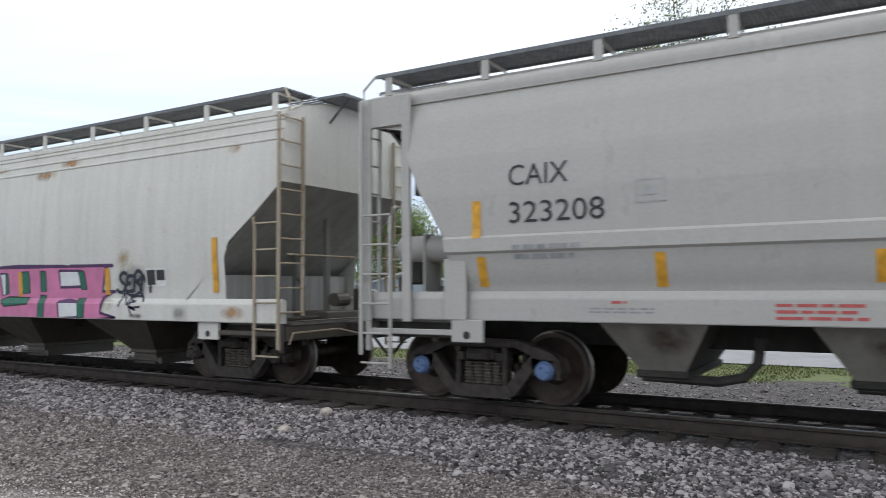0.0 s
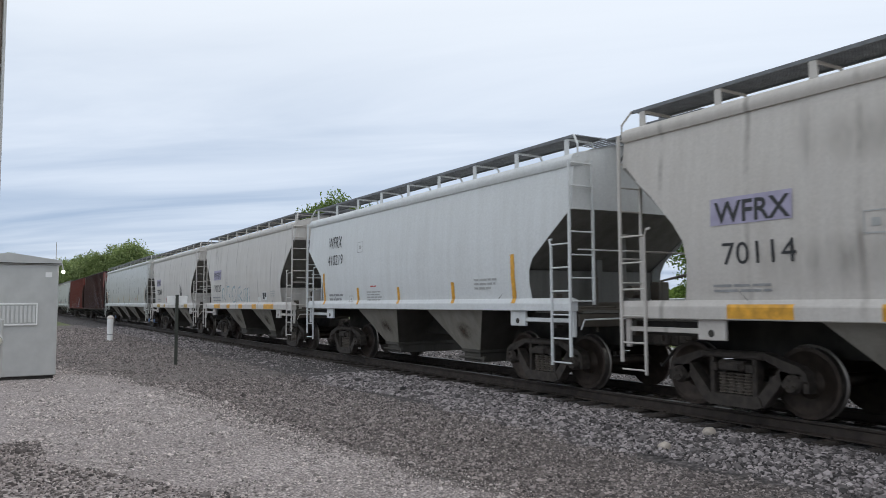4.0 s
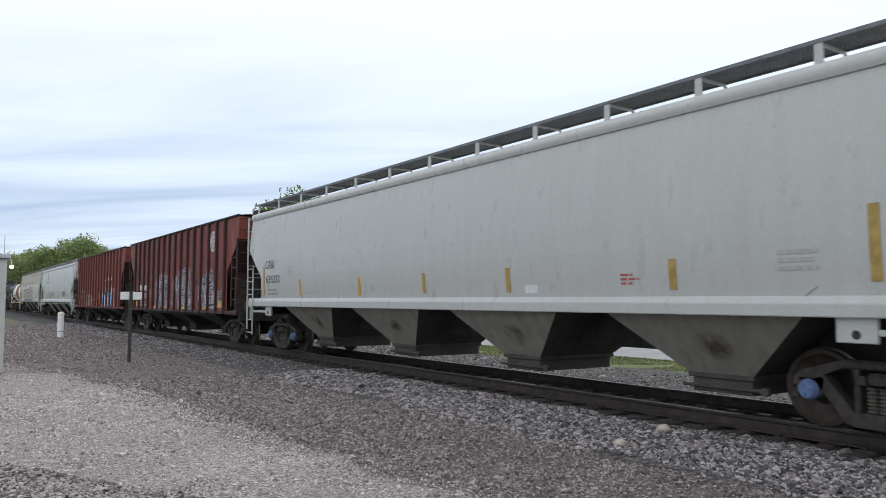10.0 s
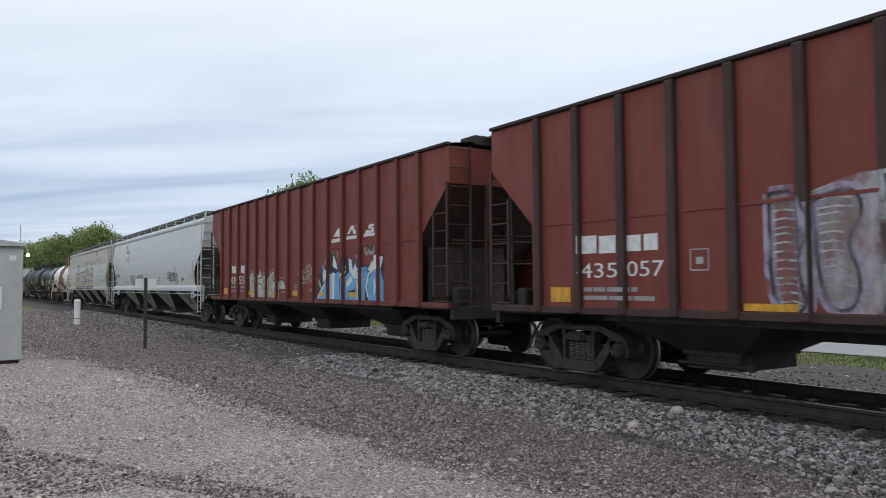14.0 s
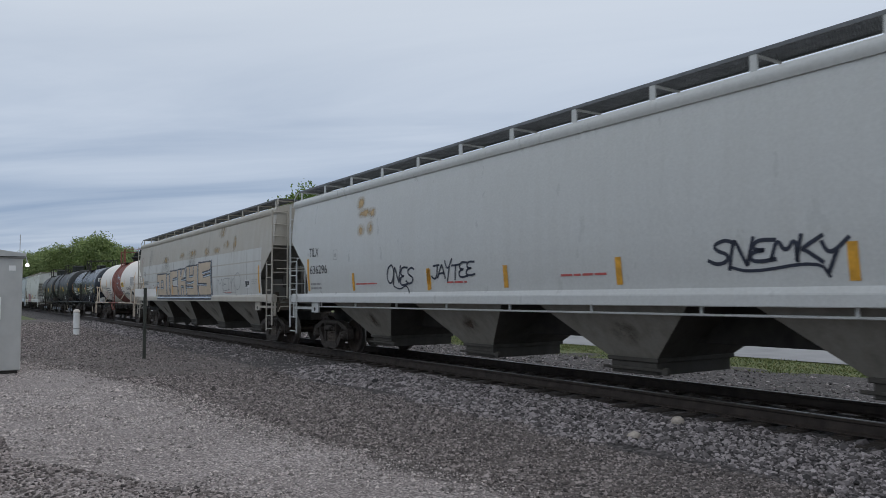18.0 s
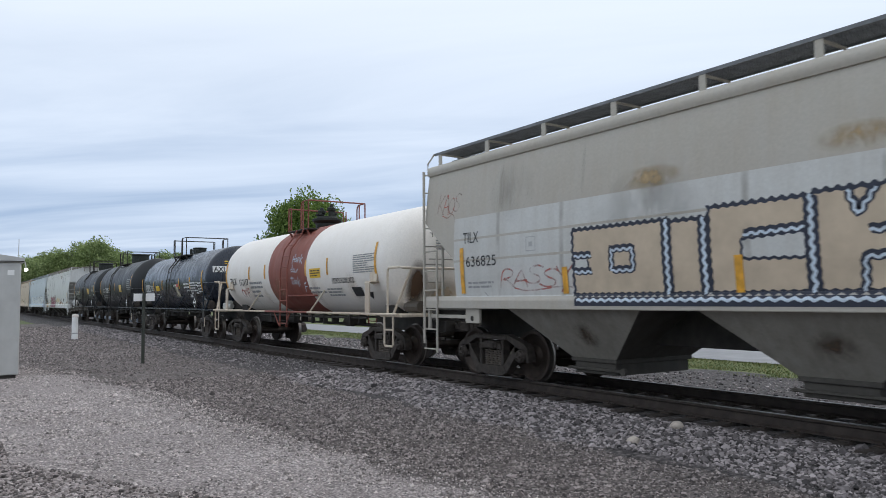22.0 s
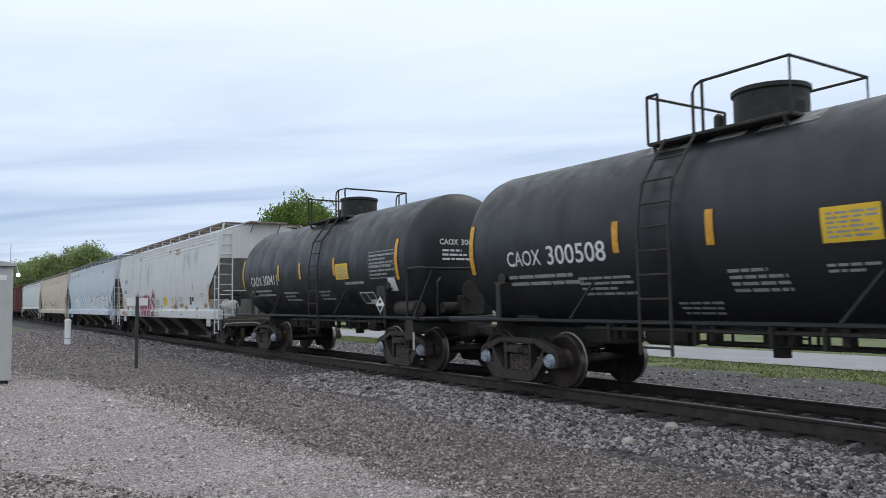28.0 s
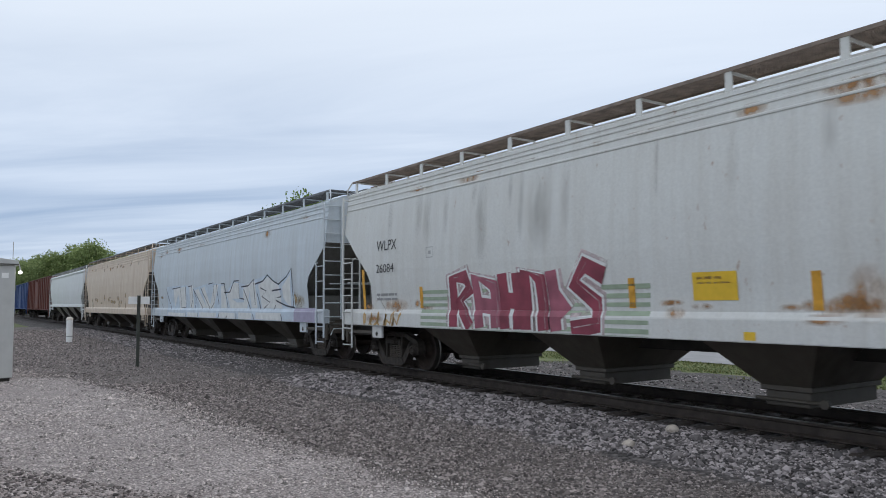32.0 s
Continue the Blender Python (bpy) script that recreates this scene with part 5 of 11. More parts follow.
    if band:
        part("brake_valve", Form().box(-hl + 0.35, -hl + 0.62, -1.25, -0.95, 1.18, 1.42, 0.03).turned([(-0.14, 0.09), (0.14, 0.09)], 0, (-hl + 0.85, -1.1, 1.30), 10).box(-hl + 0.66, -hl + 0.76, -1.2, -1.0, 1.18, 1.5, 0.02), STEEL_GREY, car, "grey brake control valve")
        part("brake_gear", Form().turned([(-0.3, 0.13), (0.3, 0.13)], 0, (hl - 0.62, -0.75, 1.32), 12).box(hl - 0.4, hl - 0.15, -0.6, -0.2, 1.18, 1.4, 0.02), BROWN_BAY, car)
    else:
        px = hl - 1.72
        holder = part("placard_holder", Form().box(px - 0.18, px + 0.18, -1.50, -1.475, 1.62, 1.86, 0.006).box(px - 0.035, px + 0.035, -1.50, -1.47, 1.15, 1.66, 0.004).tube([(px, -1.48, 1.74), (px, -r + 0.2, 1.80)], 0.03, 5), UNDER, car, "black steel placard holder")
        part("hazard_placard", Form().prism([(px - 0.19, 1.44), (px, 1.25), (px + 0.19, 1.44), (px, 1.63)], -1.512, -1.503), POST_WHITE, holder, "white diamond hazard placard")
        part("placard_mark", Form().prism([(px - 0.12, 1.41), (px, 1.29), (px + 0.12, 1.41)], -1.517, -1.5125).box(px - 0.05, px + 0.05, -1.517, -1.5125, 1.47, 1.54), BLACK_INK, holder)
        part("brake_cylinder", Form().turned([(-0.42, 0.08), (-0.40, 0.17), (0.40, 0.17), (0.42, 0.08)], 0, (hl - 1.02, -1.16, 1.35), 20), TRUCK_STEEL, car, "round brake cylinder", None, True)
        part("brake_gear", Form().turned([(-0.2, 0.12), (0.2, 0.12)], 1, (hl - 0.42, -0.5, 1.36), 12).box(hl - 0.55, hl - 0.2, -0.3, 0.25, 1.18, 1.62, 0.03).tube([(hl - 0.3, -0.9, 1.2), (hl - 0.3, -0.9, 1.9), (hl - 0.55, -0.6, 2.1)], 0.025).turned([(-0.03, 0.22), (0.03, 0.22)], 0, (hl - 0.12, -0.15, 1.72), 18), UNDER, car, "brake gear and hand brake wheel")
    pipe = Form().tube([(-hl + 3, 0.25, 0.80), (hl - 3, 0.25, 0.80)], 0.03, 6).tube([(-hl + 3, 0.9, 0.98), (hl - 3, 0.9, 0.98)], 0.03, 6)
    for x in (-0.3 * hl, -0.22 * hl, 0.02 * hl, 0.1 * hl):
        pipe.tube([(x, 0.9, 1.1), (x, 0.9, 0.72)], 0.025, 6)
    pipe.tube([(-0.3 * hl, 0.9, 0.72), (0.1 * hl, 0.9, 0.72)], 0.025, 6)
    part("brake_pipe", pipe, UNDER, car, "brake piping below the shell")
    rig = Form().turned([(-0.42, 0.05), (-0.40, 0.15), (0.40, 0.15), (0.42, 0.05)], 0, (-0.25 * hl, -0.35, 0.92), 14).turned([(-0.20, 0.05), (-0.18, 0.13), (0.18, 0.13), (0.20, 0.05)], 0, (0.36 * hl, -0.5, 0.90), 14)
    rig.tube([(-hl + 3, -0.75, 1.02), (hl - 3, -0.75, 1.02)], 0.03, 6).tube([(-0.2 * hl, -0.35, 0.84), (hl - 2.6, -0.2, 0.78)], 0.02, 6).tube([(-0.3 * hl, -0.4, 0.84), (-hl + 2.6, -0.2, 0.78)], 0.02, 6)
    for x in (-0.4, -0.12, 0.08, 0.2, 0.44):
        rig.box(x * hl - 0.03, x * hl + 0.03, -0.8, -0.7, 0.82, 1.14, 0.006).box(x * hl + 0.1, x * hl + 0.2, -0.6, -0.4, 0.86, 1.10, 0.01)
    part("brake_rigging", rig, UNDER, car, "brake rods and levers below the shell")
    if band:
        part("bottom_outlet", Form().box(house - 0.95, house - 0.68, -0.5, -0.2, 0.86, 1.24, 0.02).box(house - 1.0, house - 0.63, -0.55, -0.15, 1.18, 1.24, 0.01), RAIL_CREAM, car, "rusty cream outlet box")
    else:
        part("bottom_outlet", Form().turned([(-0.40, 0.12), (-0.24, 0.12), (-0.22, 0.24), (0, 0.24)], 2, (house, 0, zc - r + 0.08), 14), UNDER, car)
    draft_gear(car, hl)
    return car

# ---- ground, track ----
GROUND_Z = -0.25
rng = random.Random(7)


def sheet(name, xs, ys, height, mat, label, category, kind="structure", smooth=True):
    pts = [(x, y, height(x, y)) for y in ys for x in xs]
    n = len(xs)
    faces = [(j * n + i, j * n + i + 1, (j + 1) * n + i + 1, (j + 1) * n + i) for j in range(len(ys) - 1) for i in range(n - 1)]
    return solo(name, Form().add(pts, faces), mat, label, category, kind=kind, smooth=smooth)


def steps(a, b, n):
    return [a + (b - a) * i / n for i in range(n + 1)]


def ruffle(x, y, amount, size):
    return amount * noise.noise((x * size, y * size, 0.3))


def field(x, y):
    """The ground falls a little beyond the road."""
    fall = min(max((y - 22) / 55, 0), 1)
    return -0.36 - 0.62 * fall * fall * (3 - 2 * fall)


sheet("ground", [-3000, -600, -300, -200, -120, -90, -60, -40, -20, 0, 15, 30, 80, 300, 3000], [-1500, -200, -60, -20, 0, 13, 22, 30, 38, 46, 54, 62, 70, 78, 120, 200, 700, 3000],
      field, GRASS, "flat green grass field round the railway", "ground")


def apron(x, y):
    return GROUND_Z - 0.03 + ruffle(x, y, 0.03, 0.35) + ruffle(x, y, 0.012, 1.7)


sheet("gravel_yard", steps(-70, 14, 168), steps(-9, 7.2, 54), lambda x, y: apron(x, y) - (0.2 if y < -8.8 else 0), GRAVEL_DARK, "dark packed gravel yard beside the track", "gravel")
# a pale heap of finer gravel, spread as a drive; its edge bends towards the track
DRIVE_EDGE = [(-30.0, 0.6), (-26.0, 1.2), (-23.9, 1.6), (-19.7, 2.73), (-16.1, 3.28), (-13.3, 3.55), (-11.0, 3.66), (-8.5, 3.75), (-7.1, 4.03), (-6.1, 4.22), (-5.2, 4.41), (0.0, 5.5), (8.0, 6.2)]


def edge_y(x):
    for (x0, y0), (x1, y1) in zip(DRIVE_EDGE, DRIVE_EDGE[1:]):
        if x0 <= x <= x1:
            return y0 + (y1 - y0) * (x - x0) / (x1 - x0)
    return 0.6


def drive():
    xs = steps(-30, 8, 152)
    pts, faces, rows = [], [], 14
    for x in xs:
        top = edge_y(x) + ruffle(x, 0, 0.35, 1.1) + ruffle(x, 3, 0.15, 3.7)
        low = -7.0
        for k in range(rows + 1):
            u = (k / rows) ** 0.5
            y = low + (top - low) * u
            lift = 0.055 * min(1.0, (top - y) / 0.5) - 0.02
            pts.append((x, y, apron(x, y) + lift + ruffle(x, y, 0.01, 2.3)))
    n = rows + 1
    faces = [(i * n + k, (i + 1) * n + k, (i + 1) * n + k + 1, i * n + k + 1) for i in range(len(xs) - 1) for k in range(rows)]
    solo("gravel_drive", Form().add(pts, faces), GRAVEL, "pale fine gravel drive spread over the yard", "gravel", kind="structure", smooth=True)


drive()
BED = [(5.9, -0.36), (6.5, -0.27), (7.1, -0.22), (7.75, -0.205), (8.1, -0.22), (9.59, -0.23), (11.1, -0.22), (11.4, -0.205), (12.1, -0.24), (13.2, -0.32), (15.2, -0.33), (16.2, -0.365), (17.2, -0.43)]


def bed_height(y):
    for (y0, z0), (y1, z1) in zip(BED, BED[1:]):
        if y0 <= y <= y1:
            return z0 + (z1 - z0) * (y - y0) / (y1 - y0)
    return -0.4


sheet("ballast_bed", steps(-340, 40, 760), [5.9, 6.2, 6.5, 6.8, 7.1, 7.4, 7.75, 8.1, 9.0, 9.59, 10.2, 11.1, 11.4, 12.1, 12.6, 13.2, 14.2, 14.8, 15.2, 15.5, 15.8, 16.2, 16.6, 17.2],
      lambda x, y: bed_height(y) + ruffle(x, y, 0.03, 1.3) + (ruffle(x, y, 0.05, 0.6) if y > 15 else 0), BALLAST, "coarse crushed grey stone track ballast", "ballast")


def rail_form(y):
    f = Form()
    half = [(0.067, -0.185), (0.067, -0.170), (0.012, -0.150), (0.009, -0.055), (0.034, -0.040), (0.037, -0.010), (0.028, -0.002)]
    ring = [(-a, z) for a, z in half] + [(a, z) for a, z in half[::-1]]
    n = len(ring)
    pts = [(x, y + a, z) for x in (-420.0, 60.0) for a, z in ring]
    f.add(pts, [(i, (i + 1) % n, n + (i + 1) % n, n + i) for i in range(n)])
    f.m = [1 if i in (5, 6, 7) else 0 for i in range(n)]
    f.add([], [])
    return f


def rocks(name, count, x0, x1, lo, hi, size, mat, label, seed, lift, spread=0.36, near=1.0, fine=False):
    """Loose stones strewn over the ground, as one mesh."""
    g = np.random.default_rng(seed)
    t = (1 + 5 ** 0.5) / 2
    ico = np.array([(-1, t, 0), (1, t, 0), (-1, -t, 0), (1, -t, 0), (0, -1, t), (0, 1, t), (0, -1, -t), (0, 1, -t), (t, 0, -1), (t, 0, 1), (-t, 0, -1), (-t, 0, 1)]) / 1.9
    tri = np.array([(0, 11, 5), (0, 5, 1), (0, 1, 7), (0, 7, 10), (0, 10, 11), (1, 5, 9), (5, 11, 4), (11, 10, 2), (10, 7, 6), (7, 1, 8), (3, 9, 4), (3, 4, 2), (3, 2, 6), (3, 6, 8), (3, 8, 9), (4, 9, 5), (2, 4, 11), (6, 2, 10), (8, 6, 7), (9, 8, 1)])
    if fine:
        ico = np.array([(1, 0, 0), (-1, 0, 0), (0, 1, 0), (0, -1, 0), (0, 0, 1), (0, 0, -1)], float)
        tri = np.array([(0, 2, 4), (2, 1, 4), (1, 3, 4), (3, 0, 4), (2, 0, 5), (1, 2, 5), (3, 1, 5), (0, 3, 5)])
    k = len(ico)
    x = x1 - (x1 - x0) * g.random(count) ** near
    y = np.array([lo(a) for a in x]) + np.array([hi(a) - lo(a) for a in x]) * g.random(count)
    z = np.array([lift(a, b) for a, b in zip(x, y)])
    s = size * np.exp(spread * g.standard_normal(count)) * np.clip(0.8 + (x1 - x) * 0.02, 0.8, 1.7)
    p = ico[None] * (1 + (0.18 if fine else 0.24) * g.standard_normal((count, k, 3)))
    p = p * s[:, None, None] * np.stack([0.75 + 0.6 * g.random(count), 0.75 + 0.5 * g.random(count), 0.55 + 0.4 * g.random(count)], 1)[:, None, :]
    a = g.random(count) * 6.283
    c, d = np.cos(a)[:, None], np.sin(a)[:, None]
    px, py = p[:, :, 0] * c - p[:, :, 1] * d, p[:, :, 0] * d + p[:, :, 1] * c
    p = np.stack([px + x[:, None], py + y[:, None], p[:, :, 2] + (z + 0.25 * s)[:, None]], 2)
    faces = (tri[None] + k * np.arange(count)[:, None, None]).reshape(-1, 3)
    me = bpy.data.meshes.new(name)
    me.vertices.add(count * k)
    me.vertices.foreach_set("co", p.reshape(-1))
    me.loops.add(len(faces) * 3)
    me.loops.foreach_set("vertex_index", faces.reshape(-1))
    me.polygons.add(len(faces))
    me.polygons.foreach_set("loop_start", np.arange(0, len(faces) * 3, 3))
    me.update(calc_edges=True)
    me.shade_flat()
    me.materials.append(mat)
    return solo(name, me, mat, label, "gravel", kind="stuff")


def bed_top(x, y):
    return bed_height(y) + ruffle(x, y, 0.03, 1.3)


rocks("ballast_stones", 52000, -17, 3, lambda x: 6.35 + 0.25 * math.sin(x * 0.9), lambda x: 8.45, 0.0178, ROCK, "loose angular grey ballast stones", 11, bed_top, 0.36)
rocks("ballast_stones", 20000, -60, -17, lambda x: 6.5, lambda x: 8.4, 0.019, ROCK, "loose angular grey ballast stones farther off", 12, bed_top, 0.33, near=0.7)
rocks("ballast_stones", 2500, -30, 3, lambda x: 8.95, lambda x: 10.2, 0.024, ROCK_DARK, "dark oily ballast stones between the rails", 13, bed_top)
rocks("ballast_stones", 9000, -45, 3, lambda x: 10.8, lambda x: 15.3, 0.018, ROCK, "loose ballast stones beyond the track", 14, bed_top)
rocks("gravel_stones", 50000, -18, 3, lambda x: edge_y(x) - 0.12, lambda x: 6.7, 0.013, ROCK_YARD, "small loose stones on the yard", 15, apron, fine=True)
rocks("gravel_stones", 36000, -16, 1, lambda x: 0.2, lambda x: edge_y(x), 0.011, ROCK_PALE, "fine pale loose gravel", 16, lambda x, y: apron(x, y) + 0.03, fine=True)
rocks("gravel_stones", 34000, -60, -18, lambda x: edge_y(x), lambda x: 6.7, 0.017, ROCK_YARD, "small loose stones on the far yard", 18, apron, fine=True, near=0.8)
rocks("gravel_stones", 12000, -30, -16, lambda x: -1.0, lambda x: edge_y(x), 0.014, ROCK_PALE, "fine pale loose gravel farther off", 19, lambda x, y: apron(x, y) + 0.03, fine=True)
rocks("gravel_stones", 9000, -10.9, -5.0, lambda x: -0.6 if x < -7 else 1.4 + (x + 7) * 0.6, lambda x: 0.55 + max(0.0, x + 9.4) * 0.55, 0.0135, ROCK_YARD, "coarse darker stones strewn on the drive", 17, lambda x, y: apron(x, y) + 0.035)


def pale_rock(x, y, size, tone):
    g = random.Random(int(x * 100))
    me = bpy.data.meshes.new("rock")
    bm = bmesh.new()
    bmesh.ops.create_icosphere(bm, subdivisions=2, radius=size)
    for v in bm.verts:
        v.co *= 1 + 0.22 * noise.noise(v.co * (1.7 / size) + Vector((x, y, 0)))
        v.co.z *= 0.72
    bm.to_mesh(me)
    bm.free()
    me.materials.append(tone)
    solo("rock", me, tone, "pale tan broken rock lying on the ballast", "rock", "pale rocks", at=pose(x, y, bed_top(x, y) + size * 0.5))


TAN_ROCK = plain("tan_limestone", (0.47, 0.41, 0.35), 0.9, 0.0, 0.25, 12, 0.5)
pale_rock(-6.35, 6.79, 0.075, TAN_ROCK)
pale_rock(-6.55, 7.80, 0.085, TAN_ROCK)
pale_rock(-7.55, 8.02, 0.035, plain("white_quartz", (0.62, 0.60, 0.58), 0.8, 0.0, 0.1, 12, 0.3))
pale_rock(-3.62, 6.22, 0.06, plain("grey_limestone", (0.36, 0.34, 0.33), 0.9, 0.0, 0.2, 12, 0.5))

# ties and plates
TIE = Form().box(-0.115, 0.115, -1.30, 1.30, -0.36, -0.188, 0.012).mesh("tie", [TIE_WOOD])
PLATE = Form().box(-0.095, 0.095, -0.19, 0.19, -0.190, -0.172, 0.004).box(-0.06, -0.03, -0.11, -0.075, -0.172, -0.150).box(0.03, 0.06, 0.075, 0.11, -0.172, -0.150).mesh("tie_plate", [RAIL_SIDE])
tie_rng = random.Random(5)
for k in range(110):
    tx = 3.0 - 0.53 * k
    tie = solo("tie", TIE, None, "dark creosoted wooden railway tie", "railway tie", "ties under the rails", at=pose(tx + tie_rng.uniform(-0.03, 0.03), TRACK_Y + tie_rng.uniform(-0.05, 0.05), tie_rng.uniform(-0.012, 0.0), 0, 0, tie_rng.uniform(-1.5, 1.5)))
    for q in (-1, 1):
        part("tie_plate", PLATE, None, tie, "", pose(0, q * 0.7525, 0))
for side in (-1, 1):
    solo("rail", rail_form(TRACK_Y + side * 0.7525), [RAIL_SIDE, RAIL_TOP], "rusty steel rail with a worn bright head", "rail", "rails of the track", "structure")

sheet("road", [-400, -100, -30, 40, 200], [18.7, 21.0, 23.2], lambda x, y: -0.33 + (0.04 if 19 < y < 23 else 0), ASPHALT, "pale worn asphalt road beyond the track", "road")

# ---- things beside the track ----
def cabinet():
    """An aluminium signal equipment house with a shallow pitched lid."""
    x0, x1, y0, y1, z0, z1 = -22.4, -20.0, -0.75, 1.30, GROUND_Z - 0.02, 2.42
    box = thing("equipment_cabinet", "bare aluminium railway equipment cabinet on gravel", "equipment cabinet", at=pose(0, 0, 0))
    part("body", Form().box(x0, x1, y0, y1, z0 + 0.10, z1, 0.015), STEEL_GREY, box)
    part("base_skid", Form().box(x0 + 0.1, x1 - 0.05, y0 + 0.1, y1 - 0.05, z0, z0 + 0.11, 0.01), UNDER, box)
    lid = Form()
    ym = (y0 + y1) / 2
    pts = []
    for x in (x0 - 0.06, x1 + 0.06):
        pts += [(x, y0 - 0.06, z1), (x, y0 - 0.06, z1 + 0.10), (x, ym, z1 + 0.26), (x, y1 + 0.06, z1 + 0.10), (x, y1 + 0.06, z1)]
    lid.add(pts, [(0, 1, 2, 3, 4), (9, 8, 7, 6, 5)] + [(i, 5 + i, 5 + (i + 1) % 5, (i + 1) % 5) for i in range(5)])
    part("lid", lid, STEEL_GREY, box, "shallow pitched aluminium lid")
    part("lid_seam", Form().box(x1 + 0.062, x1 + 0.075, y0 - 0.05, y1 + 0.05, z1 + 0.01, z1 + 0.03), UNDER, box)
    vent = part("vent", Form().box(x1 + 0.003, x1 + 0.02, 0.05, 0.86, 1.02, 1.50, 0.004), STEEL_GREY, box, "louvred vent panel")
    slat = Form().box(-0.012, 0.022, -0.028, 0.028, -0.20, 0.20, 0.008).mesh("slat", [plain("pale_vent_slat", (0.62, 0.62, 0.60), 0.5, 0.2, 0.06, 5)])
    for k in range(9):
        part("slat", slat, None, vent, "", pose(x1 + 0.022, 0.11 + 0.087 * k, 1.26))
    part("vent_frame", Form().box(x1 + 0.02, x1 + 0.05, 0.03, 0.88, 1.48, 1.52, 0.005).box(x1 + 0.02, x1 + 0.05, 0.03, 0.88, 1.00, 1.04, 0.005)
         .box(x1 + 0.02, x1 + 0.05, 0.03, 0.06, 1.04, 1.48, 0.005).box(x1 + 0.02, x1 + 0.05, 0.85, 0.88, 1.04, 1.48, 0.005), POST_WHITE, vent)
    sign = part("sign_plate", Form().box(x1 + 0.003, x1 + 0.012, -0.42, -0.12, 1.35, 1.86, 0.003), POST_WHITE, box, "white notice plate")
    for k in range(3):
        part("print_bar", Form().box(x1 + 0.013, x1 + 0.016, -0.38, -0.16 - 0.03 * k, 1.47 + 0.11 * k, 1.51 + 0.11 * k), GREY_INK, sign)
    part("small_plate", Form().box(x1 + 0.003, x1 + 0.01, 1.02, 1.16, 2.12, 2.24, 0.003), POST_WHITE, box)
    lamp = part("lamp_arm", Form().tube([(x1 + 0.02, y1 - 0.04, 2.4), (x1 + 0.04, y1 + 0.06, 2.44), (x1 + 0.04, y1 + 0.09, 2.30)], 0.015), STEEL_GREY, box)
    part("lamp_bulb", Form().turned([(-0.04, 0.02), (-0.02, 0.04), (0.02, 0.04), (0.04, 0.02)], 2, (x1 + 0.04, y1 + 0.09, 2.25), 12), plain("lit_lamp_glass", (1.0, 0.95, 0.85), 0.3, 0, 0.0, 3, 0, 3.0), lamp, "small lit lamp", None, True)
    part("antenna", Form().tube([(x1 - 0.1, y1 - 0.06, z1 + 0.1), (x1 - 0.1, y1 - 0.06, z1 + 0.55)], 0.008), STEEL_GREY, box)


def marker_post():
    p = thing("marker_post", "white round plastic cable marker post with a domed cap", "marker post", at=pose(-39.9, 4.9, GROUND_Z - 0.06))
    f = Form().turned([(0, 0.14), (1.06, 0.14), (1.08, 0.14)], 2, (0, 0, 0), 20)
    part("tube", f, POST_WHITE, p, "", None, True)
    part("cap", Form().turned([(1.09, 0.15), (1.16, 0.15), (1.22, 0.11), (1.24, 0.03)], 2, (0, 0, 0), 20), plain("cream_cap", (0.72, 0.66, 0.60), 0.5, 0, 0.05, 5), p, "domed cap", None, True)
    part("band", Form().turned([(0.30, 0.1415), (0.34, 0.1415)], 2, (0, 0, 0), 20, closed=False), GREY_INK, p)


def sign_post():
    p = thing("track_sign", "small blank white sign on a dark steel channel post", "sign", at=pose(-23.0, 4.62, GROUND_Z - 0.05))
    part("post", Form().box(-0.03, 0.03, -0.035, 0.035, 0.0, 2.05, 0.004).box(-0.03, 0.03, -0.05, -0.035, 0.0, 2.05), POST_GREEN, p)
    for q in (-1, 1):
        part("sign_plate", Form().box(-0.006, 0.006, q * 0.165 - 0.125, q * 0.165 + 0.125, 1.80, 2.02, 0.003), POST_WHITE, p, "blank white plate")


def utility_pole():
    p = thing("utility_pole", "weathered wooden utility pole with a conduit", "utility pole", at=pose(-10.3, -0.14, GROUND_Z - 0.05))
    part("shaft", Form().turned([(0, 0.155), (4, 0.145), (9.5, 0.12)], 2, (0, 0, 0), 18), plain("weathered_pole_wood", (0.19, 0.15, 0.12), 0.9, 0.0, 0.3, 4, 0.8), p, "", None, True)
    part("conduit", Form().tube([(0.10, 0.145, 0.6), (0.10, 0.135, 6.0)], 0.02), STEEL_GREY, p)
    for z in (2.0, 3.3, 4.6):
        part("strap", Form().turned([(0, 0.158), (0.03, 0.158)], 2, (0, 0, z), 18, closed=False), STEEL_GREY, p)
    m = thing("electric_meter", "grey electric meter box with a glass meter", "electric meter", at=pose(-9.6, -0.04, GROUND_Z - 0.04))
    part("box", Form().box(-0.06, 0.06, -0.14, 0.14, 0.98, 1.62, 0.015), STEEL_GREY, m)
    part("meter_ring", Form().turned([(0.06, 0.085), (0.11, 0.085), (0.13, 0.075)], 0, (0, 0.06, 1.38), 20), STEEL_GREY, m)
    part("meter_glass", Form().turned([(0.13, 0.072), (0.20, 0.066), (0.22, 0.04), (0.225, 0.005)], 0, (0, 0.06, 1.38), 20), plain("meter_glass", (0.50, 0.48, 0.40), 0.1, 0, 0.1, 8), m, "domed meter glass", None, True)
    part("conduit", Form().tube([(0, 0.08, 0.0), (0, 0.08, 0.98)], 0.028), plain("grey_conduit", (0.32, 0.33, 0.36), 0.6, 0, 0.1, 6), m)
    part("switch_box", Form().box(-0.04, 0.05, 0.04, 0.13, 0.55, 0.80, 0.012), STEEL_GREY, m)
    part("rail_post", Form().box(-0.03, 0.03, -0.13, -0.07, 0.0, 1.0, 0.004), POST_GREEN, m)


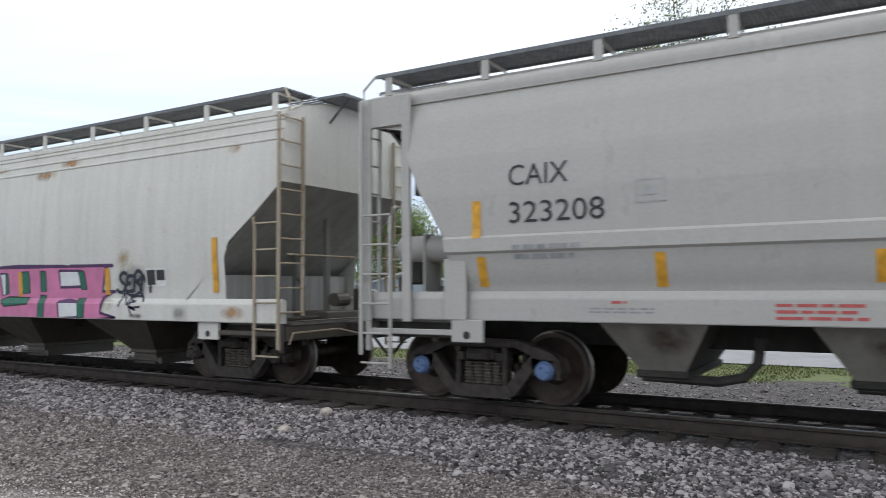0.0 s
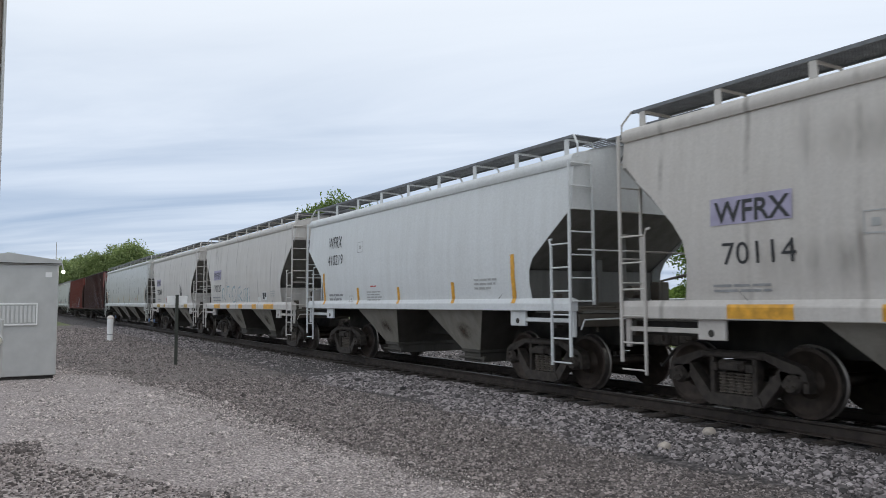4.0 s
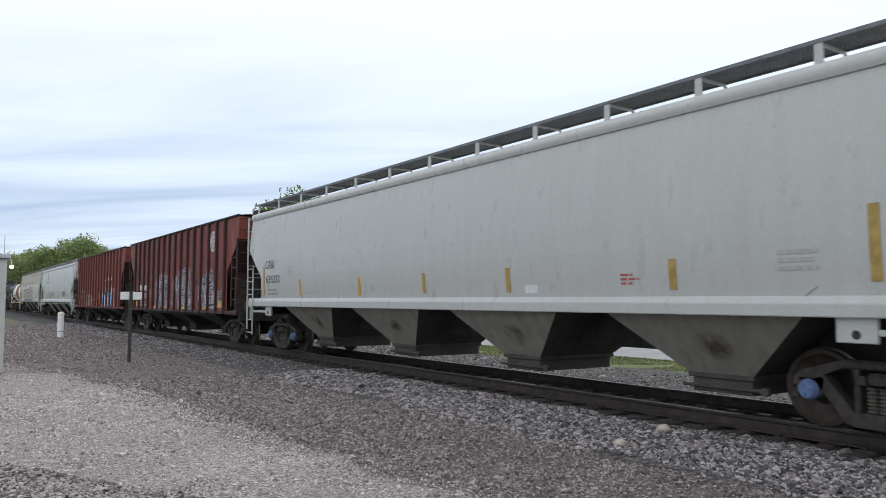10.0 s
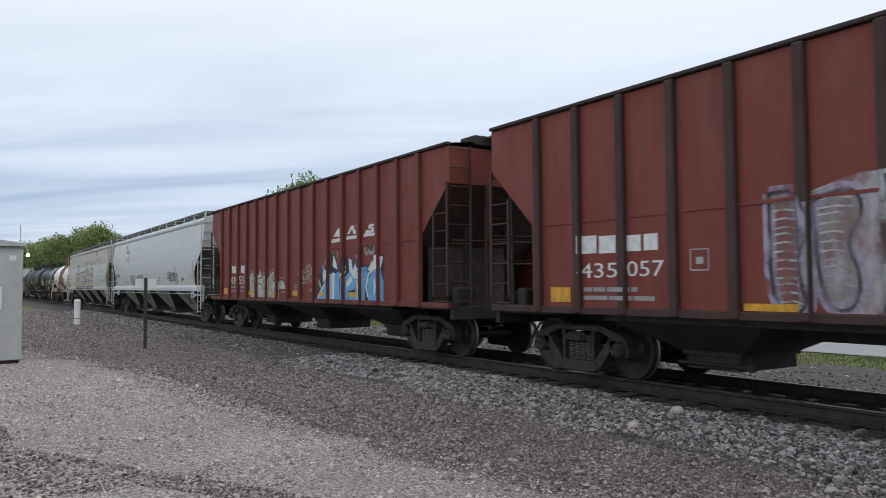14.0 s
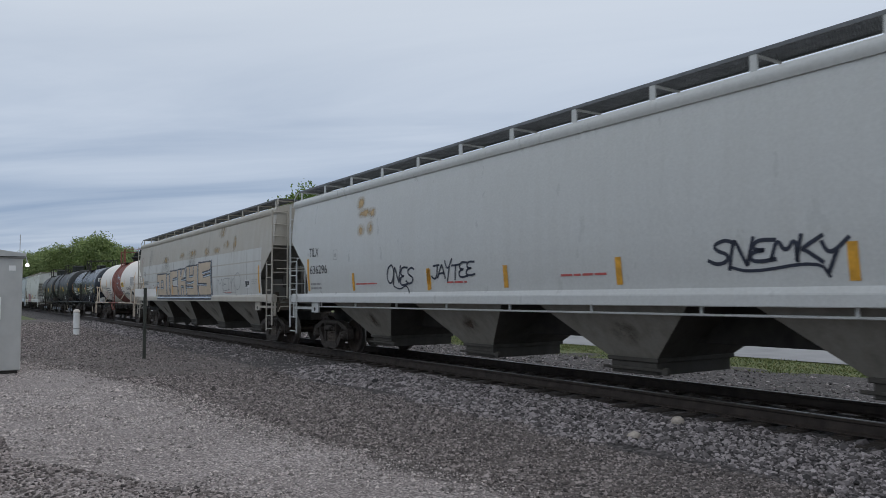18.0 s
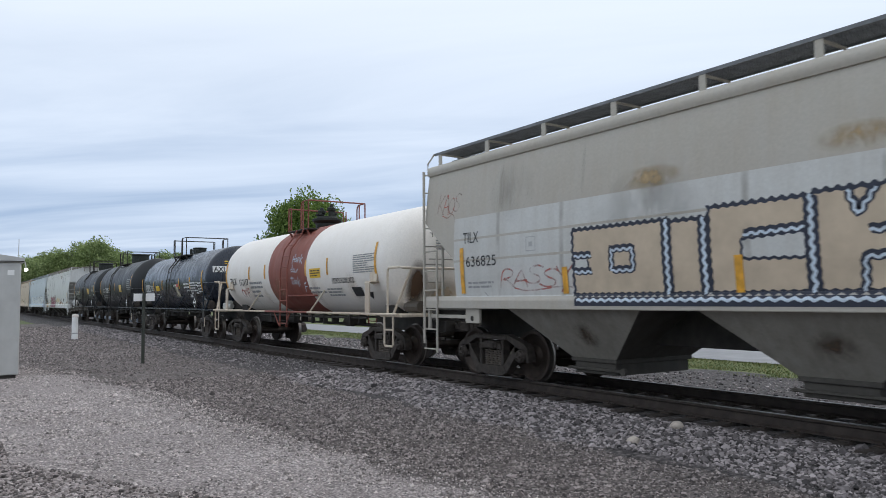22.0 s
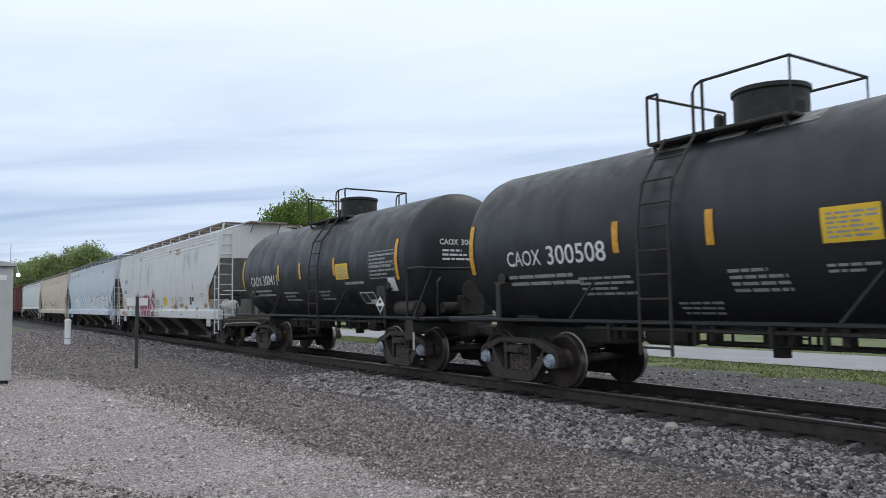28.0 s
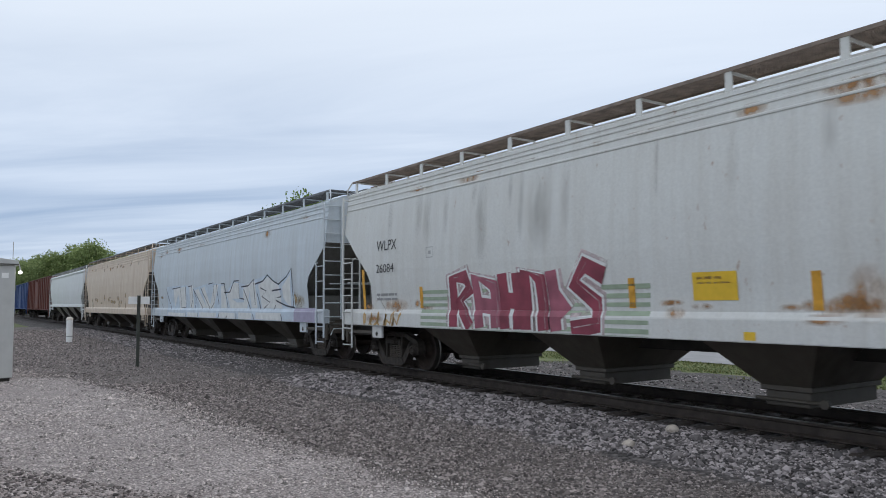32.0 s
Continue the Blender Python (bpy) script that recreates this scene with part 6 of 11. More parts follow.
cabinet()
marker_post()
sign_post()
utility_pole()


# ---- trees ----
def tree_parts(seed, tall, wide, leaves, leaf, trunk_r, bare=0.25, base=0.25):
    """A trunk with limbs, and a crown of small leaf blades in uneven clumps."""
    g = random.Random(seed)
    wood = Form()
    lean = (g.uniform(-0.4, 0.4), g.uniform(-0.4, 0.4))
    spine = [(lean[0] * u * u, lean[1] * u * u, tall * 0.86 * u) for u in (0, 0.12, 0.3, 0.5, 0.7, 0.88, 1.0)]
    n = 9
    pts, faces = [], []
    for i, p in enumerate(spine):
        r = trunk_r * (1.35, 1.0, 0.85, 0.62, 0.4, 0.2, 0.06)[i]
        pts += [(p[0] + r * math.cos(6.283 * j / n), p[1] + r * math.sin(6.283 * j / n), p[2]) for j in range(n)]
    faces = [(i * n + j, i * n + (j + 1) % n, (i + 1) * n + (j + 1) % n, (i + 1) * n + j) for i in range(len(spine) - 1) for j in range(n)]
    wood.add(pts, faces)
    tips = [Vector(spine[-1])]
    airy = leaf <= 0.12
    for k in range(60 if airy else 26):
        u = g.uniform(base, 0.80 if airy else 0.95)
        h = tall * 0.86 * u
        a = g.uniform(0, 6.283)
        reach = wide / 2 * g.uniform(0.55, 1.0) * math.sin(math.pi * min(1, 0.22 + 0.72 * (u - base) / (1 - base))) ** 0.7
        s = Vector((lean[0] * u * u, lean[1] * u * u, h))
        e = s + Vector((math.cos(a) * reach, math.sin(a) * reach, reach * (g.uniform(0.7, 1.5) if airy else g.uniform(0.25, 0.8))))
        mid = s.lerp(e, 0.5) + Vector((g.uniform(-0.15, 0.15), g.uniform(-0.15, 0.15), g.uniform(-0.15, 0.12) if airy else -0.08)) * reach
        r = trunk_r * (0.20 if airy else 0.34) * (1 - u * 0.6)
        wood.tube([s, mid], r, 5).tube([mid, e], r * 0.55, 4)
        tips += [e, mid.lerp(e, 0.6)]
        for q in range(5 if airy else 2):
            e2 = mid.lerp(e, 0.5) + Vector((g.uniform(-1, 1), g.uniform(-1, 1), g.uniform(0.1, 0.9))) * reach * 0.4
            wood.tube([mid.lerp(e, 0.3), e2], r * 0.3, 4)
            tips.append(e2)
    if leaf > 0.12:
        mid_z, up = tall * (0.52 + base * 0.45), tall * (0.48 - base * 0.45)
        for k in range(58):
            d = Vector((g.gauss(0, 1), g.gauss(0, 1), g.gauss(0.15, 1))).normalized()
            q = g.uniform(0.55, 0.88)
            tips.append(Vector((d.x * wide / 2 * q, d.y * wide / 2 * q, mid_z + d.z * up * q)))
    crown = Form()
    gg = np.random.default_rng(seed)
    per = max(1, leaves // len(tips))
    vs, fs = [], []
    for tip in tips:
        rad = wide * g.uniform(0.10, 0.19)
        for _ in range(int(per * g.uniform(0.5, 1.5))):
            d = Vector(gg.normal(size=3))
            d = d.normalized() * rad * g.uniform(0.6, 1.05) if leaf > 0.12 else d * rad * 0.30
            c = tip + d
            if c.z < tall * base * 0.6:
                continue
            a = Vector(gg.normal(size=3)).normalized() * leaf * g.uniform(0.5, 1.2)
            b = a.orthogonal().normalized() * leaf * g.uniform(0.3, 0.7)
            k = len(vs)
            vs += [c - a, c + b * 0.8, c + a, c - b]
            fs.append((k, k + 1, k + 2, k + 3))
    crown.add(vs, fs)
    return wood.mesh("trunk", [BARK]), crown


TREE_KINDS = {}


def tree(kind, az, dist, label, turn=0.0, size=1.0, drop=None):
    """A tree seen from the camera's place under the bearing az (degrees left of the y axis)."""
    seed, tall, wide, leaves, leaf, tr, foliage, base = kind
    if kind not in TREE_KINDS:
        w, c = tree_parts(seed, tall, wide, leaves, leaf, tr, base=base)
        TREE_KINDS[kind] = (w, c.mesh("crown", [foliage]))
    x, y = -dist * math.sin(radians(az)), dist * math.cos(radians(az))
    t = thing("tree", label, "tree", at=pose(x, y, field(x, y) - 0.1, 0, 0, turn) @ Matrix.Scale(size, 4))
    part("trunk", TREE_KINDS[kind][0], None, t)
    part("crown", TREE_KINDS[kind][1], None, t)
    return t


MAPLE = (3, 13.0, 8.5, 22000, 0.17, 0.26, LEAF_DARK, 0.18)
BROAD = (5, 14.5, 10.0, 22000, 0.20, 0.30, LEAF, 0.16)
THIN = (8, 20.0, 10.5, 17000, 0.10, 0.26, LEAF_PALE, 0.12)
SMALL = (13, 9.0, 6.5, 14000, 0.16, 0.16, LEAF, 0.12)
FAR = (17, 13.0, 13.0, 20000, 0.30, 0.3, LEAF, 0.02)
tree(MAPLE, 67.2, 84, "round dark green maple tree beyond the track", 20, 1.09)
tree(SMALL, 70.6, 92, "small light green tree beside a maple", 80)
tree(MAPLE, 39.6, 82, "tall dark green tree behind a house", 200, 1.12)
tree(BROAD, 35.2, 92, "broad green tree behind a house", 40, 0.95)
tree(SMALL, 31.0, 96, "low green tree behind a house", 130, 0.7)
tree(THIN, 25.2, 80, "open light green tree beside a white house", 60, 0.8)
tree(THIN, 13.2, 40, "tall open tree in thin spring leaf", 10, 0.92)
tree(THIN, 7.5, 52, "tall open tree in thin spring leaf", 150, 0.9)
tree(SMALL, 18.4, 52, "low bushy green tree", 30, 0.62)
tree(SMALL, 16.0, 58, "low bushy green tree", 100, 0.66)
tree(SMALL, 21.5, 60, "low bushy green tree", 170, 0.7)
tree(SMALL, 76.9, 118, "small green tree far down the track", 15, 1.05)
for az, d, s in ((80.3, 172, 1.02), (81.9, 165, 1.12), (83.3, 170, 1.02), (84.6, 176, 0.98), (85.9, 168, 0.85), (87.3, 175, 0.88), (88.9, 170, 0.9), (90.6, 165, 0.85), (92.5, 172, 0.9), (94.5, 166, 0.9)):
    tree(FAR, az, d, "light green tree in a far row along the track", az * 47, s * 0.93)


def far_woods():
    g = np.random.default_rng(23)
    vs, fs = [], []
    for _ in range(26000):
        az = radians(g.uniform(-40, 100))
        d = g.uniform(330, 420)
        top = 9.5 + 4 * noise.noise((az * 14, 0, 0)) + 2.5 * noise.noise((az * 55, 1, 0))
        c = Vector((-d * math.sin(az), d * math.cos(az), -1.2 + top * g.random() ** 0.6))
        a = Vector(g.normal(size=3)).normalized() * 1.1
        b = a.orthogonal().normalized() * 0.8
        k = len(vs)
        vs += [c - a, c + b, c + a, c - b]
        fs.append((k, k + 1, k + 2, k + 3))
    solo("far_woods", Form().add(vs, fs), LEAF_DARK, "low far line of green woods on the horizon", "woods", kind="stuff")


far_woods()


# ---- houses and a parked car beyond the road ----
def house(az, dist, turn, wide, deep, eave, peak, siding, roofing, label, garage=False):
    x, y = -dist * math.sin(radians(az)), dist * math.cos(radians(az))
    h = thing("house", label, "house", at=pose(x, y, field(x, y) - 0.05, 0, 0, turn))
    w, d = wide / 2, deep / 2
    body = Form()
    pts = []
    for yy in (-d, d):
        pts += [(-w, yy, 0), (w, yy, 0), (w, yy, eave), (0, yy, peak), (-w, yy, eave)]
    body.add(pts, [(0, 1, 2, 3, 4), (9, 8, 7, 6, 5), (0, 4, 9, 5), (1, 6, 7, 2), (0, 5, 6, 1)])
    part("wall", body, siding, h)
    board = Form().box(-w - 0.01, w + 0.01, -0.012, 0.012, 0, 0.05).mesh("siding_board", [siding])
    for k in range(int(eave / 0.22)):
        part("siding_board", board, None, h, "", pose(0, -d - 0.008, 0.15 + 0.22 * k))
    for s in (-1, 1):
        o = 0.45
        slope = (peak - eave) / w
        rf = Form()
        a, b = (0.0, peak + 0.12), (s * (w + o), eave - slope * o + 0.12)
        p = [(a[0], -d - o, a[1]), (b[0], -d - o, b[1]), (b[0], d + o, b[1]), (a[0], d + o, a[1])]
        p += [(q[0], q[1], q[2] - 0.12) for q in p]
        rf.add(p, [(0, 1, 2, 3), (7, 6, 5, 4), (0, 4, 5, 1), (1, 5, 6, 2), (2, 6, 7, 3)])
        part("roof", rf, roofing, h)
        part("fascia", Form().add([(a[0], -d - o - 0.02, a[1] + 0.01), (b[0], -d - o - 0.02, b[1] + 0.01), (b[0], -d - o - 0.02, b[1] - 0.2), (a[0], -d - o - 0.02, a[1] - 0.2)], [(0, 1, 2, 3)]), POST_WHITE, h)
    for s in (-1, 1):
        part("corner_trim", Form().box(s * w - 0.07, s * w + 0.07, -d - 0.05, -d + 0.1, 0, eave), POST_WHITE, h)
    for k, wx in enumerate((-w * 0.62, w * 0.15)):
        win = part("window", Form().box(wx - 0.5, wx + 0.5, -d - 0.05, -d + 0.02, 0.95, 2.05, 0.01), POST_WHITE, h)
        for q in (-1, 1):
            part("pane", Form().box(wx + q * 0.22 - 0.19, wx + q * 0.22 + 0.19, -d - 0.058, -d - 0.052, 1.04, 1.96), plain("window_glass", (0.05, 0.06, 0.07), 0.08, 0, 0.1, 3), win)
    door = part("door", Form().box(w * 0.55 - 0.48, w * 0.55 + 0.48, -d - 0.05, -d + 0.02, 0.0, 2.05, 0.01), POST_WHITE, h, "white panel door")
    part("door_pane", Form().box(w * 0.55 - 0.25, w * 0.55 + 0.25, -d - 0.06, -d - 0.052, 1.15, 1.85), plain("door_glass", (0.10, 0.12, 0.14), 0.08, 0, 0.1, 3), door)
    return h


BLUE_SIDING = plain("pale_blue_grey_siding", (0.42, 0.47, 0.54), 0.7, 0, 0.06, 3)
SLATE_SIDING = plain("slate_blue_siding", (0.16, 0.22, 0.33), 0.7, 0, 0.08, 3)
WHITE_SIDING = plain("white_siding", (0.72, 0.73, 0.74), 0.7, 0, 0.05, 3)
SHINGLE = plain("grey_roof_shingle", (0.15, 0.155, 0.17), 0.9, 0, 0.25, 4, 0.5)
house(33.2, 92, 24, 15.0, 9.0, 2.35, 4.5, BLUE_SIDING, SHINGLE, "single-storey house with pale blue-grey siding")
house(38.2, 88, 30, 6.0, 6.0, 2.2, 3.3, BLUE_SIDING, SHINGLE, "small pale blue-sided garage beside a house")
house(26.2, 100, 10, 9.0, 8.0, 2.6, 4.6, WHITE_SIDING, SHINGLE, "white single-storey house beyond the road")
house(10.5, 66, 4, 8.0, 8.0, 2.7, 4.8, SLATE_SIDING, SHINGLE, "slate-blue sided house with white trim")


def parked_car():
    az, d = 14.6, 58
    x, y = -d * math.sin(radians(az)), d * math.cos(radians(az))
    c = thing("parked_car", "silver sport utility car parked beside a house", "car", at=pose(x, y, field(x, y), 0, 0, 4))
    silver = plain("silver_car_paint", (0.50, 0.52, 0.54), 0.3, 0.6, 0.05, 4)
    glass = plain("car_glass", (0.03, 0.035, 0.04), 0.06, 0, 0.1, 4)
    body = Form().prism([(-2.3, 0.35), (2.3, 0.35), (2.35, 0.75), (2.2, 1.0), (1.2, 1.08), (-2.2, 1.1), (-2.35, 0.8)], -0.9, 0.9)
    body.prism([(-2.15, 1.08), (1.15, 1.06), (0.45, 1.66), (-1.7, 1.7)], -0.8, 0.8)
    part("body", body, silver, c)
    for x0, x1 in ((-1.75, -0.8), (-0.72, 0.2), (0.26, 0.72)):
        part("side_window", Form().box(x0, x1, -0.815, -0.802, 1.14, 1.55, 0.004), glass, c)
    for wx in (-1.45, 1.45):
        for q in (-1, 1):
            w = part("wheel", Form().turned([(-0.11, 0.30), (-0.11, 0.35), (0.11, 0.35), (0.11, 0.30)], 1, (wx, q * 0.82, 0.35), 18), UNDER, c, "", None, True)
            part("rim", Form().turned([(-0.115, 0.05), (-0.112, 0.22), (0.112, 0.22), (0.115, 0.05)], 1, (wx, q * 0.82, 0.35), 14), silver, w)
    for q in (-1, 1):
        part("headlight", Form().box(2.28, 2.36, q * 0.65 - 0.15, q * 0.65 + 0.15, 0.72, 0.88, 0.01), glass, c)


parked_car()


def verge_grass():
    """Blades of rough grass on the strip between gravel and road, and past the road."""
    g = np.random.default_rng(31)
    vs, fs = [], []
    for y0, y1, count in ((15.1, 18.7, 60000), (23.2, 27.0, 12000)):
        for _ in range(count):
            x = 6 - 60 * g.random() ** 1.2
            y = y0 + (y1 - y0) * g.random()
            if noise.noise((x * 0.45, y * 0.7, 4)) < 0.5 * (16.6 - y) / 1.5 - 0.30 and y < 18.7:
                continue
            h = (0.02 + 0.045 * g.random()) * (1.3 if noise.noise((x * 0.7, y, 9)) > 0.1 else 0.8)
            a = g.random() * 6.283
            dx, dy = 0.014 * math.cos(a), 0.014 * math.sin(a)
            lx, ly = 0.03 * g.standard_normal(), 0.03 * g.standard_normal()
            z = field(x, y)
            k = len(vs)
            vs += [(x - dx, y - dy, z), (x + dx, y + dy, z), (x + lx, y + ly, z + h)]
            fs.append((k, k + 1, k + 2))
    solo("verge_grass", Form().add(vs, fs), leafy("grass_blades", (0.07, 0.095, 0.025), (0.30, 0.27, 0.13), mid=(0.6, (0.15, 0.19, 0.055))), "rough spring grass on the road verge", "grass", kind="stuff")


verge_grass()

# ---- the train, from its front end ----
CARS = []
CARS.append(hopper("covered_hopper", 12.1, -6.1, "grey round-sided covered hopper with orange reflectors", ROUND_GREY, cut=CUT_ROUND, wide=ROUND, bays=6, blue=True, gear_end=-1, gear_z=0.92, eave=4.0, deck=4.37, slope_w=1.0, sill=(1.08, 1.39)))
for q in (-1, 1):
    for a, b in ((-9.16, -9.00), (-8.50, -8.37)):
        part("end_stile", Form().box(a, b, q * 1.55 - 0.03, q * 1.55 + 0.03, 1.05, 4.02, 0.012), ROUND_GREY, CARS[0], "broad grey corner stile")
    part("end_header", Form().box(-9.0, -8.50, q * 1.55 - 0.02, q * 1.55 + 0.02, 3.62, 4.02, 0.008), ROUND_GREY, CARS[0])
CARS.append(hopper("covered_hopper", -7.57, -25.88, "cream covered hopper with pink spray-painted lettering", AGED, cut=CUT_RIBBED, sill=(0.98, 1.29), ribs=(3.68, 3.83, 3.98), eave=4.06, bays=4, low=0.40, fill=0.52, bay_paint=BROWN_BAY, grate=GRATE, deck=4.46, post=RUSTY_POST, slope=SLOPE_PALE))
CARS.append(hopper("covered_hopper", -27.58, -39.05, "dirty grey two-bay covered hopper with yellow sill stripes", GREY_DIRTY, cut=CUT_SHORT, bays=2, quilt=1.42, brackets=9, eave=3.99, deck=4.36, sill=(1.25, 1.46)))
CARS.append(hopper("covered_hopper", -40.18, -52.05, "clean white two-bay covered hopper with orange reflectors", WHITE, bays=2, brackets=9, eave=3.84, deck=4.27))
CARS.append(hopper("covered_hopper", -53.4, -64.92, "light grey two-bay covered hopper with yellow sill stripes", GREY, cut=CUT_SHORT, bays=2, quilt=1.42, brackets=9, eave=3.99, deck=4.36, sill=(1.28, 1.48)))
CARS.append(hopper("covered_hopper", -66.35, -77.88, "light grey two-bay covered hopper with a small dark scrawl", GREY, cut=CUT_SHORT, bays=2, quilt=1.42, brackets=9, eave=3.99, deck=4.36, sill=(1.28, 1.48)))
CARS.append(hopper("covered_hopper", -79.15, -99.28, "pale grey four-bay covered hopper with orange reflectors", PALE, bays=4, blue=True, eave=4.07, deck=4.455, sill=(1.31, 1.50)))
CARS.append(red_hopper("ribbed_hopper", -100.44, -116.9, "oxide-red ribbed hopper with silver spray lettering", RED, pitch=0.9225))
CARS.append(red_hopper("ribbed_hopper", -118.3, -134.43, "oxide-red ribbed hopper with blue spray lettering", RED, pitch=0.915, posts=RED_POST_CLEAN))
CARS.append(hopper("covered_hopper", -135.68, -155.52, "white four-bay covered hopper with black scrawls", CLEAN_GREY, bays=4, gear_end=1, reservoir=False, eave=4.10, deck=4.46, sill=(1.31, 1.50), pipe=True))
CARS.append(hopper("covered_hopper", -156.97, -176.7, "dusty beige-grey hopper with outlined block lettering", DUSTY, bays=4, gear_end=1, reservoir=False, eave=4.10, deck=4.46, sill=(1.31, 1.50)))
CARS.append(tank_car("tank_car", -177.95, -191.95, "white tank car with a red-brown band and grime", TANK_WHITE, tank=6.62, r=1.34, zc=2.40, rail_paint=RAIL_CREAM, band=1.5, top=(-0.93, 0.60), steps=0.05, house=-0.14))
CARS.append(tank_car("tank_car", -192.8, -205.8, "glossy black tank car with white stencils", TANK_GLOSS, tank=6.15, dish=0.40, round_off=2.3, r=1.35, zc=2.36, top=(-1.16, 1.11), steps=0.05, house=-0.15, small=True))
CARS.append(tank_car("tank_car", -207.03, -218.83, "black tank car with yellow placards", TANK_BLACK, tank=5.52, dish=0.27, round_off=2.4, r=1.47, zc=2.44, blue="pale", top=(-1.30, 0.98), steps=-0.70, house=0.12))
CARS.append(tank_car("tank_car", -219.8, -231.6, "black tank car with yellow placards", TANK_BLACK, tank=5.52, dish=0.27, round_off=2.4, r=1.47, zc=2.44, blue="pale", top=(-1.10, 1.26), steps=0.70, house=0.25))
CARS.append(hopper("covered_hopper", -232.99, -251.40, "weathered white hopper with red spray lettering", WORN, cut=CUT_WORN, sill=(0.98, 1.30), ribs=(3.71, 3.85, 3.97), eave=4.06, bays=4, low=0.40, fill=0.48, bay_paint=BROWN_BAY, gear_end=1, deck=4.43, grate=GRATE_RUST, slope=SLOPE_PALE))
CARS.append(hopper("covered_hopper", -252.5, -271.75, "pale blue hopper with white outlined lettering", BLUE, cut=CUT_RIBBED, sill=(0.98, 1.30), ribs=(3.71, 3.85, 3.97), eave=4.06, bays=4, low=0.40, fill=0.54, bay_paint=BROWN_BAY, deck=4.43))
CARS.append(hopper("covered_hopper", -272.6, -292.2, "tan rust-stained covered hopper", TAN, cut=CUT_RIBBED, sill=(0.98, 1.30), ribs=(3.71, 3.85, 3.97), eave=4.06, bays=4, low=0.40, fill=0.54, bay_paint=BROWN_BAY, deck=4.43))
CARS.append(hopper("covered_hopper", -293.1, -313.9, "white covered hopper far back in the train", WHITE, bays=4))
CARS.append(red_hopper("box_car", -314.9, -337.6, "dark brown-red box car far back in the train", RED_BOX, ribs=13, boxcar=True))
CARS.append(red_hopper("box_car", -338.9, -358, "deep blue box car far back in the train", ENGINE_BLUE, ribs=9, boxcar=True))

# ---- lettering, reflectors and paint on the cars ----
from mathutils.geometry import tessellate_polygon

PINK = plain("pink_spray_paint", (0.62, 0.20, 0.36), 0.6, 0, 0.12, 4)
PURPLE = plain("dark_purple_spray_paint", (0.08, 0.03, 0.10), 0.6, 0, 0.2, 5)
GREEN_SPRAY = plain("deep_green_spray_paint", (0.02, 0.15, 0.09), 0.6, 0, 0.2, 5)
SKY_SPRAY = plain("light_blue_spray_paint", (0.16, 0.38, 0.62), 0.6, 0, 0.15, 4)
PALE_SPRAY = plain("pale_blue_white_spray", (0.56, 0.64, 0.72), 0.6, 0, 0.12, 4)
WHITE_SPRAY = plain("white_spray_paint", (0.72, 0.73, 0.72), 0.6, 0, 0.1, 5)
SILVER_SPRAY = soft_stain("thin_silver_spray", (0.36, 0.31, 0.30), 0.46, 2.2, 2.0, False)
WHITE_MIST = soft_stain("white_spray_edge", (0.62, 0.61, 0.63), 0.85, 3.0, 0.8, False)
LILAC_MIST = soft_stain("lilac_spray_glow", (0.50, 0.46, 0.60), 0.75, 3.0, 0.8, False)
WORN_DARK = soft_stain("worn_dark_spray", (0.05, 0.045, 0.05), 0.9, 3.0, 0.6, False)
WORN_WHITE = soft_stain("worn_white_overspray", (0.60, 0.59, 0.62), 0.75, 3.0, 0.6, False)
DUST_SOFT_HEAD = soft_stain("tan_dust_on_tank_end", (0.45, 0.34, 0.20), 0.8, 1.5, 0.8, True, 1, (0.1, 0.7))
DRIP_HEAD = soft_stain("brown_drip_on_tank_end", (0.10, 0.055, 0.03), 1.5, 2.0, 0.4, True, 1, (0.1, 0.55))
PINK_MIST = soft_stain("pink_white_spray_glow", (0.66, 0.52, 0.53), 0.8, 3.0, 0.8, False)
SMUDGE = soft_stain("smudged_black_spray", (0.07, 0.075, 0.078), 0.75, 4.0, 0.5, True, 0, (0.25, 0.6))
PLATE_SHEEN = soft_stain("worn_plate_sheen", (0.33, 0.32, 0.29), 0.8, 3.0, 0.8, False, 0, (0.2, 0.6))
BLACKOUT = soft_stain("black_overpaint", (0.008, 0.008, 0.009), 0.95, 2.0, 0.8, True, 0, (0.1, 0.3))
CREAM_SPRAY = soft_stain("thin_cream_spray", (0.55, 0.50, 0.37), 1.0, 3.0, 0.7, False)
TAN_SPRAY = plain("tan_spray_paint", (0.55, 0.445, 0.325), 0.6, 0, 0.1, 4)
CREAM_WHITE = plain("cream_white_spray_paint", (0.46, 0.45, 0.39), 0.65, 0, 0.3, 3)
WASHED_CYAN = soft_stain("washed_cyan_spray", (0.42, 0.61, 0.68), 0.75, 2.5, 0.8, False)
NAVY_SPRAY = plain("navy_black_spray_paint", (0.025, 0.03, 0.05), 0.6, 0, 0.2, 6)
CRIMSON = plain("crimson_spray_paint", (0.25, 0.045, 0.072), 0.6, 0, 0.3, 3)
DULL_ROSE = plain("dull_rose_spray_paint", (0.33, 0.10, 0.14), 0.6, 0, 0.3, 3)
DULL_TAPE = plain("dull_mustard_tape", (0.40, 0.27, 0.07), 0.6, 0, 0.25, 8)
OLIVE_SPRAY = plain("grey_green_spray_paint", (0.33, 0.40, 0.29), 0.6, 0, 0.15, 5)
LILAC = plain("lilac_grey_patch", (0.38, 0.35, 0.47), 0.6, 0, 0.1, 6)
ORANGE_PATCH = soft_stain("orange_old_patch", (0.58, 0.40, 0.19), 0.9, 5.0, 0.8, True, 0, (0.22, 0.6))
FAINT_RED = soft_stain("faded_red_spray", (0.52, 0.16, 0.13), 0.8, 5.0, 0.8, False)
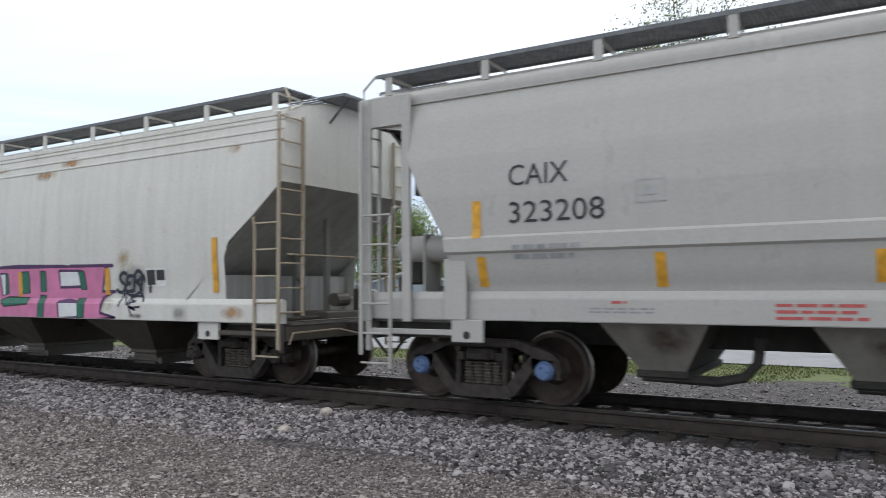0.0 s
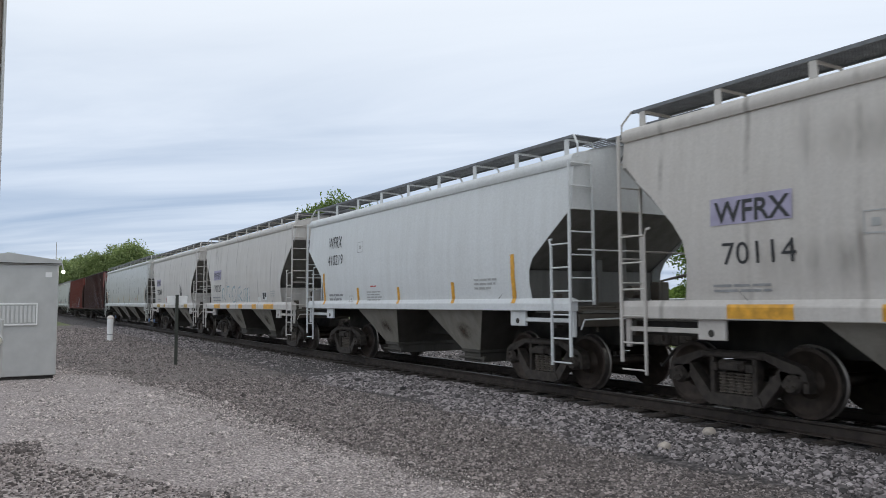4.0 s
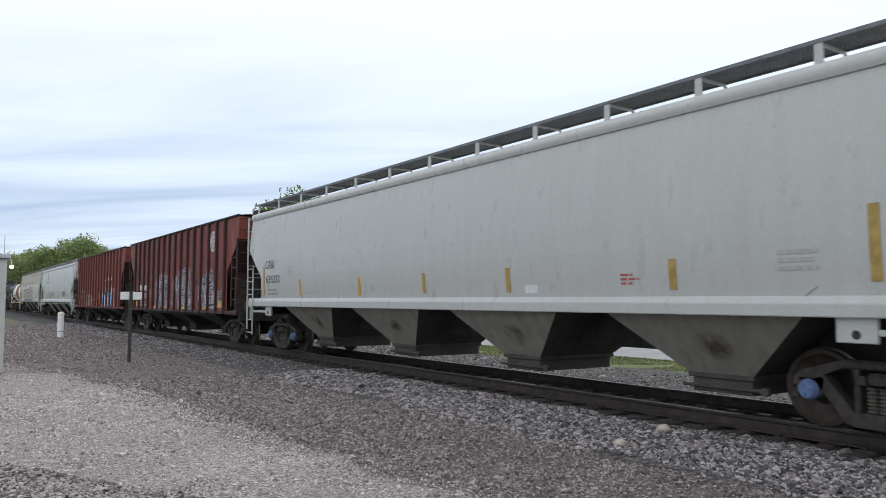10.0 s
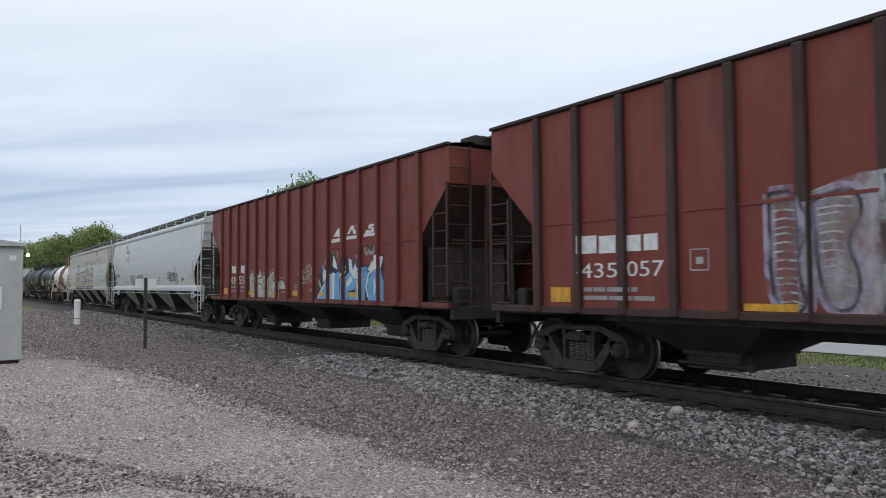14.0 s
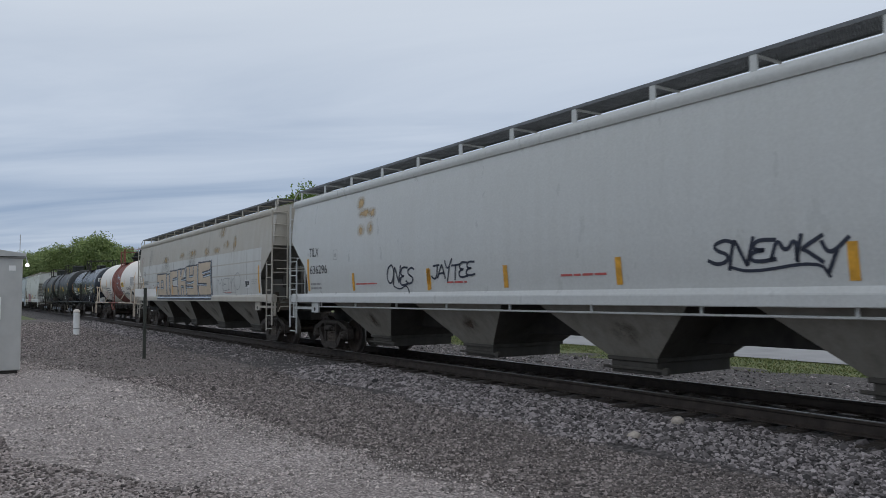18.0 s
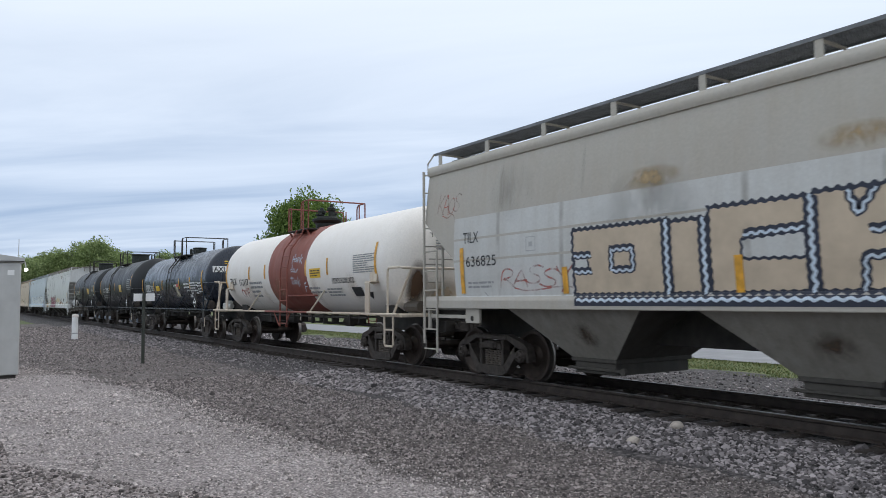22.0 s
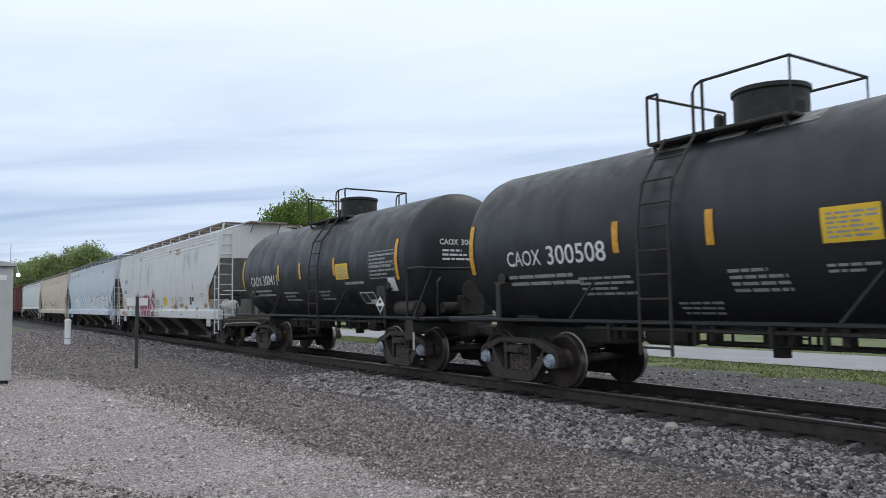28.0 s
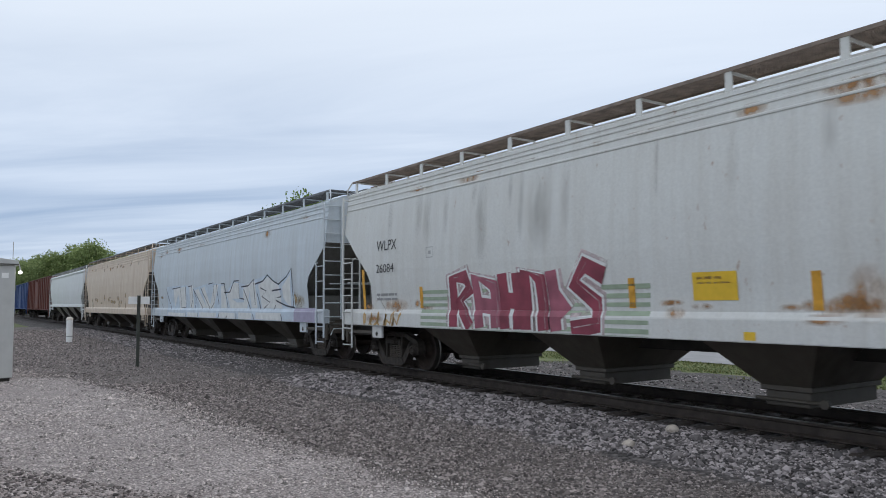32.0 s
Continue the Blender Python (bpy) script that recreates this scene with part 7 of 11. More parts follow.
RUST_PATCH = plain("rust_stain", (0.52, 0.34, 0.14), 0.7, 0, 0.25, 3)
FAINT = plain("faint_grey_print", (0.42, 0.42, 0.41), 0.7, 0, 0.1, 8)
DIM_WHITE = plain("dim_white_print", (0.33, 0.33, 0.32), 0.7, 0, 0.15, 8)
PLACARD = plain("yellow_placard", (0.78, 0.50, 0.03), 0.5, 0, 0.08, 8)


def hopper_zones(wide=BULGE, sill=(1.34, 1.51)):
    w = along(wide, sill[1])
    z = [(None, None, sill[0] + 0.014, sill[1] - 0.05, lambda q: w + 0.054), (None, None, sill[1] - 0.05, sill[1] + 0.045, lambda q: w + 0.056 - 0.46 * (q - sill[1] + 0.05))]
    cuts = [sill[1] + 0.046] + [sill[1] + 0.2 * k for k in range(1, 14)]
    return z + [(None, None, a, b, lambda q: along(wide, q) + 0.007) for a, b in zip(cuts, cuts[1:])]


def red_zones(hl, pitch, ribs=16, w=1.56):
    z = [(None, None, 1.14, 4.3, lambda q: w + 0.007)]
    for i in range(ribs):
        x = -hl + 1.30 + pitch * i
        z.append((x - 0.055, x + 0.055, 1.14, 4.3, lambda q: w + 0.094))
    return z


def tank_zones(r, zc):
    cuts = [zc - r * math.cos(math.pi * k / 40) for k in range(3, 38)]
    return [(None, None, a, b, lambda q: math.sqrt(max(0.0001, r * r - (q - zc) ** 2)) + 0.012) for a, b in zip(cuts, cuts[1:])]


def lay(car, name, flat, mat, zones, lift=0.0, label=""):
    """Lays a flat shape, given as (verts of (x, z), faces), on the near side of a car, following its surface."""
    verts, faces = flat
    xs, zs = [p[0] for p in verts], [p[1] for p in verts]
    out = Form()
    for x0, x1, z0, z1, depth in zones:
        if (x0 is not None and (x1 < min(xs) or x0 > max(xs))) or z1 < min(zs) or z0 > max(zs):
            continue
        bm = bmesh.new()
        vs = [bm.verts.new((x, 0, z)) for x, z in verts]
        for f in faces:
            try:
                bm.faces.new([vs[i] for i in f])
            except ValueError:
                pass
        planes = [((0, 0, z0), (0, 0, -1)), ((0, 0, z1), (0, 0, 1))]
        if x0 is not None:
            planes += [((x0, 0, 0), (-1, 0, 0)), ((x1, 0, 0), (1, 0, 0))]
        for co, no in planes:
            bmesh.ops.bisect_plane(bm, geom=bm.verts[:] + bm.edges[:] + bm.faces[:], plane_co=co, plane_no=no, clear_outer=True)
        bm.verts.index_update()
        out.add([(v.co.x, -depth(v.co.z) - lift, v.co.z) for v in bm.verts], [[v.index for v in f.verts] for f in bm.faces])
        bm.free()
    if not out.f:
        return None
    # join the strips where they meet
    seen, put, flat_v = {}, [], []
    for p in out.v:
        key = (round(p[0], 3), round(p[1], 3), round(p[2], 3))
        if key not in seen:
            seen[key] = len(flat_v)
            flat_v.append(p)
        put.append(seen[key])
    out.v, out.f = flat_v, [tuple(dict.fromkeys(put[i] for i in q)) for q in out.f]
    keep = [k for k, q in enumerate(out.f) if len(q) > 2]
    out.f, out.m = [out.f[k] for k in keep], [out.m[k] for k in keep]
    return part(name, out, mat, car, label)


FONT_CACHE = {}


def letters(text, x0, x1, z0, z1, fat=0.0, slant=0.0):
    """Outlines of a line of text filled as faces, fitted into a box."""
    key = (text, fat, slant)
    if key not in FONT_CACHE:
        cu = bpy.data.curves.new("lettering", "FONT")
        cu.body, cu.offset, cu.shear, cu.resolution_u = text, fat, slant, 3
        ob = bpy.data.objects.new("lettering", cu)
        scene.collection.objects.link(ob)
        bpy.context.view_layer.update()
        me = bpy.data.meshes.new_from_object(ob.evaluated_get(bpy.context.evaluated_depsgraph_get()))
        FONT_CACHE[key] = ([(v.co.x, v.co.y) for v in me.vertices], [tuple(p.vertices) for p in me.polygons])
        bpy.data.objects.remove(ob)
        bpy.data.meshes.remove(me)
    v, f = FONT_CACHE[key]
    if fat:
        letters(text, 0, 1, 0, 1, 0.0, slant)
    w = FONT_CACHE[text, 0.0, slant][0] if fat else v
    a0, a1 = min(p[0] for p in w), max(p[0] for p in w)
    b0, b1 = min(p[1] for p in w), max(p[1] for p in w)
    return [(x0 + (p[0] - a0) / (a1 - a0) * (x1 - x0), z0 + (p[1] - b0) / (b1 - b0) * (z1 - z0)) for p in v], f


def quad(x0, x1, z0, z1):
    return [(x0, z0), (x1, z0), (x1, z1), (x0, z1)], [(0, 1, 2, 3)]


def stroke(points, width):
    """A ribbon along a line."""
    v, f = [], []
    n = len(points)
    for i, (x, z) in enumerate(points):
        ax, az = points[max(i - 1, 0)]
        bx, bz = points[min(i + 1, n - 1)]
        dx, dz = bx - ax, bz - az
        d = math.hypot(dx, dz) or 1
        v += [(x - dz / d * width / 2, z + dx / d * width / 2), (x + dz / d * width / 2, z - dx / d * width / 2)]
    for i in range(n - 1):
        f.append((2 * i, 2 * i + 1, 2 * i + 3, 2 * i + 2))
    return v, f


def joined(shapes):
    v, f = [], []
    for a, b in shapes:
        k = len(v)
        v += a
        f += [tuple(i + k for i in q) for q in b]
    return v, f


def print_bars(x0, x1, z0, z1, rows, seed):
    """Small print that cannot be read: rows of plain bars."""
    g = random.Random(seed)
    out = []
    h = (z1 - z0) / rows
    for r in range(rows):
        x, end = x0, x1 - (x1 - x0) * g.choice((0, 0, 0.1, 0.3))
        while x < end - 0.02:
            w = min(g.uniform(0.08, 0.26) * max(0.6, (x1 - x0) / 0.8), end - x)
            z = z1 - (r + 0.75) * h
            out.append(quad(x, x + w, z, z + h * 0.5))
            x += w + 0.03
    return joined(out)


def scrawl(x0, x1, z0, z1, seed, loops=5):
    """A hand-drawn tag: looping line."""
    g = random.Random(seed)
    pts, n = [], loops * 9
    for i in range(n + 1):
        u = i / n
        a = u * loops * 6.283
        pts.append((x0 + (x1 - x0) * (0.08 + 0.84 * u) + (x1 - x0) / loops * 0.30 * math.cos(a + g.uniform(-0.3, 0.3)),
                    (z0 + z1) / 2 + (z1 - z0) / 2 * math.sin(a * (1 + 0.1 * g.random()) + g.uniform(-0.5, 0.5)) * g.uniform(0.5, 1)))
    return pts


GLYPHS = {"S": [[(1, 0.85), (0.6, 1), (0.1, 0.8), (0.3, 0.55), (0.85, 0.4), (0.8, 0.1), (0.3, 0), (-0.1, 0.2)]],
          "N": [[(0, -0.1), (0.1, 1), (0.2, 0.95), (0.75, 0.05), (0.8, 0.1), (0.95, 1.1)]],
          "E": [[(1, 0.9), (0.3, 0.95), (0.05, 0.7), (0.2, 0.52), (0.7, 0.5), (0.1, 0.45), (0, 0.15), (0.3, 0), (1.1, 0.1)]],
          "K": [[(0.15, 1.1), (0.05, 0)], [(0.95, 1), (0.2, 0.45), (0.4, 0.4), (1.1, -0.15)]],
          "A": [[(-0.05, 0), (0.45, 1), (0.55, 1), (0.95, -0.05)], [(0.1, 0.35), (0.9, 0.4)]],
          "O": [[(0.6, 1), (0.1, 0.85), (0, 0.4), (0.3, 0), (0.8, 0.1), (0.95, 0.6), (0.7, 0.95), (0.45, 1)]],
          "J": [[(0.2, 0.95), (1.1, 1)], [(0.8, 1), (0.75, 0.2), (0.4, 0), (0, 0.25)]],
          "Y": [[(0, 1), (0.2, 0.55), (0.5, 0.5), (0.95, 1.1)], [(0.6, 0.6), (0.35, -0.35)]],
          "M": [[(-0.05, 0), (0.15, 1), (0.5, 0.3), (0.85, 1), (1, -0.1)]],
          "F": [[(0.15, 1), (0.05, -0.1)], [(0.05, 0.98), (1, 1)], [(0.1, 0.5), (0.75, 0.55)]],
          "T": [[(-0.05, 0.95), (1.05, 1)], [(0.5, 1), (0.4, -0.1)]],
          "R": [[(0.05, -0.05), (0.1, 1), (0.7, 1), (0.9, 0.75), (0.6, 0.5), (0.15, 0.45), (0.5, 0.4), (1.05, -0.1)]]}


def rounded(pts, times=2):
    """Corners of a line worn round."""
    for _ in range(times):
        out = [pts[0]]
        for (x0, z0), (x1, z1) in zip(pts, pts[1:]):
            out += [(0.75 * x0 + 0.25 * x1, 0.75 * z0 + 0.25 * z1), (0.25 * x0 + 0.75 * x1, 0.25 * z0 + 0.75 * z1)]
        pts = out + [pts[-1]]
    return pts


def hand_tag(text, x0, x1, z0, z1, width, seed, lean=0.15, tail=True):
    """Quick spray-can handwriting in a box, letters crowding each other."""
    g = random.Random(seed)
    n, out = len(text), []
    w = (x1 - x0) / n
    for k, c in enumerate(text):
        a, h, d = x0 + k * w, (z1 - z0) * g.uniform(0.75, 1.0), (z1 - z0) * g.uniform(0.0, 0.2)
        for path in GLYPHS[c]:
            out.append(stroke(rounded([(a + w * 1.12 * u + lean * h * v + g.uniform(-0.03, 0.03) * w, z0 + d + h * v) for u, v in path]), width))
    if tail:
        out.append(stroke(rounded([(x0 + w, z0 + 0.02), (x0 + 2 * w, z0 - 0.06), (x1 - w, z0 + 0.05), (x1 - 0.6 * w, z0 - 0.14)]), width * 0.8))
    return joined(out)


def disc(cx, cz, r, n=40):
    return [(cx + r * math.cos(6.2832 * i / n), cz + r * math.sin(6.2832 * i / n)) for i in range(n)]


def fan(pts):
    cx, cz = sum(p[0] for p in pts) / len(pts), sum(p[1] for p in pts) / len(pts)
    n = len(pts)
    return [*pts, (cx, cz)], [(i, (i + 1) % n, n) for i in range(n)]


def inked(car, points, mat, zones, lift, label="", ink=None, width=0.045):
    """A filled outline with a sprayed edge."""
    lay(car, "spray_letter", shape(points), mat, zones, lift, label)
    lay(car, "spray_letter", stroke(points + points[:1], width), ink or PURPLE, zones, lift + 0.0012)


def silver_tag(car, points, zones):
    """A worn silver letter: lilac glow outside, dark outline, level white hatching inside."""
    points = rounded(points + points[:1], 2)
    lay(car, "spray_letter", stroke(points, 0.17), LILAC_MIST, zones, 0.0)
    lay(car, "spray_letter", shape(points[:-1]), SILVER_SPRAY, zones, 0.0012, "worn silver spray-painted letter")
    z = min(p[1] for p in points) + 0.07
    rows = []
    while z < max(p[1] for p in points) - 0.04:
        hits = sorted(a[0] + (b[0] - a[0]) * (z - a[1]) / (b[1] - a[1]) for a, b in zip(points, points[1:]) if (a[1] - z) * (b[1] - z) < 0)
        rows += [stroke([(a + 0.05, z), ((a + b) / 2, z + 0.015), (b - 0.05, z - 0.01)], 0.024) for a, b in zip(hits[::2], hits[1::2]) if b - a > 0.16 and (int(z * 97) % 5)]
        z += 0.072 + 0.03 * (int(z * 31) % 3) / 2
    if rows:
        lay(car, "spray_letter", joined(rows), WHITE_MIST, zones, 0.0024, "level white hatching")
    lay(car, "spray_letter", stroke(points, 0.045), WORN_DARK, zones, 0.0036, "dark outline")


def shape(points):
    """Any outline, filled."""
    return list(points), [tuple(f) for f in tessellate_polygon([[Vector((x, z, 0)) for x, z in points]])]


def lay_head(car, name, flat, mat, tl, r, zc, lift=0.0, label="", dish=0.5, power=2.0):
    """Lays a flat shape, given in (y, z), on the dished front head of a tank."""
    verts, faces = flat
    out = [(tl - r * dish + r * dish * max(0.0, 1 - (math.hypot(y, z - zc) / r) ** power) ** (1 / power) + 0.016 + lift, y, z) for y, z in verts]
    return part(name, Form().add(out, faces), mat, car, label)


def lay_end(car, name, flat, mat, x):
    """Lays a flat shape, given in (y, z), on the front end wall of a car."""
    verts, faces = flat
    return part(name, Form().add([(x, y, z) for y, z in verts], faces), mat, car)


def plate_grid(y0, y1, z0, z1, n=8, m=3):
    v = [(y0 + (y1 - y0) * i / n, z0 + (z1 - z0) * j / m) for j in range(m + 1) for i in range(n + 1)]
    return v, [(j * (n + 1) + i, j * (n + 1) + i + 1, (j + 1) * (n + 1) + i + 1, (j + 1) * (n + 1) + i) for j in range(m) for i in range(n)]


def wavy(points, amount, pitch):
    """A line drawn with a shaking hand: small even waves along it."""
    out, run = [], 0.0
    for (x0, z0), (x1, z1) in zip(points, points[1:]):
        d = math.hypot(x1 - x0, z1 - z0)
        n = max(2, int(d / pitch * 4))
        for i in range(n):
            u = i / n
            s = amount * math.sin(6.283 * (run + d * u) / pitch)
            out.append((x0 + (x1 - x0) * u - (z1 - z0) / d * s, z0 + (z1 - z0) * u + (x1 - x0) / d * s))
        run += d
    return out + [points[-1]]


SLOTS = {"D": [[(0.02, 0.60), (0.22, 0.60)], [(0.02, 0.36), (0.22, 0.36)], [(0.44, 0.36), (0.44, 0.66), (0.66, 0.66), (0.66, 0.36), (0.44, 0.36)]],
         "I": [],
         "C": [[(0.98, 0.68), (0.36, 0.66)]],
         "K": [[(0.28, 0.98), (0.36, 0.74), (0.50, 0.98)], [(0.38, 0.02), (0.40, 0.34), (0.66, 0.34), (0.62, 0.02)], [(0.44, 0.58), (0.98, 0.60)]],
         "Y": [[(0.30, 0.98), (0.30, 0.64), (0.62, 0.66), (0.62, 0.98)], [(0.02, 0.44), (0.40, 0.42), (0.66, 0.46)], [(0.02, 0.30), (0.60, 0.28)]],
         "S": [[(0.98, 0.72), (0.34, 0.66)], [(0.02, 0.34), (0.66, 0.32)], [(0.98, 0.62), (0.40, 0.56)]]}
# places where the car's own paint shows through a letter
HOLES = {"C": [(0.34, 0.38), (1.0, 0.36), (1.0, 0.64), (0.34, 0.60)], "K": [(0.62, 0.66), (1.02, 0.66), (1.02, 1.02), (0.86, 1.02)], "D": [(0.02, 0.40), (0.18, 0.40), (0.18, 0.56), (0.02, 0.56)]}


def block_tag(car, zones, letter, x0, x1, z0, z1):
    """A tall outlined block letter: dark shaky edge, tan fill, slots and holes cut in, a dark seam with a white wave at its far side."""
    def ring(g, amount):
        return wavy([(x0 + g, z0 + g), (x1 - g, z0 + g), (x1 - g, z1 - g), (x0 + g, z1 - g), (x0 + g, z0 + g)], amount, 0.13)

    def at(line):
        return [(x0 + (x1 - x0) * u, z0 + (z1 - z0) * w) for u, w in line]

    lay(car, "spray_letter", fan(ring(-0.02, 0.02)[:-1]), NAVY_SPRAY, zones, 0.0)
    lay(car, "spray_letter", fan(ring(0.035, 0.012)[:-1]), TAN_SPRAY, zones, 0.0015, "tan block letter with a dark wavy edge")
    if letter in HOLES:
        hole = at(HOLES[letter])
        lay(car, "spray_letter", shape(hole), PATCH_GREY, zones, 0.003, "car paint left bare inside a letter")
        lay(car, "spray_letter", stroke(wavy(hole + hole[:1], 0.012, 0.13), 0.035), NAVY_SPRAY, zones, 0.004)
    for line in SLOTS[letter]:
        pts = at(line)
        lay(car, "spray_letter", stroke(wavy(pts, 0.012, 0.13), 0.11), NAVY_SPRAY, zones, 0.0045)
        lay(car, "spray_letter", stroke(wavy([(x, z - 0.015) for x, z in pts], 0.018, 0.13), 0.035), PALE_SPRAY, zones, 0.006)
    seam = [(x1 - 0.02, z0), (x1 - 0.02, z1)]
    lay(car, "spray_letter", stroke(wavy(seam, 0.012, 0.13), 0.17), NAVY_SPRAY, zones, 0.0065)
    lay(car, "spray_letter", stroke(wavy(seam, 0.02, 0.13), 0.05), PALE_SPRAY, zones, 0.0075)


def stain(i, x, z, rx, rz, mat, k=0):
    """A soft patch of dirt on the side of car i."""
    lay(CARS[i], "stain", quad(x - rx, x + rx, z - rz, z + rz), mat, Z[i], -0.004 + 0.0002 * (k % 14))


def weather(i, seed, count, mat, half, z0, z1, wide, tall, hang=False):
    """Strews soft stains along the side of car i; hanging ones start at the top and run down."""
    g = random.Random(seed)
    for k in range(count):
        h = g.uniform(*tall) / 2
        x, z = g.uniform(-half, half), z1 - h * 0.7 if hang else g.uniform(z0, z1)
        stain(i, x, z, g.uniform(*wide) / 2, h, mat, k)


Z = [
    hopper_zones(ROUND, (1.08, 1.39)),
    hopper_zones(BULGE, (0.98, 1.29)),
    hopper_zones(BULGE, (1.25, 1.46)),
    hopper_zones(),
    hopper_zones(BULGE, (1.28, 1.48)),
    hopper_zones(BULGE, (1.28, 1.48)),
    hopper_zones(BULGE, (1.31, 1.50)),
    red_zones(8.230, 0.9225),
    red_zones(8.065, 0.915),
    hopper_zones(BULGE, (1.31, 1.50)),
    hopper_zones(BULGE, (1.31, 1.50)),
    tank_zones(1.34, 2.4),
    tank_zones(1.35, 2.36),
    tank_zones(1.47, 2.44),
    tank_zones(1.47, 2.44),
    hopper_zones(BULGE, (0.98, 1.30)),
    hopper_zones(BULGE, (0.98, 1.30)),
    hopper_zones(BULGE, (0.98, 1.30)),
    hopper_zones(),
    [],
    [],
]
lay(CARS[0], "lettering", letters("CAIX", -6.93, -6.18, 2.68, 2.93, 0, 0), BLACK_INK, Z[0], 0.001)
lay(CARS[0], "lettering", letters("323208", -6.93, -5.76, 2.24, 2.49, 0, 0), BLACK_INK, Z[0], 0.001)
lay(CARS[0], "small_print", print_bars(-6.88, -6.05, 1.79, 2.01, 2, 2), GREY_INK, Z[0])
lay(CARS[0], "stencil_box", joined([stroke([(-5.40, 2.40), (-5.09, 2.40), (-5.09, 2.64), (-5.40, 2.64), (-5.40, 2.40)], 0.02), quad(-5.31, -5.18, 2.47, 2.56)]), FAINT, Z[0])
lay(CARS[0], "reflector", quad(-7.43, -7.31, 2.08, 2.53), YELLOW, Z[0], 0)
lay(CARS[0], "reflector", quad(-7.39, -7.27, 1.49, 1.85), YELLOW, Z[0], 0)
lay(CARS[0], "reflector", quad(-5.23, -5.11, 1.48, 1.85), YELLOW, Z[0], 0)
lay(CARS[0], "reflector", quad(-3.18, -3.06, 1.51, 1.82), YELLOW, Z[0], 0)
lay(CARS[0], "small_print", print_bars(-6.00, -5.27, 1.18, 1.26, 2, 8), GREY_INK, Z[0])
lay(CARS[0], "small_print", print_bars(-5.74, -5.50, 1.28, 1.34, 1, 9), RED_INK, Z[0])
lay(CARS[0], "small_print", print_bars(-4.06, -3.25, 1.13, 1.32, 3, 10), RED_INK, Z[0])
lay(CARS[1], "lettering", letters("ACFX", -7.90, -7.11, 2.52, 2.78, 0.02), BLACK_INK, Z[1], 0.001)
lay(CARS[1], "lettering", letters("66668", -7.92, -6.98, 2.11, 2.37, 0.02), BLACK_INK, Z[1], 0.001)
for _k, (_x, _z) in enumerate(((-7.62, 2.66), (-7.42, 2.62), (-7.05, 2.60), (-7.25, 2.22), (-6.92, 2.26))):
    stain(1, _x, _z, 0.14, 0.15, RUST_SOFT, _k)
lay(CARS[1], "small_print", print_bars(-7.42, -6.98, 1.49, 1.74, 2, 13), GREY_INK, Z[1])
lay(CARS[1], "small_print", print_bars(-6.94, -6.40, 1.58, 1.79, 2, 14), FAINT, Z[1])
inked(CARS[1], [(-2.56, 0.94), (-2.00, 1.40), (-2.25, 1.89), (-1.48, 1.94), (-1.21, 1.89), (0.21, 1.91), (0.98, 2.00), (1.46, 1.72), (1.65, 1.91), (4.00, 1.90), (5.34, 1.89), (5.12, 1.85), (5.02, 1.46), (5.39, 1.45), (5.10, 1.37), (5.01, 1.08), (5.43, 1.00), (4.30, 0.94), (1.73, 0.90), (-0.85, 0.95)], PINK, Z[1], 0.001, "pink spray-painted lettering with green shading")
inked(CARS[1], [(-1.42, 1.83), (-1.15, 1.86), (-1.00, 1.40), (-1.23, 1.40)], WHITE_SPRAY, Z[1], 0.0025, "")
inked(CARS[1], [(-1.41, 1.34), (-1.13, 1.31), (-0.97, 1.05), (-1.24, 0.97)], WHITE_SPRAY, Z[1], 0.0025, "")
inked(CARS[1], [(1.14, 1.84), (1.33, 1.73), (1.33, 1.35), (1.11, 1.46)], WHITE_SPRAY, Z[1], 0.0025, "")
inked(CARS[1], [(0.44, 1.23), (0.78, 1.41), (1.19, 1.38), (0.86, 1.22)], WHITE_SPRAY, Z[1], 0.0025, "")
inked(CARS[1], [(1.85, 1.80), (2.05, 1.80), (2.07, 1.41), (1.92, 1.38)], WHITE_SPRAY, Z[1], 0.0025, "")
inked(CARS[1], [(3.79, 1.83), (4.42, 1.82), (4.44, 1.54), (3.81, 1.53)], WHITE_SPRAY, Z[1], 0.0025, "")
inked(CARS[1], [(3.77, 1.27), (4.37, 1.27), (4.36, 1.00), (3.82, 0.98)], WHITE_SPRAY, Z[1], 0.0025, "")
inked(CARS[1], [(-0.83, 1.84), (-0.58, 1.85), (-0.51, 1.37), (-0.85, 0.98), (-1.03, 0.98), (-0.75, 1.37)], GREEN_SPRAY, Z[1], 0.004, "", BLACK_INK, 0.028)
inked(CARS[1], [(-0.23, 1.85), (-0.02, 1.82), (-0.11, 0.98), (-0.26, 1.00), (-0.20, 1.38)], GREEN_SPRAY, Z[1], 0.004, "", BLACK_INK, 0.028)
inked(CARS[1], [(0.38, 1.54), (0.72, 1.76), (0.97, 1.72), (1.00, 1.57), (0.70, 1.50)], GREEN_SPRAY, Z[1], 0.004, "", BLACK_INK, 0.028)
inked(CARS[1], [(1.57, 1.88), (1.68, 1.87), (1.78, 1.46), (1.66, 1.38), (1.55, 1.61)], GREEN_SPRAY, Z[1], 0.004, "", BLACK_INK, 0.028)
inked(CARS[1], [(2.05, 1.80), (2.14, 1.80), (2.14, 1.41), (2.03, 1.41)], GREEN_SPRAY, Z[1], 0.004, "", BLACK_INK, 0.028)
inked(CARS[1], [(2.58, 1.82), (2.83, 1.83), (2.85, 1.43), (2.60, 1.42)], GREEN_SPRAY, Z[1], 0.004, "", BLACK_INK, 0.028)
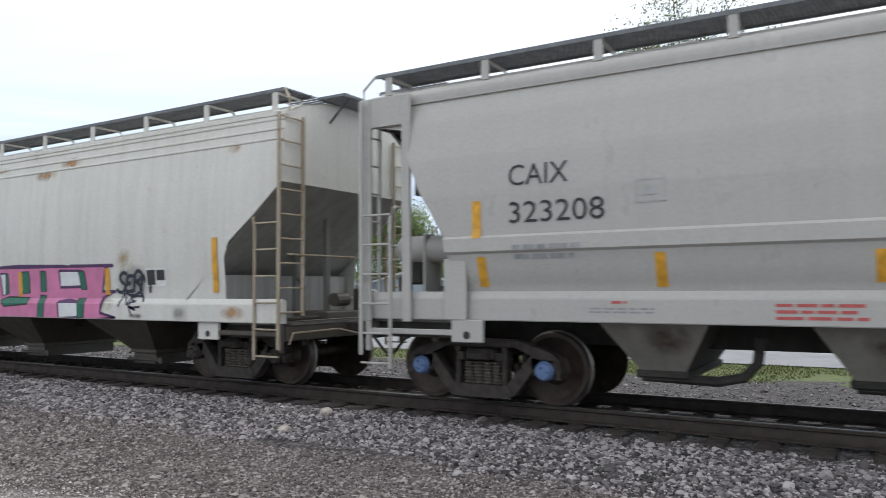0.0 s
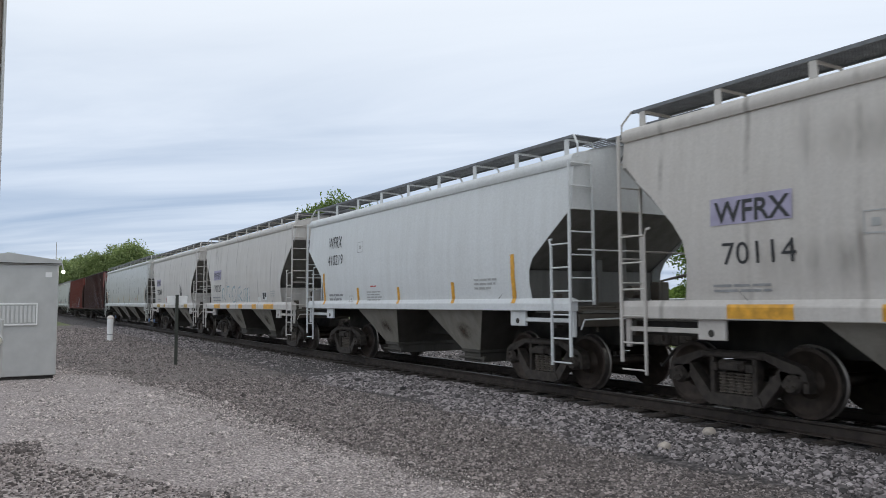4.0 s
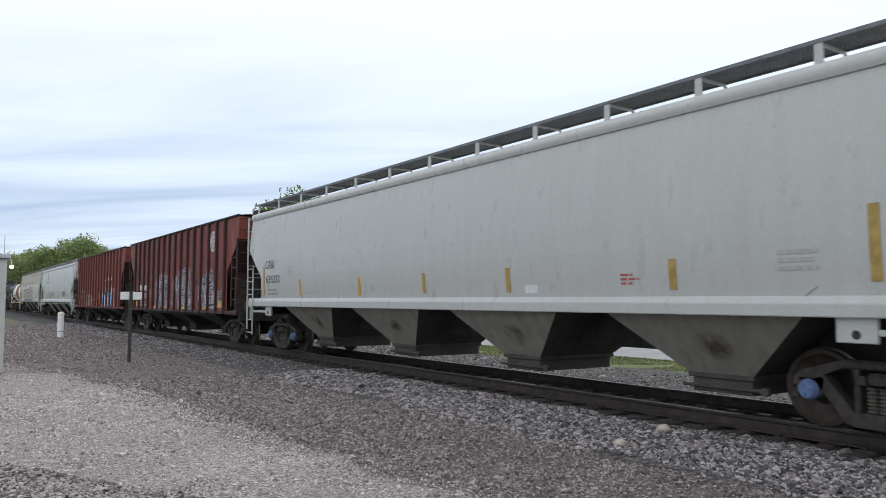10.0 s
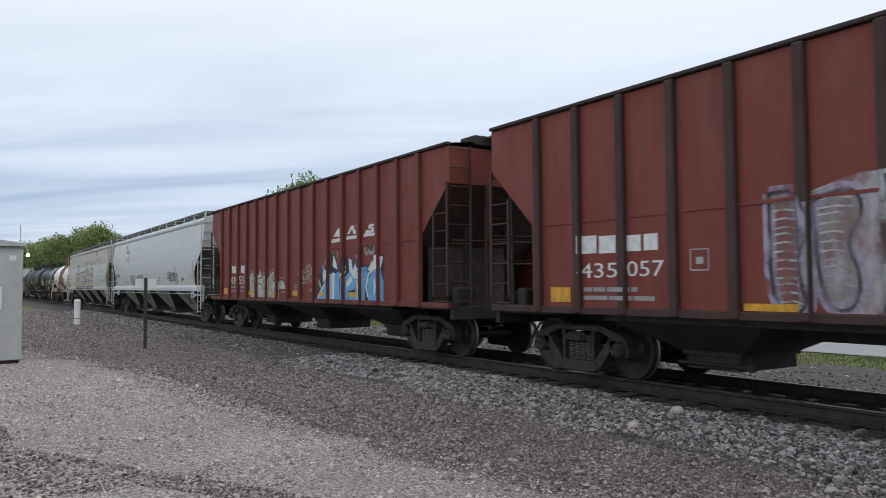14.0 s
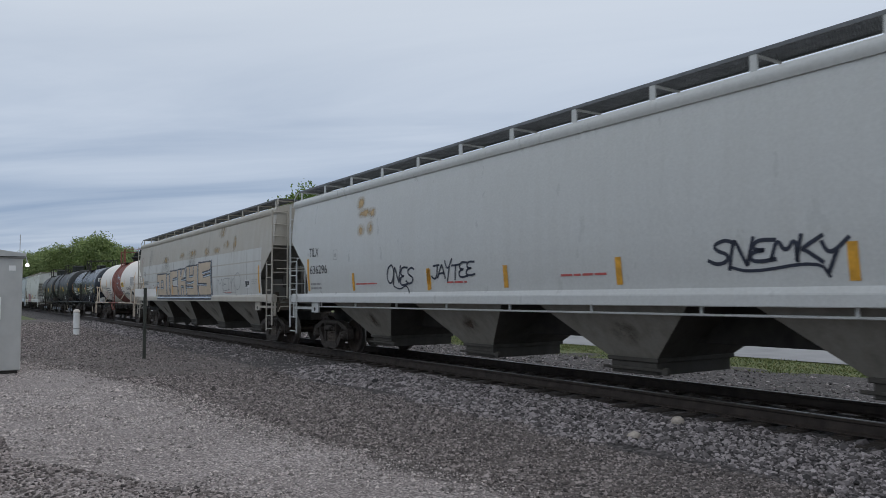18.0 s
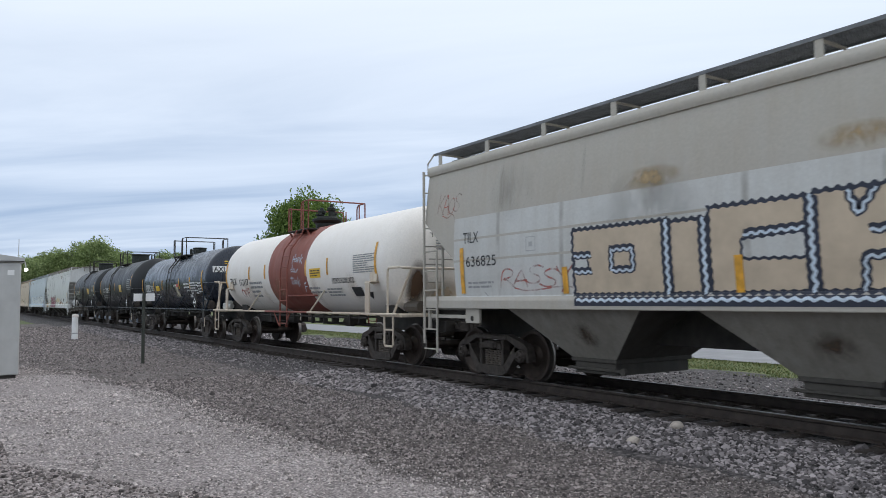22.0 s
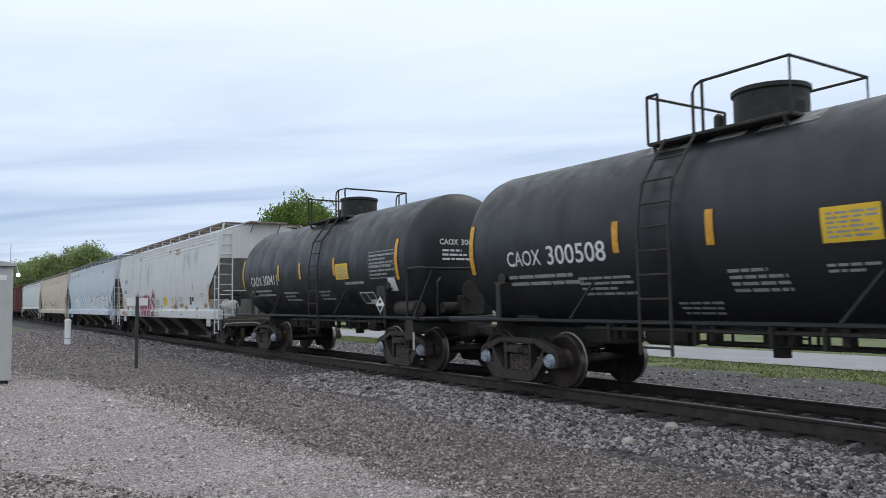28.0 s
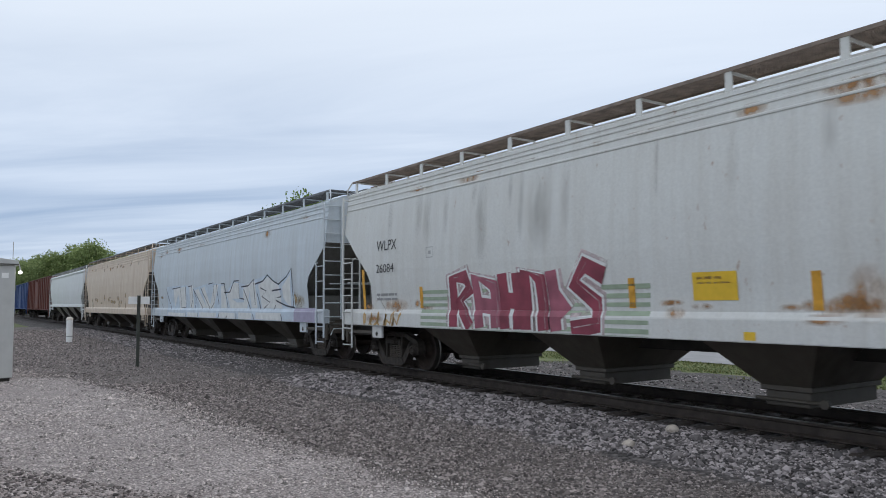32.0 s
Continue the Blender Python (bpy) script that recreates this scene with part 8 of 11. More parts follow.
inked(CARS[1], [(1.88, 1.30), (2.17, 1.36), (2.86, 1.34), (2.82, 1.23), (2.38, 1.20), (2.02, 1.18)], GREEN_SPRAY, Z[1], 0.004, "", BLACK_INK, 0.028)
inked(CARS[1], [(3.20, 1.83), (3.37, 1.83), (3.37, 1.46), (3.20, 1.46)], GREEN_SPRAY, Z[1], 0.004, "", BLACK_INK, 0.028)
inked(CARS[1], [(3.18, 1.39), (3.36, 1.39), (3.34, 1.00), (3.15, 0.98)], GREEN_SPRAY, Z[1], 0.004, "", BLACK_INK, 0.028)
inked(CARS[1], [(4.36, 1.82), (4.52, 1.81), (4.59, 1.49), (4.43, 1.49)], GREEN_SPRAY, Z[1], 0.004, "", BLACK_INK, 0.028)
inked(CARS[1], [(4.35, 1.33), (4.57, 1.34), (4.55, 1.01), (4.37, 1.00)], GREEN_SPRAY, Z[1], 0.004, "", BLACK_INK, 0.028)
inked(CARS[1], [(-2.25, 1.87), (-2.03, 1.83), (-1.94, 1.46), (-2.06, 1.34), (-2.45, 0.96), (-2.11, 1.09), (-1.83, 1.40), (-1.97, 1.84)], GREEN_SPRAY, Z[1], 0.004, "", BLACK_INK, 0.028)
lay(CARS[1], "spray_letter", stroke([(-2.42, 1.89), (-2.08, 1.95), (-1.48, 1.94)], 0.05), PURPLE, Z[1], 0.0055)
lay(CARS[1], "spray_letter", stroke([(-1.22, 1.90), (0.21, 1.91), (0.98, 2.01), (1.44, 1.71)], 0.05), PURPLE, Z[1], 0.0055)
lay(CARS[1], "spray_letter", stroke([(1.61, 1.91), (2.49, 1.94), (4.00, 1.91)], 0.05), PURPLE, Z[1], 0.0055)
lay(CARS[1], "spray_letter", stroke([(4.13, 1.91), (4.77, 1.90), (5.35, 1.90)], 0.05), PURPLE, Z[1], 0.0055)
lay(CARS[1], "spray_letter", stroke([(-2.56, 0.93), (-0.85, 0.95), (1.73, 0.90), (4.30, 0.93), (5.43, 1.01)], 0.05), PURPLE, Z[1], 0.0055)
lay(CARS[1], "spray_letter", stroke([(3.79, 1.83), (3.81, 1.53), (4.44, 1.54)], 0.05), PURPLE, Z[1], 0.0055)
lay(CARS[1], "spray_letter", stroke([(3.77, 1.27), (3.82, 0.98), (4.37, 1.00)], 0.05), PURPLE, Z[1], 0.0055)
lay(CARS[1], "spray_letter", stroke([(5.02, 1.46), (5.39, 1.45)], 0.05), PURPLE, Z[1], 0.0055)
lay(CARS[1], "spray_letter", stroke([(5.05, 1.37), (5.01, 1.09), (5.43, 1.01)], 0.05), PURPLE, Z[1], 0.0055)
lay(CARS[1], "spray_letter", stroke([(3.79, 1.27), (4.09, 1.31), (4.37, 1.27)], 0.05), PURPLE, Z[1], 0.0055)
lay(CARS[1], "reflector", quad(-8.02, -7.90, 1.36, 2.09), YELLOW, Z[1], 0.006)
lay(CARS[1], "reflector", quad(-1.01, -0.89, 1.39, 1.85), YELLOW, Z[1], 0.006)
lay(CARS[1], "reflector", quad(2.48, 2.60, 1.36, 1.82), YELLOW, Z[1], 0.006)
lay(CARS[1], "reflector", quad(5.11, 5.23, 1.40, 1.85), YELLOW, Z[1], 0.006)
lay(CARS[1], "reflector", quad(7.75, 7.87, 1.43, 2.27), YELLOW, Z[1], 0.006)
lay(CARS[1], "reflector", quad(-5.58, -5.48, 1.42, 1.82), YELLOW, Z[1], 0.006)
lay(CARS[1], "reflector", quad(-2.89, -2.78, 1.40, 1.80), YELLOW, Z[1], 0.006)
lay(CARS[1], "spray_tag", quad(5.35, 6.45, 1.32, 1.92), SMUDGE, Z[1], -0.001, "smudged black spray paint")
lay(CARS[1], "spray_tag", joined([hand_tag("SERM", 5.42, 6.25, 1.42, 1.78, 0.06, 52), hand_tag("NE", 5.5, 6.0, 1.18, 1.4, 0.035, 53, 0.3)]), NAVY_SPRAY, Z[1], 0.001, "tangled dark spray-can scrawl")
lay(CARS[1], "spray_tag", stroke(scrawl(-6.01, -4.73, 1.25, 1.80, 53, 4), 0.06), SKY_SPRAY, Z[1], 0.001)
lay(CARS[1], "spray_letter", shape([(-5.74, 1.33), (-5.38, 1.37), (-5.01, 1.76), (-4.23, 1.75), (-3.94, 1.54), (-3.74, 1.64), (-3.20, 1.59), (-2.60, 1.31), (-2.47, 0.99), (-3.96, 0.99), (-5.75, 0.99)]), PALE_SPRAY, Z[1], 0.0005, "pale fill of blue spray lettering")
lay(CARS[1], "spray_letter", stroke([(-5.75, 0.99), (-5.73, 1.31), (-5.36, 1.35), (-5.39, 0.99)], 0.06), SKY_SPRAY, Z[1], 0.002)
lay(CARS[1], "spray_letter", stroke([(-5.40, 1.55), (-5.21, 1.60), (-5.01, 1.79), (-4.81, 1.78), (-4.70, 1.65), (-4.79, 1.54)], 0.09), SKY_SPRAY, Z[1], 0.0023)
lay(CARS[1], "spray_letter", stroke([(-4.56, 1.68), (-4.44, 1.79), (-4.24, 1.75), (-4.20, 1.61), (-4.38, 1.52)], 0.1), SKY_SPRAY, Z[1], 0.0026)
lay(CARS[1], "spray_letter", stroke([(-4.17, 1.63), (-3.98, 1.59), (-3.91, 1.45), (-3.95, 1.31), (-4.08, 1.27)], 0.14), SKY_SPRAY, Z[1], 0.0029)
lay(CARS[1], "spray_letter", stroke([(-3.78, 1.64), (-3.60, 1.62), (-3.51, 1.50)], 0.08), SKY_SPRAY, Z[1], 0.0032)
lay(CARS[1], "spray_letter", stroke([(-3.51, 1.57), (-3.24, 1.59), (-3.04, 1.42), (-3.57, 1.32)], 0.12), SKY_SPRAY, Z[1], 0.0035)
lay(CARS[1], "spray_letter", stroke([(-3.74, 1.11), (-3.35, 1.08), (-3.05, 1.19)], 0.16), SKY_SPRAY, Z[1], 0.0038)
lay(CARS[1], "spray_letter", stroke([(-2.90, 1.30), (-2.64, 1.28), (-2.57, 1.13), (-2.54, 0.99)], 0.22), SKY_SPRAY, Z[1], 0.0041)
lay(CARS[1], "spray_letter", stroke([(-5.10, 1.40), (-5.05, 0.99)], 0.05), SKY_SPRAY, Z[1], 0.0044)
lay(CARS[1], "spray_letter", stroke([(-4.92, 1.41), (-4.87, 0.99)], 0.07), SKY_SPRAY, Z[1], 0.0047)
lay(CARS[1], "spray_letter", stroke([(-4.73, 1.35), (-4.66, 0.99)], 0.07), SKY_SPRAY, Z[1], 0.005)
lay(CARS[1], "spray_letter", stroke([(-4.47, 1.38), (-4.44, 1.26), (-4.24, 1.17), (-4.40, 1.05)], 0.06), SKY_SPRAY, Z[1], 0.0053)
lay(CARS[1], "spray_letter", stroke([(-5.15, 1.59), (-5.02, 1.63), (-4.96, 1.57)], 0.06), SKY_SPRAY, Z[1], 0.0056)
lay(CARS[1], "spray_letter", stroke([(-6.06, 1.71), (-5.86, 1.55), (-5.58, 1.78), (-5.73, 1.49)], 0.05), SKY_SPRAY, Z[1], 0.0059)
lay(CARS[1], "data_plate", quad(6.17, 6.67, 1.53, 1.83), WHITE_INK, Z[1])
lay(CARS[1], "data_plate", joined([quad(6.20, 6.41, 1.56, 1.80), quad(6.44, 6.64, 1.63, 1.80)]), BLACK_INK, Z[1], 0.002)
lay(CARS[2], "repaint_patch", quad(-4.09, -2.92, 2.46, 2.81), LILAC, Z[2], 0)
lay(CARS[2], "lettering", letters("WFRX", -4.02, -2.96, 2.49, 2.75, 0.02, 0), BLACK_INK, Z[2], 0.003)
lay(CARS[2], "lettering", letters("70114", -3.92, -2.89, 1.95, 2.23, 0, 0), BLACK_INK, Z[2], 0.001)
lay(CARS[2], "small_print", print_bars(-4.10, -2.89, 1.59, 1.72, 2, 75), GREY_INK, Z[2])
lay(CARS[2], "sill_stripe", quad(-3.88, -2.95, 1.27, 1.45), YELLOW, Z[2], 0)
lay(CARS[2], "sill_stripe", quad(-1.93, -1.47, 1.27, 1.45), YELLOW, Z[2], 0)
lay(CARS[2], "sill_stripe", quad(-0.22, 0.23, 1.27, 1.45), YELLOW, Z[2], 0)
lay(CARS[2], "sill_stripe", quad(1.50, 1.94, 1.27, 1.45), YELLOW, Z[2], 0)
lay(CARS[2], "sill_stripe", quad(3.00, 3.93, 1.27, 1.45), YELLOW, Z[2], 0)
lay(CARS[2], "data_plate", quad(2.68, 3.13, 1.61, 1.87), WHITE_INK, Z[2])
lay(CARS[2], "data_plate", joined([quad(2.71, 2.89, 1.64, 1.84), quad(2.92, 3.10, 1.71, 1.84)]), BLACK_INK, Z[2], 0.002)
lay(CARS[2], "small_print", print_bars(3.52, 4.10, 1.74, 1.94, 3, 83), FAINT, Z[2])
lay(CARS[2], "stencil_box", joined([stroke([(-2.08, 2.21), (-1.82, 2.21), (-1.82, 2.45), (-2.08, 2.45), (-2.08, 2.21)], 0.02), quad(-2.00, -1.90, 2.28, 2.37)]), FAINT, Z[2])
lay(CARS[2], "small_print", print_bars(-1.42, -1.05, 1.58, 1.79, 3, 85), FAINT, Z[2])
lay(CARS[2], "small_print", print_bars(1.00, 1.91, 1.59, 1.64, 1, 86), FAINT, Z[2])
lay(CARS[2], "data_plate", quad(2.14, 2.40, 1.56, 1.69), WHITE_INK, Z[2], 0)
lay(CARS[3], "lettering", letters("WFRX", -4.37, -3.47, 2.98, 3.30, 0, 0), BLACK_INK, Z[3], 0.001)
lay(CARS[3], "lettering", letters("410219", -4.37, -3.36, 2.52, 2.80, 0, 0), BLACK_INK, Z[3], 0.001)
lay(CARS[3], "stencil_box", joined([stroke([(-2.41, 2.78), (-2.11, 2.78), (-2.11, 3.04), (-2.41, 3.04), (-2.41, 2.78)], 0.02), quad(-2.32, -2.20, 2.86, 2.95)]), FAINT, Z[3])
lay(CARS[3], "reflector", quad(-4.74, -4.62, 1.45, 2.32), YELLOW, Z[3], 0)
lay(CARS[3], "reflector", quad(-2.47, -2.35, 1.45, 1.88), YELLOW, Z[3], 0)
lay(CARS[3], "small_print", print_bars(-1.65, -1.13, 1.86, 1.93, 1, 93), RED_INK, Z[3])
lay(CARS[3], "small_print", print_bars(-1.87, -1.06, 1.53, 1.79, 4, 94), FAINT, Z[3])
lay(CARS[3], "small_print", print_bars(-4.34, -3.40, 1.53, 1.76, 2, 95), GREY_INK, Z[3])
lay(CARS[3], "stencil_box", joined([stroke([(-2.98, 1.52), (-2.75, 1.52), (-2.75, 1.67), (-2.98, 1.67), (-2.98, 1.52)], 0.02), quad(-2.91, -2.82, 1.56, 1.61)]), FAINT, Z[3])
lay(CARS[3], "reflector", quad(-0.23, -0.11, 1.47, 1.85), YELLOW, Z[3], 0)
lay(CARS[3], "reflector", quad(2.18, 2.30, 1.47, 1.90), YELLOW, Z[3], 0)
lay(CARS[3], "reflector", quad(4.27, 4.39, 1.47, 2.35), YELLOW, Z[3], 0)
lay(CARS[3], "small_print", print_bars(3.05, 3.85, 1.72, 1.96, 3, 100), FAINT, Z[3])
lay(CARS[4], "repaint_patch", quad(-4.03, -2.89, 2.46, 2.86), LILAC, Z[4], 0)
lay(CARS[4], "lettering", letters("WFRX", -3.97, -2.94, 2.51, 2.77, 0.02, 0), BLACK_INK, Z[4], 0.003)
lay(CARS[4], "lettering", letters("70127", -3.96, -2.82, 1.97, 2.25, 0, 0), BLACK_INK, Z[4], 0.001)
lay(CARS[4], "small_print", print_bars(-4.21, -2.98, 1.56, 1.80, 2, 104), GREY_INK, Z[4])
lay(CARS[4], "stencil_box", joined([stroke([(-2.08, 2.21), (-1.83, 2.21), (-1.83, 2.44), (-2.08, 2.44), (-2.08, 2.21)], 0.02), quad(-2.01, -1.90, 2.28, 2.36)]), FAINT, Z[4])
lay(CARS[4], "sill_stripe", quad(-3.95, -3.00, 1.30, 1.47), YELLOW, Z[4], 0)
lay(CARS[4], "sill_stripe", quad(-1.97, -1.50, 1.30, 1.47), YELLOW, Z[4], 0)
lay(CARS[4], "sill_stripe", quad(-0.27, 0.21, 1.30, 1.47), YELLOW, Z[4], 0)
lay(CARS[4], "sill_stripe", quad(1.45, 1.97, 1.30, 1.47), YELLOW, Z[4], 0)
lay(CARS[4], "sill_stripe", quad(2.82, 3.89, 1.30, 1.47), YELLOW, Z[4], 0)
lay(CARS[4], "data_plate", quad(2.64, 3.10, 1.60, 1.89), WHITE_INK, Z[4])
lay(CARS[4], "data_plate", joined([quad(2.67, 2.86, 1.63, 1.86), quad(2.89, 3.07, 1.70, 1.86)]), BLACK_INK, Z[4], 0.002)
lay(CARS[4], "small_print", print_bars(3.54, 4.03, 1.70, 1.93, 3, 113), FAINT, Z[4])
lay(CARS[4], "data_plate", quad(2.11, 2.40, 1.57, 1.71), WHITE_INK, Z[4], 0)
lay(CARS[4], "small_print", print_bars(-1.40, -1.00, 1.67, 1.79, 2, 115), FAINT, Z[4])
lay(CARS[4], "small_print", print_bars(-0.56, -0.12, 1.58, 1.67, 2, 116), FAINT, Z[4])
lay(CARS[4], "small_print", print_bars(0.23, 0.60, 1.57, 1.68, 2, 117), FAINT, Z[4])
lay(CARS[5], "repaint_patch", quad(-4.06, -2.95, 2.47, 2.85), LILAC, Z[5], 0)
lay(CARS[5], "lettering", letters("WFRX", -4.02, -2.98, 2.52, 2.79, 0.02, 0), BLACK_INK, Z[5], 0.003)
lay(CARS[5], "lettering", letters("70044", -3.93, -2.66, 1.96, 2.29, 0, 0), BLACK_INK, Z[5], 0.001)
lay(CARS[5], "small_print", print_bars(-3.91, -2.91, 1.59, 1.79, 2, 121), GREY_INK, Z[5])
lay(CARS[5], "stencil_box", joined([stroke([(-2.08, 2.21), (-1.79, 2.21), (-1.79, 2.45), (-2.08, 2.45), (-2.08, 2.21)], 0.02), quad(-1.99, -1.88, 2.28, 2.36)]), FAINT, Z[5])
lay(CARS[5], "sill_stripe", quad(-3.88, -3.01, 1.30, 1.47), DULL_TAPE, Z[5], 0)
lay(CARS[5], "sill_stripe", quad(-2.02, -1.59, 1.30, 1.47), DULL_TAPE, Z[5], 0)
lay(CARS[5], "small_print", print_bars(-1.56, -1.14, 1.57, 1.80, 4, 125), RED_INK, Z[5])
for k, (x, z, rx, rz) in enumerate(((2.12, 2.38, 0.09, 0.13), (2.31, 2.28, 0.09, 0.09), (2.40, 2.02, 0.26, 0.38), (2.28, 1.86, 0.26, 0.22), (2.14, 2.12, 0.10, 0.22))):
    lay(CARS[5], "spray_tag", quad(x - rx, x + rx, z - rz, z + rz), SMUDGE, Z[5], -0.002 + 0.0003 * k, "smudged black spray paint")
for k, path in enumerate(([(2.10, 2.14), (2.14, 1.96), (2.24, 1.83)], [(2.27, 2.18), (2.28, 1.95), (2.33, 1.80)], [(2.36, 2.17), (2.36, 1.95), (2.38, 1.84)], [(2.28, 2.19), (2.40, 2.20), (2.50, 2.16), (2.52, 1.98), (2.50, 1.84)], [(2.16, 1.75), (2.34, 1.73), (2.50, 1.74), (2.57, 1.80)], [(2.12, 2.42), (2.14, 2.32)])):
    lay(CARS[5], "spray_tag", stroke(rounded(path), 0.034), WORN_DARK, Z[5], 0.001 + 0.0004 * k, "smudged black spray paint")
lay(CARS[5], "small_label", quad(2.15, 2.39, 1.60, 1.69), WHITE_INK, Z[5], 0.001)
lay(CARS[5], "sill_stripe", quad(2.58, 2.82, 1.34, 1.43), GREY_INK, Z[5], 0)
lay(CARS[5], "data_plate", quad(2.60, 3.08, 1.61, 1.88), WHITE_INK, Z[5])
lay(CARS[5], "data_plate", joined([quad(2.63, 2.83, 1.64, 1.85), quad(2.86, 3.05, 1.70, 1.85)]), BLACK_INK, Z[5], 0.002)
lay(CARS[5], "sill_stripe", quad(1.41, 1.91, 1.30, 1.47), DULL_TAPE, Z[5], 0)
lay(CARS[5], "sill_stripe", quad(3.08, 3.82, 1.30, 1.47), DULL_TAPE, Z[5], 0)
lay(CARS[5], "small_print", print_bars(3.45, 4.07, 1.72, 1.92, 3, 131), FAINT, Z[5])
lay(CARS[6], "lettering", letters("CAIX", -8.58, -7.87, 2.40, 2.64, 0, 0), BLACK_INK, Z[6], 0.001)
lay(CARS[6], "lettering", letters("635232", -8.53, -7.48, 1.99, 2.20, 0, 0), BLACK_INK, Z[6], 0.001)
lay(CARS[6], "stencil_box", joined([stroke([(-6.84, 2.16), (-6.57, 2.16), (-6.57, 2.42), (-6.84, 2.42), (-6.84, 2.16)], 0.02), quad(-6.76, -6.65, 2.24, 2.33)]), FAINT, Z[6])
lay(CARS[6], "small_print", print_bars(-8.47, -7.67, 1.62, 1.84, 2, 135), GREY_INK, Z[6])
lay(CARS[6], "small_print", print_bars(-5.75, -4.86, 1.66, 1.71, 1, 136), FAINT, Z[6])
lay(CARS[6], "reflector", quad(-8.79, -8.67, 1.63, 2.48), YELLOW, Z[6], 0)
lay(CARS[6], "reflector", quad(-6.14, -6.02, 1.61, 2.04), YELLOW, Z[6], 0)
lay(CARS[6], "reflector", quad(-2.75, -2.63, 1.60, 2.03), YELLOW, Z[6], 0)
lay(CARS[6], "reflector", quad(8.71, 8.83, 1.69, 2.50), DULL_TAPE, Z[6], 0)
lay(CARS[6], "reflector", quad(6.12, 6.24, 1.63, 2.04), DULL_TAPE, Z[6], 0)
lay(CARS[6], "reflector", quad(2.68, 2.80, 1.62, 2.04), DULL_TAPE, Z[6], 0)
lay(CARS[6], "reflector", quad(0.02, 0.14, 1.63, 2.03), DULL_TAPE, Z[6], 0)
lay(CARS[6], "small_print", print_bars(7.68, 8.38, 1.81, 2.09, 3, 144), FAINT, Z[6])
lay(CARS[6], "small_print", print_bars(5.27, 5.61, 1.70, 1.88, 3, 145), RED_INK, Z[6])
lay(CARS[6], "data_plate", quad(3.16, 3.48, 1.61, 1.74), WHITE_INK, Z[6], 0)
lay(CARS[7], "block_letter", quad(-5.97, -5.62, 1.94, 2.21), WHITE_INK, Z[7], 0)
lay(CARS[7], "block_letter", quad(-5.57, -5.23, 1.93, 2.19), WHITE_INK, Z[7], 0)
lay(CARS[7], "block_letter", quad(-5.02, -4.75, 1.94, 2.17), WHITE_INK, Z[7], 0)
lay(CARS[7], "block_letter", quad(-4.70, -4.45, 1.94, 2.17), WHITE_INK, Z[7], 0)
lay(CARS[7], "lettering", letters("435", -5.97, -5.21, 1.57, 1.79, 0, 0), WHITE_INK, Z[7], 0.001)
lay(CARS[7], "lettering", letters("057", -5.02, -4.35, 1.58, 1.80, 0, 0), WHITE_INK, Z[7], 0.001)
lay(CARS[7], "small_print", print_bars(-5.91, -4.37, 1.21, 1.46, 2, 153), DIM_WHITE, Z[7])
lay(CARS[7], "stencil_box", joined([stroke([(-3.91, 1.65), (-3.63, 1.65), (-3.63, 1.92), (-3.91, 1.92), (-3.91, 1.65)], 0.02), quad(-3.82, -3.71, 1.73, 1.82)]), FAINT, Z[7])
lay(CARS[7], "round_emblem", fan(disc(5.49, 3.57, 0.37)), WHITE_INK, Z[7])
ring = [stroke([(5.49 + 0.335 * math.cos(a / 4), 3.57 + 0.335 * math.sin(a / 4)) for a in range(26)], 0.010), stroke([(5.49 + 0.215 * math.cos(a / 4), 3.57 + 0.215 * math.sin(a / 4)) for a in range(26)], 0.010)]
ring += [stroke([(5.49 + 0.275 * math.cos(a * 0.209 + d), 3.57 + 0.275 * math.sin(a * 0.209 + d)) for d in (0, 0.07, 0.13)], 0.055) for a in range(30) if a not in (0, 15)]
ring += [quad(5.49 - 0.20, 5.49 + 0.20, z - 0.008, z + 0.008) for z in (3.515, 3.625)] + [quad(x - 0.008, x + 0.008, 3.57 - 0.20, 3.57 + 0.20) for x in (5.435, 5.545)]
lay(CARS[7], "round_emblem", joined(ring), RED, Z[7], 0.003)
lay(CARS[7], "spray_letter", shape([(-2.23, 2.51), (-1.71, 2.65), (-0.57, 2.61), (-0.34, 2.40), (-0.57, 1.87), (-0.46, 1.12), (-2.05, 1.11), (-2.37, 1.56)]), WORN_WHITE, Z[7], -0.002, "")
lay(CARS[7], "spray_letter", shape([(0.18, 2.37), (0.49, 2.48), (0.66, 2.24), (0.48, 1.84), (0.65, 1.54), (0.34, 1.08), (0.13, 1.33)]), WORN_WHITE, Z[7], -0.002, "")
lay(CARS[7], "spray_letter", shape([(0.56, 2.15), (0.63, 2.47), (1.06, 2.70), (1.57, 2.71), (2.05, 2.80), (2.51, 2.78), (2.79, 2.56), (2.81, 2.18), (2.68, 1.99), (3.03, 1.91), (3.09, 1.65), (3.04, 1.14), (2.59, 1.09), (2.05, 1.17), (0.94, 1.09), (0.92, 1.64), (0.62, 1.84)]), WORN_WHITE, Z[7], -0.002, "")
lay(CARS[7], "spray_letter", shape([(4.08, 1.68), (4.13, 2.07), (4.19, 2.34), (4.44, 2.46), (5.40, 2.58), (5.52, 2.32), (5.53, 2.13), (5.66, 2.07), (5.74, 1.94), (6.01, 1.87), (6.18, 1.72), (6.25, 1.51), (6.20, 1.27), (5.93, 1.19), (4.29, 1.21)]), WORN_WHITE, Z[7], -0.002, "")
silver_tag(CARS[7], [(-2.76, 2.53), (-2.37, 2.54), (-2.37, 1.56), (-2.23, 1.14), (-2.76, 1.09)], Z[7])
